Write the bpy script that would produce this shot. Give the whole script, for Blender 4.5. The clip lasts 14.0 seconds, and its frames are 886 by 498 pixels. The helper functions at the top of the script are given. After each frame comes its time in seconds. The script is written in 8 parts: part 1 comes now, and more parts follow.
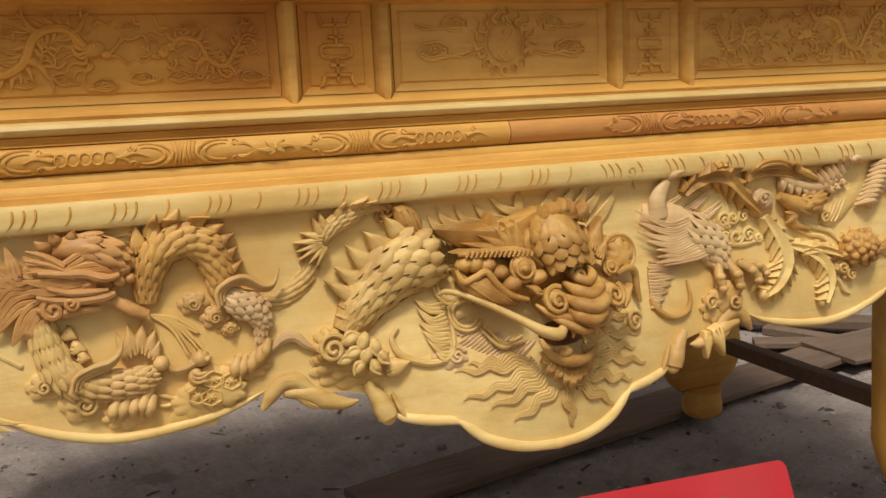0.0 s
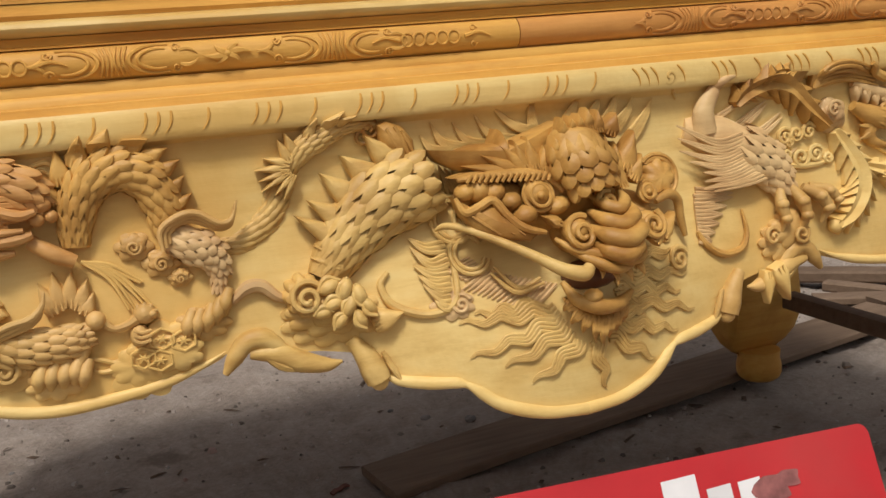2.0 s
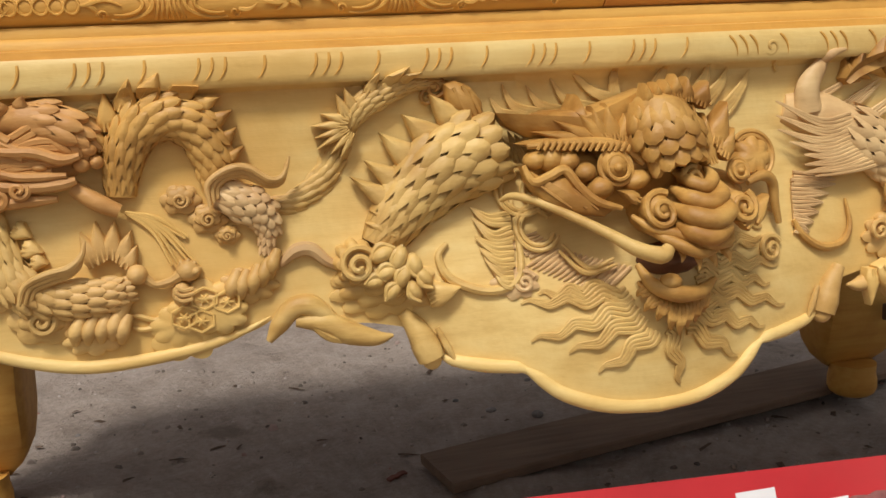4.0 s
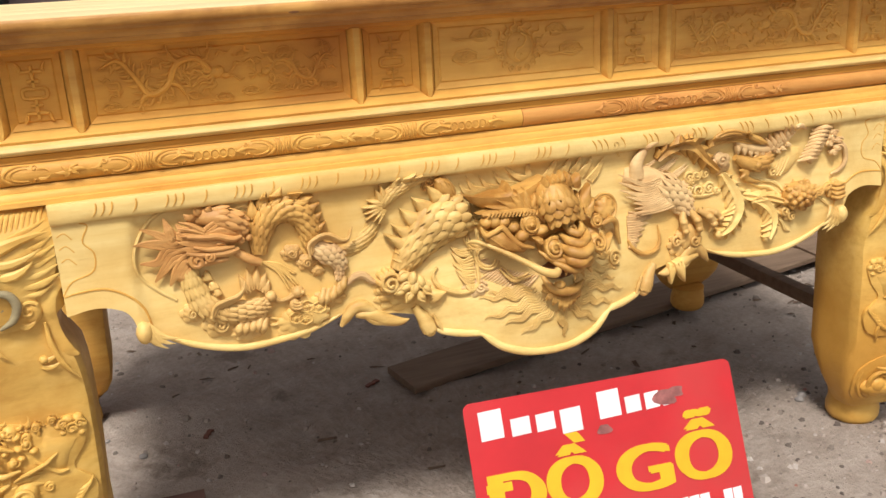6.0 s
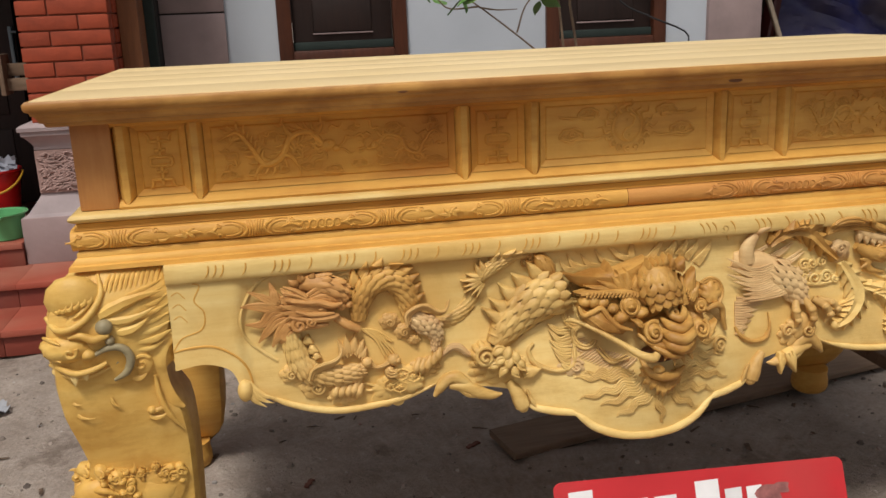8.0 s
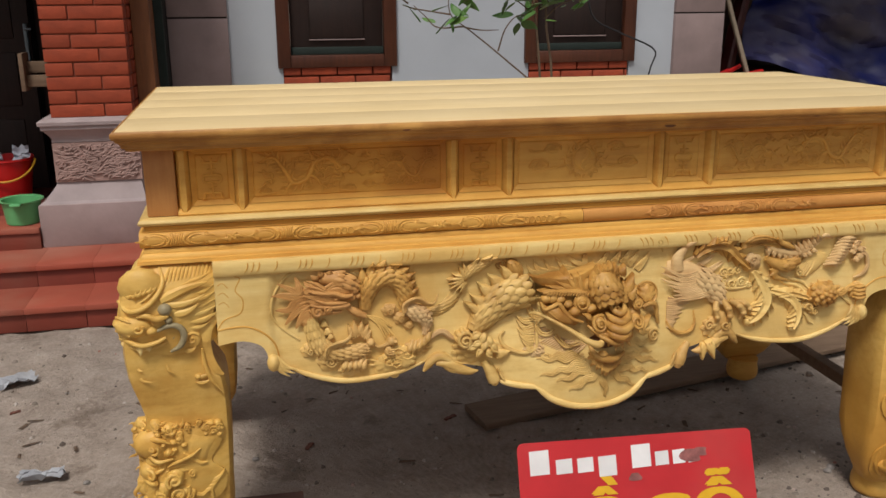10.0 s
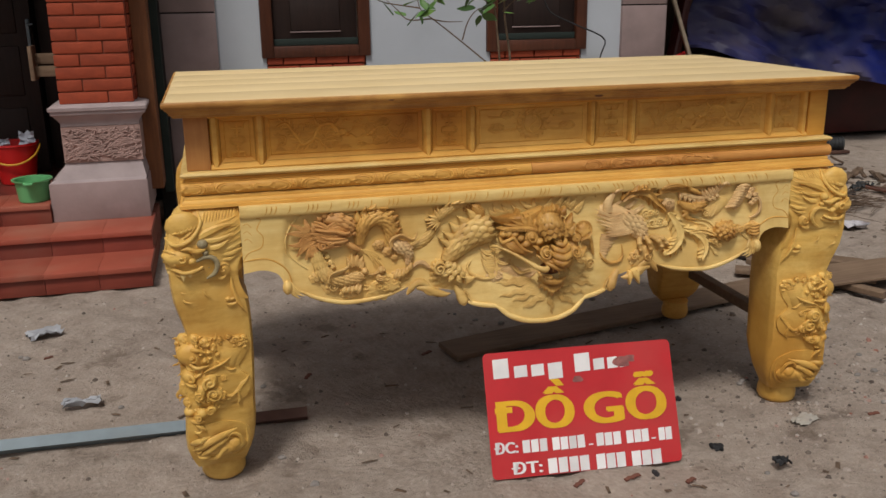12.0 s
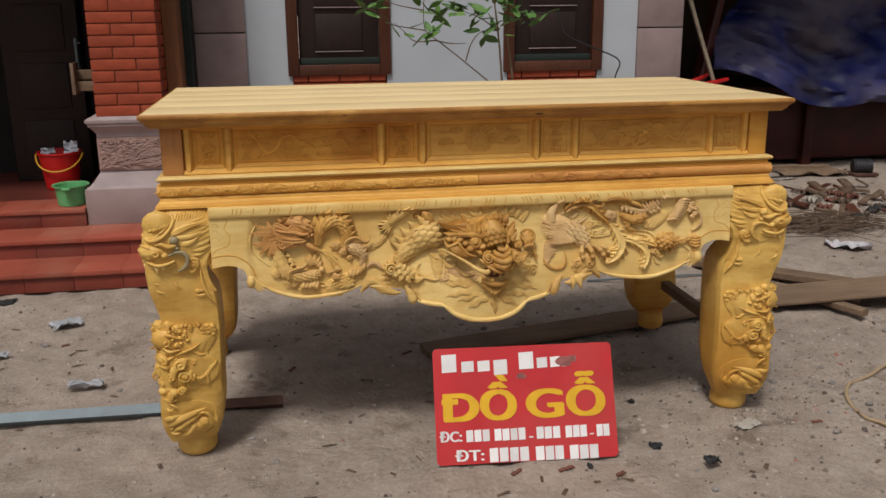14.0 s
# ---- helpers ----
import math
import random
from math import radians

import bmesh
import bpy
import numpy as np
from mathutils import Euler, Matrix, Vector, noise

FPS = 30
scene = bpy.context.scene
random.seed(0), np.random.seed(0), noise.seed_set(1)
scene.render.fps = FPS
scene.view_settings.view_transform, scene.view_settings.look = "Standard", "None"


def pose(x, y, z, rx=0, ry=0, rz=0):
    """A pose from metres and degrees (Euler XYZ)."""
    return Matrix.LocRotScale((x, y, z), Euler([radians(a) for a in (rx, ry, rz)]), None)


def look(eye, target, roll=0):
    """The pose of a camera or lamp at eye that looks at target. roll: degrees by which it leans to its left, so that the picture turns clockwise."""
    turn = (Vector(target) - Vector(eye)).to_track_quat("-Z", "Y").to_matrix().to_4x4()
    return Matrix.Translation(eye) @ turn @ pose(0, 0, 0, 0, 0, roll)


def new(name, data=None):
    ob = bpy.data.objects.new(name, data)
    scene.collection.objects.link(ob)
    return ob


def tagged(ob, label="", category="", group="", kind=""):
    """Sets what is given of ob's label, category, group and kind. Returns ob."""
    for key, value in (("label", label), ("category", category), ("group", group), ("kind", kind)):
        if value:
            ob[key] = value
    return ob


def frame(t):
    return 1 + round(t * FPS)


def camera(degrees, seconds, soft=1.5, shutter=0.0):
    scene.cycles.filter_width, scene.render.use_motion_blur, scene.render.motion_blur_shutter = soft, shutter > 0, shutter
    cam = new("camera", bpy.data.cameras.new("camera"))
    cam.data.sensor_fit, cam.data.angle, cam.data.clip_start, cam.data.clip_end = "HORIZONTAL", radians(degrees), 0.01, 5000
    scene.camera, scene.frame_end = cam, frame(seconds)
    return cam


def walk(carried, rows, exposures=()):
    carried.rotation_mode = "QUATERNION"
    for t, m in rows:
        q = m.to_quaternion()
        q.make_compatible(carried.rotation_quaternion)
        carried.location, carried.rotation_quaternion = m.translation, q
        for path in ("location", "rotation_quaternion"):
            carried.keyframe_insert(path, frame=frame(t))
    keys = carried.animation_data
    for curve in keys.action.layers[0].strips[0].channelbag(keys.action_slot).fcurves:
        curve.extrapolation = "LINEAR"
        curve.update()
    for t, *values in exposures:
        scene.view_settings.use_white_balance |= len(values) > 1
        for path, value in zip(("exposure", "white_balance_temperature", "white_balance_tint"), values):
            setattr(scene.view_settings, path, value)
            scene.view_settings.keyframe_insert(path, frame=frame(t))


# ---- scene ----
cam = camera(53.0, 14.0)
PATH = [
    (0, (-0.651, -1.368, 1.085), (0.047, 0.477, 0.76), -2.8),
    (0.5, (-0.545, -1.244, 1.011), (0.138, 0.611, 0.704), -4.1),
    (1, (-0.521, -1.163, 0.989), (0.128, 0.708, 0.712), -5.1),
    (1.5, (-0.521, -1.169, 0.985), (0.108, 0.706, 0.686), -5.0),
    (2, (-0.514, -1.162, 0.974), (0.086, 0.71, 0.604), -5.1),
    (2.5, (-0.511, -1.132, 0.967), (0.016, 0.753, 0.56), -5.6),
    (3, (-0.48, -1.096, 0.947), (-0.014, 0.818, 0.599), -3.4),
    (3.2, (-0.464, -1.086, 0.916), (-0.045, 0.839, 0.569), -3.0),
    (5.3, (-0.562, -1.209, 1.09), (-0.125, 0.672, 0.572), -3.2),
    (5.5, (-0.659, -1.475, 1.25), (-0.184, 0.369, 0.636), -4.2),
    (6, (-0.808, -1.782, 1.374), (-0.198, 0.017, 0.749), -3.0),
    (6.5, (-0.795, -1.788, 1.37), (-0.222, 0.027, 0.758), -2.2),
    (7, (-0.777, -1.792, 1.364), (-0.235, 0.035, 0.757), -1.1),
    (7.5, (-0.768, -1.784, 1.383), (-0.308, 0.088, 0.849), -0.8),
    (8, (-0.743, -1.794, 1.438), (-0.399, 0.106, 0.919), -2.3),
    (8.2, (-0.71, -1.789, 1.464), (-0.39, 0.107, 0.915), -2.3),
    (10.3, (-0.87, -2.281, 1.613), (-0.468, -0.401, 1.061), -0.2),
    (10.5, (-0.856, -2.315, 1.616), (-0.473, -0.435, 1.05), 0.1),
    (11, (-0.903, -2.464, 1.618), (-0.499, -0.582, 1.074), -1.3),
    (11.5, (-1.004, -2.684, 1.599), (-0.604, -0.814, 1.013), -1.9),
    (12, (-1.024, -2.813, 1.623), (-0.558, -0.952, 1.058), -0.7),
    (12.5, (-0.977, -2.958, 1.636), (-0.572, -1.074, 1.102), -0.6),
    (13, (-0.884, -3.119, 1.639), (-0.534, -1.23, 1.083), -1.7),
    (13.5, (-0.792, -3.175, 1.643), (-0.408, -1.293, 1.083), -3.1),
    (14, (-0.676, -3.177, 1.646), (-0.357, -1.274, 1.121), -0.5),
]
EXPOSURES = ((0, 0.14), (0.5, -0.06), (1, -0.12), (1.5, 0.14), (2, 0.12), (3.2, 0.08), (4.4, 0.3), (5.3, 0.62), (6.1, 0.70), (6.45, 0.02), (7.4, 0.10), (8.0, 0.14), (10.3, -0.04), (11, -0.23), (11.5, -0.24), (12.2, -0.14), (14, -0.08))
walk(cam, [(t, look(e, a, r)) for t, e, a, r in PATH], EXPOSURES)

SKY, SUN = 0.072, 2.1

# ---- light: overcast daylight ----
sky = bpy.data.worlds.new("overcast_sky")
scene.world = sky
sky.use_nodes = True
nt = sky.node_tree
tex = nt.nodes.new("ShaderNodeTexSky")
tex.sky_type, tex.sun_disc = "NISHITA", False
tex.sun_elevation, tex.sun_rotation = radians(59), radians(208)
tex.air_density, tex.dust_density, tex.ozone_density = 1.0, 6.0, 1.0
grey = nt.nodes.new("ShaderNodeHueSaturation")
grey.inputs["Saturation"].default_value = 0.30
nt.links.new(tex.outputs[0], grey.inputs["Color"])
nt.links.new(grey.outputs[0], nt.nodes["Background"].inputs[0])
nt.nodes["Background"].inputs[1].default_value = SKY
lamp = bpy.data.lights.new("sun", "SUN")
lamp.energy, lamp.angle, lamp.color = SUN, radians(11), (1.0, 0.955, 0.89)
sun = new("sun", lamp)
sun.matrix_world = look((-2.6, -4.9, 9.3), (0, 0, 0))


# ---- materials ----
def material(name, rough=0.6, metal=0.0, spec=0.4):
    m = bpy.data.materials.new(name)
    m.use_nodes = True
    b = m.node_tree.nodes["Principled BSDF"]
    b.inputs["Roughness"].default_value, b.inputs["Metallic"].default_value = rough, metal
    b.inputs["Specular IOR Level"].default_value = spec
    return m, m.node_tree, b


def tex_noise(t, scale, detail=4.0, stretch=(1, 1, 1), rough=0.55, coord="Object"):
    c, mp, n = t.nodes.new("ShaderNodeTexCoord"), t.nodes.new("ShaderNodeMapping"), t.nodes.new("ShaderNodeTexNoise")
    mp.inputs["Scale"].default_value = stretch
    n.inputs["Scale"].default_value, n.inputs["Detail"].default_value, n.inputs["Roughness"].default_value = scale, detail, rough
    t.links.new(c.outputs[coord], mp.inputs[0])
    t.links.new(mp.outputs[0], n.inputs["Vector"])
    return n.outputs["Fac"]


def ramp(t, fac, stops):
    r = t.nodes.new("ShaderNodeValToRGB")
    while len(r.color_ramp.elements) < len(stops):
        r.color_ramp.elements.new(0.5)
    for e, (p, c) in zip(r.color_ramp.elements, stops):
        e.position, e.color = p, (*c, 1)
    t.links.new(fac, r.inputs[0])
    return r.outputs[0]


def mix(t, fac, a, b, kind="MIX"):
    n = t.nodes.new("ShaderNodeMixRGB")
    n.blend_type = kind
    for slot, v in zip((0, 1, 2), (fac, a, b)):
        if isinstance(v, (int, float)):
            n.inputs[slot].default_value = v
        elif isinstance(v, tuple):
            n.inputs[slot].default_value = (*v, 1)
        else:
            t.links.new(v, n.inputs[slot])
    return n.outputs[0]


def bump(t, b, heights):
    last = None
    for fac, strength, dist in heights:
        n = t.nodes.new("ShaderNodeBump")
        n.inputs["Strength"].default_value, n.inputs["Distance"].default_value = strength, dist
        t.links.new(fac, n.inputs["Height"])
        if last:
            t.links.new(last, n.inputs["Normal"])
        last = n.outputs[0]
    t.links.new(last, b.inputs["Normal"])


def object_random(t):
    return t.nodes.new("ShaderNodeObjectInfo").outputs["Random"]


def wood(name, light, mid, dark, rough=0.5, grain=1.0, axis=0, stain=None, spread=0.5, mottle=0.0):
    """Fresh carved timber: long grain along an axis, broad colour patches, fine pores."""
    m, t, b = material(name, rough, spec=0.35)
    st = [5.0, 5.0, 5.0]
    st[axis] = 0.45
    g = tex_noise(t, 9.0, 6.0, tuple(st), 0.62)
    patch = tex_noise(t, 3.2, 3.0)
    base = ramp(t, g, ((0.30, dark), (0.47, mid), (0.68, light)))
    tint = ramp(t, patch, ((0.32, tuple(c * (1 - 0.28 * spread) for c in mid)), (0.62, light)))
    col = mix(t, 0.5, base, tint)
    if stain:
        s = tex_noise(t, 1.7, 2.0)
        f = ramp(t, s, ((0.52, (0, 0, 0)), (0.66, (1, 1, 1))))
        col = mix(t, f, col, stain)
    if mottle:
        s = ramp(t, tex_noise(t, 13.0, 5.0), ((0.44, (0, 0, 0)), (0.66, (mottle, mottle, mottle))))
        col = mix(t, s, col, dark)
    rnd = object_random(t)
    tone = ramp(t, rnd, ((0.0, (0.90, 0.88, 0.86)), (1.0, (1.06, 1.05, 1.04))))
    col = mix(t, 1.0, col, tone, "MULTIPLY")
    t.links.new(col, b.inputs["Base Color"])
    st[axis] = 0.8
    pore = tex_noise(t, 60.0, 3.0, tuple(st), 0.7)
    chisel = tex_noise(t, 38.0, 2.0)
    bump(t, b, ((g, 0.22 * grain, 0.004), (pore, 0.2 * grain, 0.0016), (chisel, 0.35 * grain, 0.004)))
    return m


PALE = wood("pale_yellow_wood", (0.83, 0.64, 0.27), (0.76, 0.525, 0.18), (0.58, 0.335, 0.08), stain=(0.70, 0.43, 0.12), mottle=0.35)
LIGHTCARVE = wood("light_carved_wood", (0.79, 0.565, 0.215), (0.68, 0.435, 0.13), (0.42, 0.22, 0.052), spread=1.2, grain=1.4, mottle=0.65, stain=(0.60, 0.36, 0.13))
CARVED = wood("carved_yellow_wood", (0.70, 0.425, 0.125), (0.57, 0.30, 0.068), (0.30, 0.13, 0.024), spread=1.4, grain=1.5, mottle=0.85)
ROSY = wood("rosy_carved_wood", (0.77, 0.55, 0.27), (0.66, 0.43, 0.19), (0.47, 0.255, 0.105), spread=1.4, grain=1.4, mottle=0.5)
REDDISH = wood("reddish_carved_wood", (0.69, 0.40, 0.14), (0.58, 0.285, 0.085), (0.38, 0.15, 0.036), spread=1.2, grain=1.4, mottle=0.5)
HONEY = wood("honey_wood", (0.75, 0.44, 0.105), (0.65, 0.335, 0.064), (0.47, 0.20, 0.034), rough=0.58, mottle=0.25)
AMBER = wood("amber_wood", (0.76, 0.40, 0.072), (0.67, 0.31, 0.047), (0.46, 0.18, 0.024), rough=0.65, stain=(0.50, 0.20, 0.03), mottle=0.2)
EDGEWOOD = wood("brown_edge_wood", (0.66, 0.37, 0.10), (0.50, 0.24, 0.055), (0.26, 0.10, 0.022), spread=1.3, stain=(0.33, 0.14, 0.035), mottle=0.6)
REDSTILE = wood("reddish_stile_wood", (0.56, 0.27, 0.085), (0.46, 0.20, 0.058), (0.32, 0.12, 0.034), axis=2, mottle=0.35)
GOLD = wood("golden_leg_wood", (0.80, 0.55, 0.17), (0.71, 0.43, 0.095), (0.50, 0.25, 0.042), stain=(0.58, 0.30, 0.055), grain=1.3, mottle=0.55)
TOPWOOD = wood("table_top_wood", (0.78, 0.61, 0.34), (0.75, 0.57, 0.295), (0.71, 0.52, 0.25), rough=0.55, spread=0.3)
GREYED = wood("grey_stained_wood", (0.36, 0.30, 0.17), (0.24, 0.20, 0.12), (0.12, 0.10, 0.06))
# Dark wood of the knots; elsewhere it puts shade into the colour.
DARKWOOD = wood("dark_knot_and_shade_wood", (0.20, 0.085, 0.035), (0.15, 0.06, 0.025), (0.09, 0.035, 0.015), axis=2)
PLANK = wood("weathered_plank", (0.22, 0.15, 0.10), (0.16, 0.105, 0.068), (0.09, 0.058, 0.036), rough=0.8)
DOORWOOD = wood("brown_door_wood", (0.026, 0.012, 0.009), (0.016, 0.008, 0.0065), (0.009, 0.005, 0.004), rough=0.65, axis=2)
BROWNJAMB = wood("brown_jamb_wood", (0.24, 0.095, 0.036), (0.17, 0.062, 0.024), (0.10, 0.036, 0.015), rough=0.5, axis=2)
JAMBWOOD = wood("varnished_jamb_wood", (0.10, 0.034, 0.018), (0.068, 0.023, 0.013), (0.035, 0.013, 0.008), rough=0.4, axis=2)


def plain(name, col, rough=0.6, metal=0.0, dirt=None, size=6.0, relief=0.0, fine=40.0, vary=0.12, spec=0.4):
    m, t, b = material(name, rough, metal, spec)
    n = tex_noise(t, size, 5.0)
    lo = tuple(c * (1 - vary * 2) for c in col)
    c = ramp(t, n, ((0.3, lo), (0.65, col)))
    if dirt:
        d = tex_noise(t, size * 0.45, 6.0)
        c = mix(t, ramp(t, d, ((0.5, (0, 0, 0)), (0.72, (0.8, 0.8, 0.8)))), c, dirt)
    tone = ramp(t, object_random(t), ((0.0, (0.86, 0.86, 0.86)), (1.0, (1.1, 1.1, 1.1))))
    c = mix(t, 1.0, c, tone, "MULTIPLY")
    t.links.new(c, b.inputs["Base Color"])
    f = tex_noise(t, fine, 4.0)
    if relief:
        bump(t, b, ((n, relief, 0.01), (f, relief, 0.004)))
    return m


BRICK = plain("red_brick", (0.36, 0.06, 0.022), 0.75, dirt=(0.30, 0.068, 0.034), size=9, relief=0.25, vary=0.2)
MORTAR = plain("mortar", (0.24, 0.075, 0.045), 0.9, size=20, relief=0.3)
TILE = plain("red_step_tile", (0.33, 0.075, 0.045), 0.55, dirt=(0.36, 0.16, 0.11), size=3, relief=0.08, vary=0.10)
# Darker copy of the tile: the shading of upright risers is in the colour.
RISER = plain("red_tile_riser_shade", (0.22, 0.042, 0.026), 0.55, dirt=(0.20, 0.075, 0.05), size=3, relief=0.08, vary=0.15)
STONE = plain("mauve_stucco", (0.30, 0.222, 0.215), 0.8, dirt=(0.26, 0.19, 0.18), size=5, relief=0.15)
STONELIGHT = plain("pale_mauve_cornice", (0.38, 0.31, 0.31), 0.75, dirt=(0.30, 0.235, 0.23), size=6, relief=0.12)
ROUGHSTONE = plain("rough_stucco", (0.36, 0.235, 0.205), 0.9, size=12, relief=0.4)
PLASTER = plain("pale_blue_plaster", (0.41, 0.44, 0.485), 0.85, dirt=(0.40, 0.42, 0.43), size=1.4, relief=0.05, vary=0.06)
SIGNRED = plain("red_sign_paint", (0.52, 0.022, 0.027), 0.42, dirt=(0.40, 0.050, 0.045), size=5, relief=0.03, vary=0.10, spec=0.45)
SIGNYELLOW = plain("yellow_sign_paint", (0.74, 0.42, 0.02), 0.4, size=14, vary=0.08)
SIGNWHITE = plain("white_sign_paint", (0.78, 0.76, 0.76), 0.4, size=14, vary=0.06)
SMUDGE = plain("grey_smudge", (0.34, 0.12, 0.11), 0.7, size=30, vary=0.3)
STEEL = plain("grey_blue_steel", (0.15, 0.19, 0.215), 0.55, 0.2, dirt=(0.15, 0.15, 0.145), size=7, vary=0.15)
RUST = plain("rusty_steel", (0.12, 0.06, 0.045), 0.7, 0.3, size=12, relief=0.2)
BUCKETRED = plain("red_plastic", (0.52, 0.012, 0.012), 0.35, size=6, vary=0.06, spec=0.5)
YELLOWPLASTIC = plain("yellow_plastic", (0.70, 0.36, 0.03), 0.4, size=6, vary=0.06)
GREENPLASTIC = plain("green_plastic", (0.14, 0.44, 0.18), 0.35, size=6, vary=0.08)
RAG = plain("pale_rag", (0.55, 0.58, 0.66), 0.9, size=14, relief=0.3)
PAPER = plain("dirty_paper", (0.46, 0.43, 0.38), 0.85, dirt=(0.32, 0.27, 0.22), size=14, relief=0.2)
SCRAP = plain("grey_scrap_paper", (0.36, 0.37, 0.40), 0.9, dirt=(0.25, 0.23, 0.21), size=16, relief=0.3)
REDPAPER = plain("printed_wrapper", (0.58, 0.56, 0.60), 0.5, dirt=(0.50, 0.035, 0.045), size=26, vary=0.25)
TARP = plain("blue_tarpaulin", (0.006, 0.0125, 0.125), 0.5, dirt=(0.12, 0.10, 0.095), size=1.5, relief=0.7, fine=16.0, vary=0.38, spec=0.3)
MACHINE = plain("dark_red_sheet_metal", (0.062, 0.007, 0.006), 0.5, 0.1, dirt=(0.05, 0.014, 0.012), size=3, vary=0.3)
# Near-black: porch shade put into the colour; also fills the pilaster joints.
DARK = plain("interior_shade_and_joint", (0.010, 0.008, 0.007), 0.8, size=3, vary=0.25)
DARKGREEN = plain("dark_green_drape", (0.016, 0.026, 0.022), 0.8, size=8, relief=0.2)
TWIG = plain("brown_twig", (0.16, 0.105, 0.065), 0.85, size=30, relief=0.3)
BLACK = plain("black_rubber", (0.02, 0.02, 0.022), 0.6, size=12)
FLOORTILE = plain("dark_red_floor_tile", (0.15, 0.04, 0.03), 0.35, size=4, vary=0.2)
BACKWALL = plain("brown_yard_wall", (0.16, 0.115, 0.085), 0.9, dirt=(0.09, 0.07, 0.055), size=2, relief=0.2, vary=0.2)
POLE = plain("grey_pole", (0.34, 0.27, 0.20), 0.8, size=20, relief=0.2)
CORD = plain("tan_cord", (0.36, 0.26, 0.16), 0.8, size=40, relief=0.3)
STONEGREY = plain("grey_stone", (0.30, 0.27, 0.25), 0.85, size=25, relief=0.3, vary=0.25)
SHARD = plain("red_brown_shard", (0.16, 0.06, 0.04), 0.8, size=25, relief=0.2)
CHIPS = plain("wood_chips", (0.15, 0.097, 0.064), 0.85, size=30, vary=0.3)


def leaf_material():
    m, t, b = material("green_leaf", 0.45, spec=0.45)
    c = ramp(t, object_random(t), ((0.0, (0.045, 0.12, 0.022)), (0.5, (0.075, 0.19, 0.035)), (1.0, (0.16, 0.27, 0.06))))
    t.links.new(mix(t, 0.4, c, ramp(t, tex_noise(t, 40.0), ((0.3, (0.05, 0.12, 0.02)), (0.7, (0.13, 0.26, 0.06))))), b.inputs["Base Color"])
    return m


LEAF = leaf_material()


def soil():
    m, t, b = material("damp_sandy_soil", 0.92, spec=0.2)
    big, mid, fine = tex_noise(t, 0.9, 5.0), tex_noise(t, 7.0, 8.0, rough=0.7), tex_noise(t, 55.0, 6.0, rough=0.75)
    c = ramp(t, big, ((0.34, (0.30, 0.246, 0.21)), (0.66, (0.53, 0.45, 0.39))))
    c = mix(t, 0.55, c, ramp(t, mid, ((0.30, (0.16, 0.118, 0.092)), (0.5, (0.335, 0.277, 0.233)), (0.72, (0.50, 0.43, 0.375)))))
    c = mix(t, 0.32, c, ramp(t, fine, ((0.34, (0.09, 0.068, 0.052)), (0.52, (0.28, 0.22, 0.175)), (0.72, (0.50, 0.43, 0.37)))))
    damp = ramp(t, tex_noise(t, 2.7, 6.0, rough=0.65), ((0.585, (0, 0, 0)), (0.65, (0.6, 0.6, 0.6))))
    c = mix(t, damp, c, (0.13, 0.093, 0.07))
    t.links.new(c, b.inputs["Base Color"])
    bump(t, b, ((big, 0.5, 0.05), (mid, 0.9, 0.03), (fine, 0.9, 0.008)))
    return m


SOIL = soil()


def pebble_material():
    m, t, b = material("pebble", 0.85, spec=0.25)
    n = t.nodes.new("ShaderNodeNewGeometry").outputs["Random Per Island"]
    c = ramp(t, n, ((0.0, (0.09, 0.07, 0.06)), (0.35, (0.22, 0.18, 0.15)), (0.75, (0.34, 0.28, 0.24)), (0.95, (0.44, 0.39, 0.35)), (1.0, (0.28, 0.11, 0.08))))
    t.links.new(c, b.inputs["Base Color"])
    return m


PEBBLE = pebble_material()


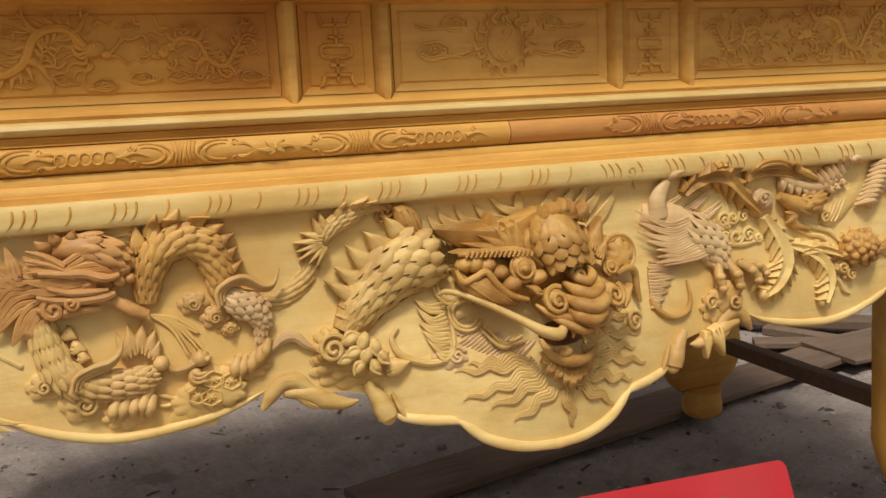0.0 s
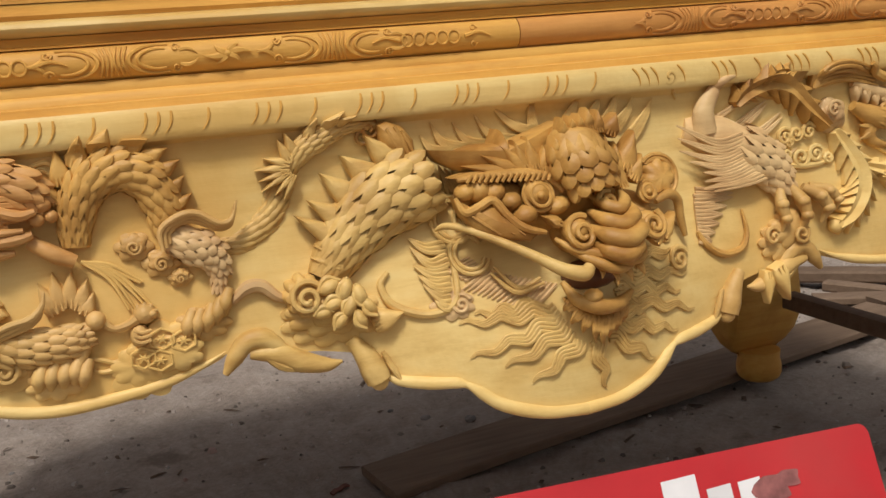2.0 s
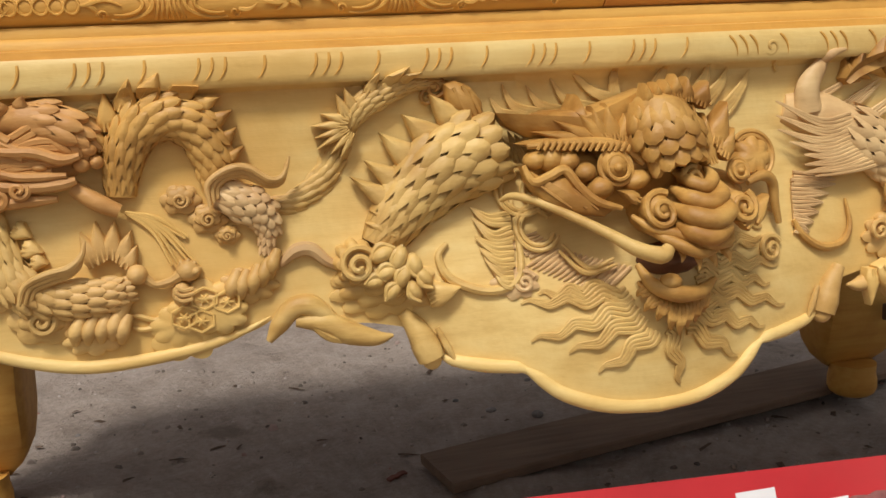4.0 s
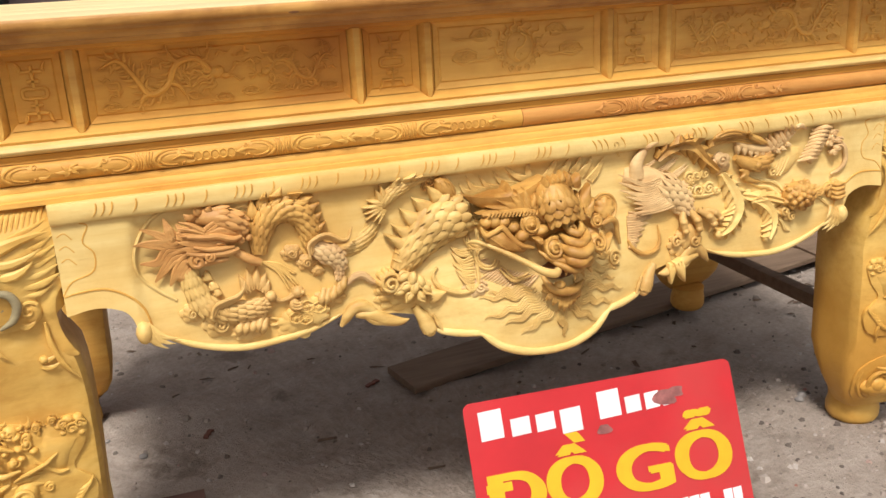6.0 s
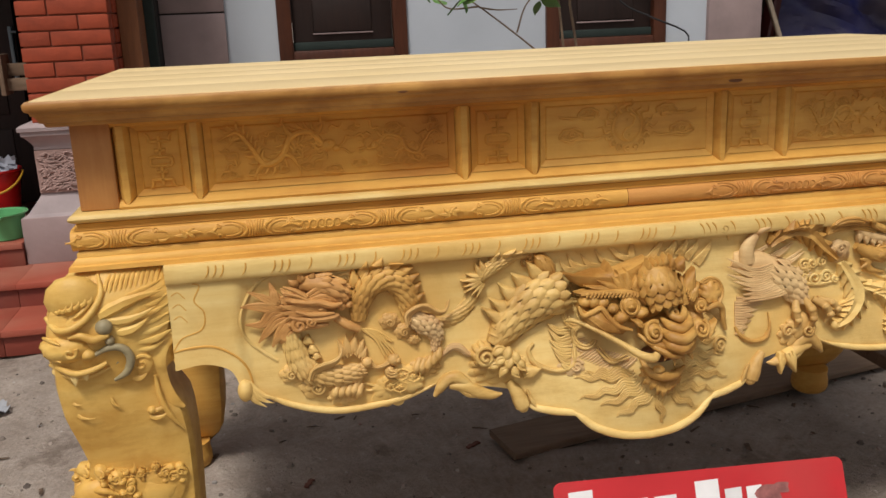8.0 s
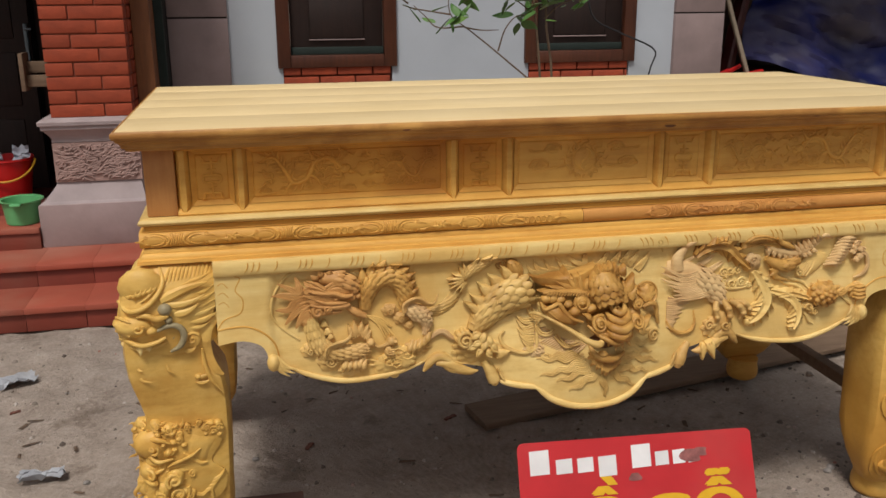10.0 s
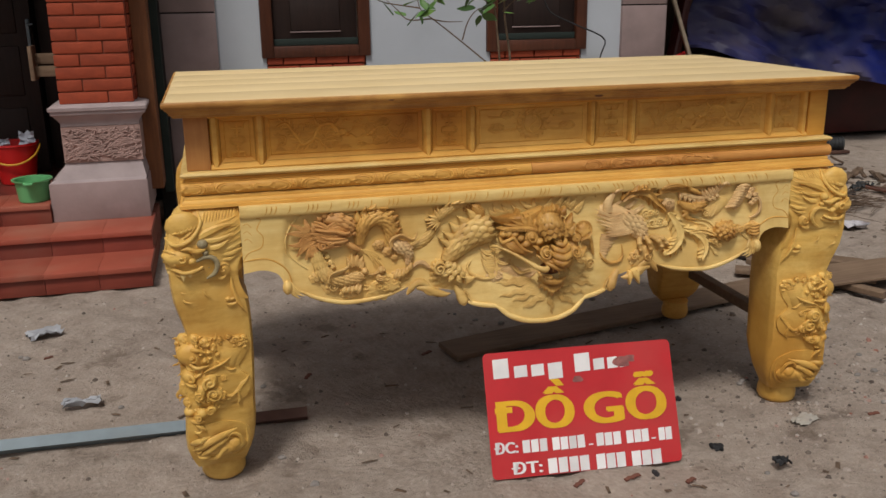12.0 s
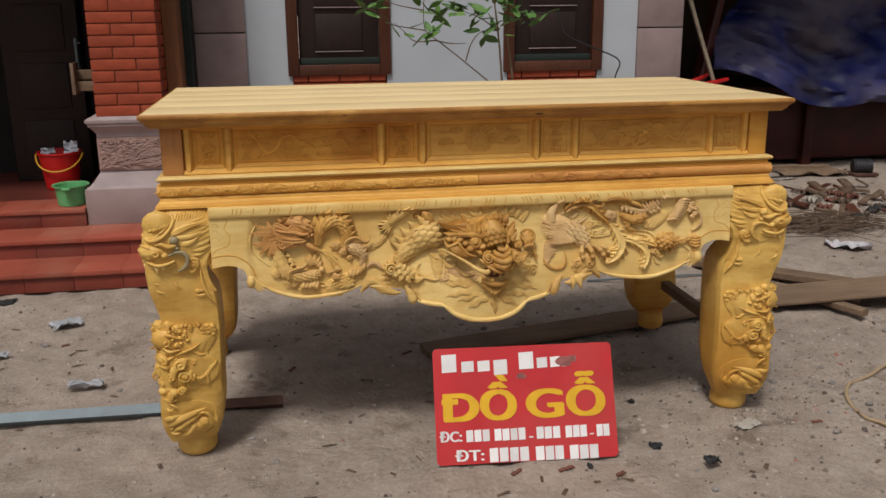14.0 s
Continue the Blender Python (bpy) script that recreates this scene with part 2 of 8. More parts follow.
# ---- mesh tools ----
class Geo:
    """Collects faces of one part."""

    def __init__(self, surf=None):
        self.v, self.f, self.surf, self.cuts = [], [], surf or (lambda x, z: 0.0), []

    def cut(self):
        """Marks that a new piece of the carving begins."""
        self.cuts.append((len(self.v), len(self.f)))

    def add(self, verts, faces):
        o = len(self.v)
        self.v.extend(verts)
        self.f.extend([tuple(i + o for i in f) for f in faces])

    def at(self, x, z, h):
        return Vector((x, self.surf(x, z) - h, z))

    def rings(self, rings, closed=True, caps=True):
        n = len(rings[0])
        o = len(self.v)
        for r in rings:
            self.v.extend(r)
        for i in range(len(rings) - 1):
            for j in range(n if closed else n - 1):
                k = (j + 1) % n
                self.f.append((o + i * n + j, o + i * n + k, o + (i + 1) * n + k, o + (i + 1) * n + j))
        if caps and closed:
            self.f.append(tuple(o + j for j in reversed(range(n))))
            self.f.append(tuple(o + (len(rings) - 1) * n + j for j in range(n)))

    def pipe(self, pts, radii, seg=8, flat=1.0, up=Vector((0, -1, 0))):
        """A tube through points in space."""
        rings = []
        for i, p in enumerate(pts):
            t = (pts[min(i + 1, len(pts) - 1)] - pts[max(i - 1, 0)]).normalized()
            s = t.cross(up)
            s = s.normalized() if s.length > 1e-4 else Vector((1, 0, 0))
            n = s.cross(t).normalized()
            r = radii[i]
            rings.append([p + s * (r * math.cos(2 * math.pi * j / seg)) + n * (r * flat * math.sin(2 * math.pi * j / seg)) for j in range(seg)])
        self.rings(rings)

    def tube(self, pts, r, h=0.0, seg=8, flat=1.0, n=None):
        """A carved strand that follows points (x, z) on the ground surface; r and h: a value or values along it."""
        self.cut()
        m = n or max(6, 5 * (len(pts) - 1))
        path = spline([Vector((p[0], p[1], 0)) for p in pts], m)
        rr, hh = along(r, m), along(h, m)
        self.pipe([self.at(p.x, p.y, hh[i]) for i, p in enumerate(path)], rr, seg, flat)

    def ball(self, x, z, h, rx, rz=None, ry=None, turn=0.0, seg=12, rows=8):
        self.cut()
        rz, ry = rz or rx, ry or rx
        c, ca, sa = self.at(x, z, h), math.cos(turn), math.sin(turn)
        rings = []
        for i in range(rows + 1):
            a = math.pi * i / rows
            ring = []
            for j in range(seg):
                b = 2 * math.pi * j / seg
                u, w, d = rx * math.sin(a) * math.cos(b), rz * math.sin(a) * math.sin(b), -ry * math.cos(a)
                ring.append(c + Vector((u * ca - w * sa, d, u * sa + w * ca)))
            rings.append(ring)
        self.rings(rings, caps=False)

    def fin(self, a, b, w, h=0.0, rise=0.01, bend=0.0, seg=6):
        """A pointed, curved tongue from a to b."""
        self.cut()
        a, b = Vector((*a, 0)), Vector((*b, 0))
        d = b - a
        side = Vector((-d.y, d.x, 0))
        pts = [a + d * s + side * (bend * 4 * s * (1 - s)) for s in (0, 0.2, 0.42, 0.65, 0.85, 1.0)]
        self.pipe([self.at(p.x, p.y, h + rise * s) for p, s in zip(pts, (0, 0.5, 0.9, 1.0, 1.0, 0.9))], [w * k for k in (0.7, 1.0, 0.9, 0.62, 0.32, 0.05)], seg, 0.55)

    def spiral(self, x, z, r, turns=1.6, way=1, tr=0.006, h=0.006, start=0.0, rise=0.006):
        self.cut()
        n = int(14 * turns) + 6
        pts, rad = [], []
        for i in range(n):
            s = i / (n - 1)
            a = start + way * 2 * math.pi * turns * s
            q = r * (1 - 0.88 * s)
            pts.append(self.at(x + q * math.cos(a), z + q * math.sin(a), h + rise * s))
            rad.append(tr * (1.0 - 0.35 * s))
        self.pipe(pts, rad, 7, 1.0)

    def scales(self, pts, r, h, rows, per, size=1.2, span=2.5, lift=0.19, flat=0.9):
        """Overlapping rounded scales on the strand tube(pts, r, h)."""
        path = spline([Vector((p[0], p[1], 0)) for p in pts], rows + 1)
        rr, hh = along(r, rows + 1), along(h, rows + 1)
        line = [self.at(p.x, p.y, hh[i]) for i, p in enumerate(path)]
        up = Vector((0, -1, 0))
        rim = ((-0.75, 0.0, 0.0), (-1.0, 0.32, 0.45), (-0.92, 0.66, 0.8), (-0.55, 0.92, 1.0), (0.0, 1.03, 1.05), (0.55, 0.92, 1.0), (0.92, 0.66, 0.8), (1.0, 0.32, 0.45), (0.75, 0.0, 0.0))
        n9 = len(rim)
        for i in range(rows):
            t = (line[i + 1] - line[i])
            step = t.length
            t.normalize()
            s = t.cross(up).normalized()
            n = s.cross(t).normalized()
            for j in range(per):
                a = span * ((j + 0.5 * (i % 2) + 0.25) / per - 0.5)
                out = (n * math.cos(a) + s * (flat * math.sin(a))).normalized()
                side = s * math.cos(a) - n * (flat * math.sin(a))
                ra = rr[i]
                o = line[i] + n * (ra * flat * math.cos(a)) + s * (ra * math.sin(a))
                w, l, k = ra * span / per * 0.60 * size, step * 1.75 * size, lift * ra
                drop = [out * (ra * (1 - math.cos(min(1.2, abs(u) * w / max(ra, 1e-4))))) for u, _, _ in rim]
                q = [o + side * (u * w) + t * (v * l) + out * (k * e) - d for (u, v, e), d in zip(rim, drop)]
                q += [o + side * (0.62 * u * w) + t * ((0.12 + 0.76 * v) * l) + out * (k * (0.35 + 1.05 * e)) - d * 0.4 for (u, v, e), d in zip(rim, drop)]
                q.append(o + t * l * 0.52 + out * k * 1.35)
                low = [p - out * k * 1.5 for p in q[1:n9 - 1]]
                self.cut()
                f = [(m, m + 1, n9 + m + 1, n9 + m) for m in range(n9 - 1)] + [(n9 + m, n9 + m + 1, 2 * n9) for m in range(n9 - 1)] + [(0, n9, 2 * n9), (n9 - 1, 2 * n9, 2 * n9 - 1)]
                f += [(m + 1, 2 * n9 + 1 + m, 2 * n9 + 2 + m, m + 2) for m in range(n9 - 3)]
                self.add(q + low, f)

    def sheet(self, rim, thick, bulge=0.0, h=0.0):
        """A flat carved pad with the outline rim [(x, z)...], proud by thick and swelling by bulge."""
        self.cut()
        n = len(rim)
        cx, cz = sum(p[0] for p in rim) / n, sum(p[1] for p in rim) / n
        o = [self.at(x, z, h - 0.004) for x, z in rim]
        q = [self.at(x, z, h + thick * 0.7) for x, z in rim]
        i1 = [self.at(cx + (x - cx) * 0.88, cz + (z - cz) * 0.88, h + thick) for x, z in rim]
        i2 = [self.at(cx + (x - cx) * 0.5, cz + (z - cz) * 0.5, h + thick + bulge * 0.8) for x, z in rim]
        self.rings([o, q, i1, i2], caps=False)
        b = len(self.v)
        self.v.append(self.at(cx, cz, h + thick + bulge))
        for j in range(n):
            self.f.append((b - n + j, b - n + (j + 1) % n, b))

    def lobed(self, x, z, r, lobes, thick, bulge=0.004, h=0.0, squash=1.0, turn=0.0):
        rim = []
        for i in range(lobes * 6):
            a = 2 * math.pi * i / (lobes * 6) + turn
            q = r * (0.80 + 0.20 * abs(math.sin(lobes * (a - turn) / 2)))
            rim.append((x + q * math.cos(a), z + squash * q * math.sin(a)))
        self.sheet(rim, thick, bulge, h)

    def box(self, x0, x1, y0, y1, z0, z1, c=0.0):
        if c <= 0:
            v = [Vector((x, y, z)) for x in (x0, x1) for y in (y0, y1) for z in (z0, z1)]
            self.add(v, [(0, 1, 3, 2), (4, 6, 7, 5), (0, 4, 5, 1), (2, 3, 7, 6), (0, 2, 6, 4), (1, 5, 7, 3)])
            return
        bm = bmesh.new()
        bmesh.ops.create_cube(bm, size=1)
        for v in bm.verts:
            v.co = Vector(((x0 + x1) / 2 + v.co.x * (x1 - x0), (y0 + y1) / 2 + v.co.y * (y1 - y0), (z0 + z1) / 2 + v.co.z * (z1 - z0)))
        bmesh.ops.bevel(bm, geom=bm.edges[:], offset=c, segments=2, affect="EDGES", profile=0.5)
        bm.verts.index_update()
        self.add([v.co.copy() for v in bm.verts], [[v.index for v in f.verts] for f in bm.faces])
        bm.free()

    def lathe(self, x, y, prof, seg=24):
        self.rings([[Vector((x + r * math.cos(2 * math.pi * j / seg), y + r * math.sin(2 * math.pi * j / seg), z)) for j in range(seg)] for r, z in prof])

    def frame_sweep(self, prof, x0, x1, y0, y1):
        """Sweeps the profile [(out, z)...] round a rectangle, with mitred corners."""
        rings = [[Vector((x0 - o, y0 - o, z)) for o, z in prof], [Vector((x1 + o, y0 - o, z)) for o, z in prof],
                 [Vector((x1 + o, y1 + o, z)) for o, z in prof], [Vector((x0 - o, y1 + o, z)) for o, z in prof]]
        rings.append([p.copy() for p in rings[0]])
        self.rings(rings, closed=True, caps=False)


def spline(pts, n):
    """n places along the smooth curve through pts."""
    if len(pts) == 2:
        return [pts[0].lerp(pts[1], i / (n - 1)) for i in range(n)]
    q = [pts[0] * 2 - pts[1], *pts, pts[-1] * 2 - pts[-2]]
    out = []
    for i in range(n):
        u = i / (n - 1) * (len(pts) - 1)
        k = min(int(u), len(pts) - 2)
        s = u - k
        a, b, c, d = q[k], q[k + 1], q[k + 2], q[k + 3]
        out.append(0.5 * (2 * b + (c - a) * s + (2 * a - 5 * b + 4 * c - d) * s * s + (3 * b - a - 3 * c + d) * s ** 3))
    return out


def along(v, n):
    if isinstance(v, (int, float)):
        return [v] * n
    return [float(np.interp(i / (n - 1) * (len(v) - 1), range(len(v)), v)) for i in range(n)]


def linked(name, g, mat, parent=None, smooth=True, label=""):
    me = bpy.data.meshes.new(name)
    me.from_pydata([tuple(v) for v in g.v], [], [tuple(f) for f in g.f])
    me.materials.append(mat)
    me.polygons.foreach_set("use_smooth", [smooth] * len(me.polygons))
    bm = bmesh.new()
    bm.from_mesh(me)
    bmesh.ops.recalc_face_normals(bm, faces=bm.faces[:])
    bm.to_mesh(me)
    bm.free()
    if smooth:
        me.set_sharp_from_angle(angle=radians(42))
    ob = new(name, me)
    ob.parent = parent
    if label:
        ob["label"] = label
    return ob


def part(name, g, mat, parent, label="", smooth=True):
    return linked(name, g, mat, parent, smooth, label)


def carving(name, g, mat, label="", piece="", big=1):
    """A carved part of the altar; its pieces after the first few become parts of their own, named piece."""
    ends = g.cuts[1:] + [(len(g.v), len(g.f))]
    whole = Geo()
    stop = g.cuts[big] if big < len(g.cuts) else (len(g.v), len(g.f))
    whole.v, whole.f = g.v[:stop[0]], g.f[:stop[1]]
    top = linked(name, whole, mat, altar, True, label)
    for (v0, f0), (v1, f1) in list(zip(g.cuts, ends))[big:]:
        q = Geo()
        q.v, q.f = g.v[v0:v1], [tuple(i - v0 for i in f) for f in g.f[f0:f1]]
        linked(piece, q, mat, top)
    return top


def carving_on(name, g, mat, parent, piece):
    """Each carved piece as a part of its own."""
    ends = g.cuts[1:] + [(len(g.v), len(g.f))]
    for (v0, f0), (v1, f1) in zip(g.cuts, ends):
        q = Geo()
        q.v, q.f = g.v[v0:v1], [tuple(i - v0 for i in f) for f in g.f[f0:f1]]
        linked(piece, q, mat, parent)


def thing(name, label, category, group="", kind="", base=(0, 0, 0)):
    ob = new(name)
    ob.empty_display_size = 0.1
    return tagged(ob, label, category, group, kind)


def smoothstep(a, b, x):
    s = min(1.0, max(0.0, (x - a) / (b - a)))
    return s * s * (3 - 2 * s)


def template(u, v, a):
    """A point of the carver's paper template, laid on the wood: metres across and up."""
    d = a[6] * u + a[7] * v + 1
    return ((a[0] * u + a[1] * v + a[2]) / d, (a[3] * u + a[4] * v + a[5]) / d)


def on_leg(u, v):
    return template(u, v, (0.00162278, 5.49799e-05, -1.5968, -0.000236058, -0.0017282, 1.61132, -0.000153605, -0.000176007))


def on_leg_sheet(u, v):
    return on_leg(230 + u / 2.11, 340 + v / 2.11)


# ---- the carved altar table ----
altar = thing("altar_table", "large unvarnished carved yellow wooden altar table on sandy ground", "table")
TOPZ = 1.308


def flat_at(y):
    return lambda x, z: y


def build_top():
    g = Geo()
    prof = ((-0.02, 1.2575), (0.052, 1.2575), (0.056, 1.2600), (0.058, 1.2655), (0.0635, 1.2670), (0.0655, 1.2730), (0.0690, 1.2790), (0.0745, 1.2815), (0.0760, 1.2870), (0.0815, 1.2895),
            (0.084, 1.2950), (0.084, 1.3025), (0.080, TOPZ - 0.001), (0.05, TOPZ - 0.003), (-0.3, TOPZ - 0.004), (-0.3, 1.2575))
    g.frame_sweep(prof, -1.103, 1.103, 0.0, 0.92)
    part("moulded_edge", g, EDGEWOOD, altar)
    rng = random.Random(4)
    y = -0.074
    for w in (0.229, 0.235, 0.19, 0.225, 0.192):
        g = Geo()
        g.box(-1.177, 1.177, y, min(y + w - 0.0008, 0.994), 1.2990, TOPZ + rng.uniform(0.0, 0.0004), 0.0008)
        part("top_board", g, TOPWOOD, altar, "pale glued board")
        y += w


build_top()


def build_knots():
    for x, z, y, w, h in ((-0.499, 1.294, -0.0805, 0.014, 0.007), (0.202, 1.274, -0.0655, 0.016, 0.005), (0.62, 1.290, -0.077, 0.010, 0.005)):
        g = Geo(flat_at(y))
        g.sheet([(x + w * math.cos(a), z + h * math.sin(a)) for a in np.linspace(0, 2 * math.pi, 14, endpoint=False)], 0.0015, 0.0005)
        part("knot", g, DARKWOOD, altar, "dark knot in the edge")


build_knots()

POSTS = (-1.041, -0.903, -0.364, -0.214, 0.214, 0.364, 0.903, 1.041)


def build_body():
    g = Geo()
    g.box(-1.120, 1.120, 0.026, 0.905, 1.06, 1.2605)
    part("carcass", g, AMBER, altar)
    for s in (-1, 1):
        g = Geo()
        g.box(min(s * 1.058, s * 1.131), max(s * 1.058, s * 1.131), 0.0, 0.09, 1.086, 1.262, 0.003)
        part("corner_stile", g, REDSTILE if s < 0 else AMBER, altar, "redder end stile" if s < 0 else "")
        g = Geo()
        g.box(s * 1.122 - 0.006, s * 1.122 + 0.006, 0.09, 0.90, 1.086, 1.262, 0.002)
        part("side_panel", g, AMBER, altar)
    g = Geo()
    g.rings([[Vector((x, y, z)) for y, z in ((0.03, 1.262), (0.0, 1.262), (-0.002, 1.254), (0.001, 1.247), (0.012, 1.243), (0.03, 1.243))] for x in (-1.058, 1.058)])
    part("top_rail", g, AMBER, altar)
    g = Geo()
    g.rings([[Vector((x, y, z)) for y, z in ((0.03, 1.085), (-0.004, 1.085), (-0.006, 1.090), (0.004, 1.097), (0.016, 1.105), (0.022, 1.108), (0.03, 1.108))] for x in (-1.058, 1.058)])
    part("bottom_rail", g, HONEY, altar)
    for x in POSTS:
        g = Geo()
        sec = ((-0.017, 0.024), (-0.0155, 0.014), (-0.012, 0.009), (-0.0105, 0.004), (-0.006, -0.001), (0.006, -0.001), (0.0105, 0.004), (0.012, 0.009), (0.0155, 0.014), (0.017, 0.024))
        g.rings([[Vector((x + k * a, b, z)) for a, b in sec] for z, k in ((1.2465, 1.0), (1.108, 1.0), (1.098, 0.75), (1.086, 0.06))])
        part("post", g, HONEY, altar)


build_body()


def longevity_sign(g, x, z, w, hgt):
    """The stylised long-life character of straight bars."""
    t = 0.0036
    for dz, k in ((0.34, 0.66), (0.17, 0.36), (-0.24, 0.36), (-0.38, 0.66)):
        zz = z + dz * hgt
        g.tube([(x - k * w / 2, zz), (x + k * w / 2, zz)], t, 0.0, 6)
    for s in (-1, 1):
        g.tube([(x + s * 0.33 * w, z + 0.34 * hgt), (x + s * 0.35 * w, z + 0.42 * hgt), (x + s * 0.44 * w, z + 0.50 * hgt)], (t, t, 0.4 * t), 0.0, 6)
        g.tube([(x + s * 0.33 * w, z - 0.38 * hgt), (x + s * 0.35 * w, z - 0.47 * hgt), (x + s * 0.44 * w, z - 0.54 * hgt)], (t, t, 0.4 * t), 0.0, 6)
        g.tube([(x + s * 0.20 * w, z + 0.05 * hgt), (x + s * 0.34 * w, z + 0.03 * hgt), (x + s * 0.37 * w, z - 0.03 * hgt), (x + s * 0.34 * w, z - 0.10 * hgt), (x + s * 0.20 * w, z - 0.12 * hgt)], t, 0.0, 6)
    for zz in (0.05, -0.12):
        g.tube([(x - 0.22 * w, z + zz * hgt), (x + 0.22 * w, z + zz * hgt)], t, 0.0, 6)
    for a, b in ((0.44, 0.05), (-0.12, -0.48)):
        g.tube([(x, z + a * hgt), (x, z + b * hgt)], t, 0.0, 6)


def scroll_cloud(g, x, z, s, way=1, tail=3.0):
    """A flat cloud: lobed outline, a scroll in the middle and a streaming double tail."""
    rim = []
    for i in range(25):
        a = math.pi * (1.08 - 1.16 * i / 24)
        q = 1.0 + 0.16 * abs(math.sin(3.5 * a))
        rim.append((x + way * 1.5 * s * q * math.cos(a), z + 0.9 * s * q * math.sin(a)))
    g.tube(rim, 0.16 * s, 0.0, 6, n=48)
    g.spiral(x, z + 0.25 * s, 0.5 * s, 1.5, way, 0.13 * s, 0.0, 0.5, 0.001)
    for d in (-0.85, 0.85):
        g.spiral(x + d * s, z + 0.05 * s, 0.34 * s, 1.1, -way, 0.11 * s, 0.0, 1.5 + d, 0.001)
    for k in (0.0, 0.30):
        g.tube([(x - way * 1.5 * s, z - k * s), (x - way * 0.4 * s, z - (0.45 + k) * s), (x + way * 0.8 * s, z - (0.25 + k) * s), (x + way * tail * 0.7 * s, z - (0.55 - k) * s), (x + way * tail * s, z - (0.15 - k) * s)], (0.12 * s, 0.16 * s, 0.16 * s, 0.13 * s, 0.04 * s), 0.0, 6)


def flame(g, x, z, l, a, w, bend):
    """A rippling flame tongue."""
    c, s = math.cos(a), math.sin(a)
    pts = [(x + l * (u * c - v * s), z + l * (u * s + v * c)) for u, v in ((0, 0), (0.3, bend), (0.6, -0.4 * bend), (1.0, 0.5 * bend))]
    g.tube(pts, (w, w, 0.7 * w, 0.15 * w), 0.0, 6)


def panel_dragon(g, x, z, k, way, rng):
    """A dragon among flames in low relief: winding body, head with mane and whiskers, four legs."""
    p = lambda u, v: (x + way * k * u, z + k * v)
    body = [p(-1.9, 0.42), p(-1.35, 0.62), p(-0.95, 0.15), p(-0.55, -0.45), p(0.0, -0.25), p(0.35, 0.38), p(0.95, 0.52), p(1.35, 0.12)]
    g.tube(body, (0.02 * k, 0.06 * k, 0.08 * k, 0.10 * k, 0.11 * k, 0.11 * k, 0.10 * k, 0.09 * k), 0.0, 8, n=44)
    path = spline([Vector((*q, 0)) for q in body], 27)
    for i in range(2, 25):
        d = (path[i + 1] - path[i - 1]).normalized()
        n = Vector((-d.y, d.x, 0))
        for e in (-1, 1):
            q = path[i] + n * (0.09 * k * e)
            g.fin((q.x, q.y), (q.x + (n.x * e * 0.26 - d.x * 0.20) * k, q.y + (n.y * e * 0.26 - d.y * 0.20) * k), 0.055 * k, 0.0, 0.0012, 0.1)
    hx, hz = p(1.55, 0.05)
    g.ball(hx, hz, 0.0, 0.24 * k, 0.19 * k, 0.0055, 0.3)
    g.ball(*p(1.80, -0.08), 0.0, 0.14 * k, 0.10 * k, 0.0055)
    g.ball(*p(1.55, 0.14), 0.004, 0.05 * k, 0.05 * k, 0.003)
    for q in range(7):
        flame(g, *p(1.42, 0.12 - 0.05 * q), (0.55 + 0.1 * (q % 3)) * k, math.pi / 2 - way * (math.pi / 2 - (math.pi - 0.9 + 0.36 * q)) if way > 0 else 0.9 - 0.36 * q, 0.05 * k, 0.16)
    for q in (-1, 1):
        g.tube([p(1.85, -0.1), p(2.05, 0.12 * q), p(2.25, 0.28 * q), p(2.40, 0.20 * q)], (0.04 * k, 0.04 * k, 0.03 * k, 0.01 * k), 0.0, 6)
    for u, v, du, dv in ((-0.5, -0.42, -0.35, -0.32), (0.1, -0.15, 0.42, -0.42), (0.45, 0.42, -0.30, 0.36), (1.05, 0.42, 0.34, 0.32)):
        g.tube([p(u, v), p(u + 0.6 * du, v + 0.3 * dv), p(u + du, v + dv)], (0.10 * k, 0.08 * k, 0.05 * k), 0.0, 7)
        for q in (-0.5, 0.0, 0.5):
            g.fin(p(u + du, v + dv), p(u + 1.5 * du + q * dv, v + 1.4 * dv - q * du), 0.04 * k, 0.0, 0.0012, 0.2)


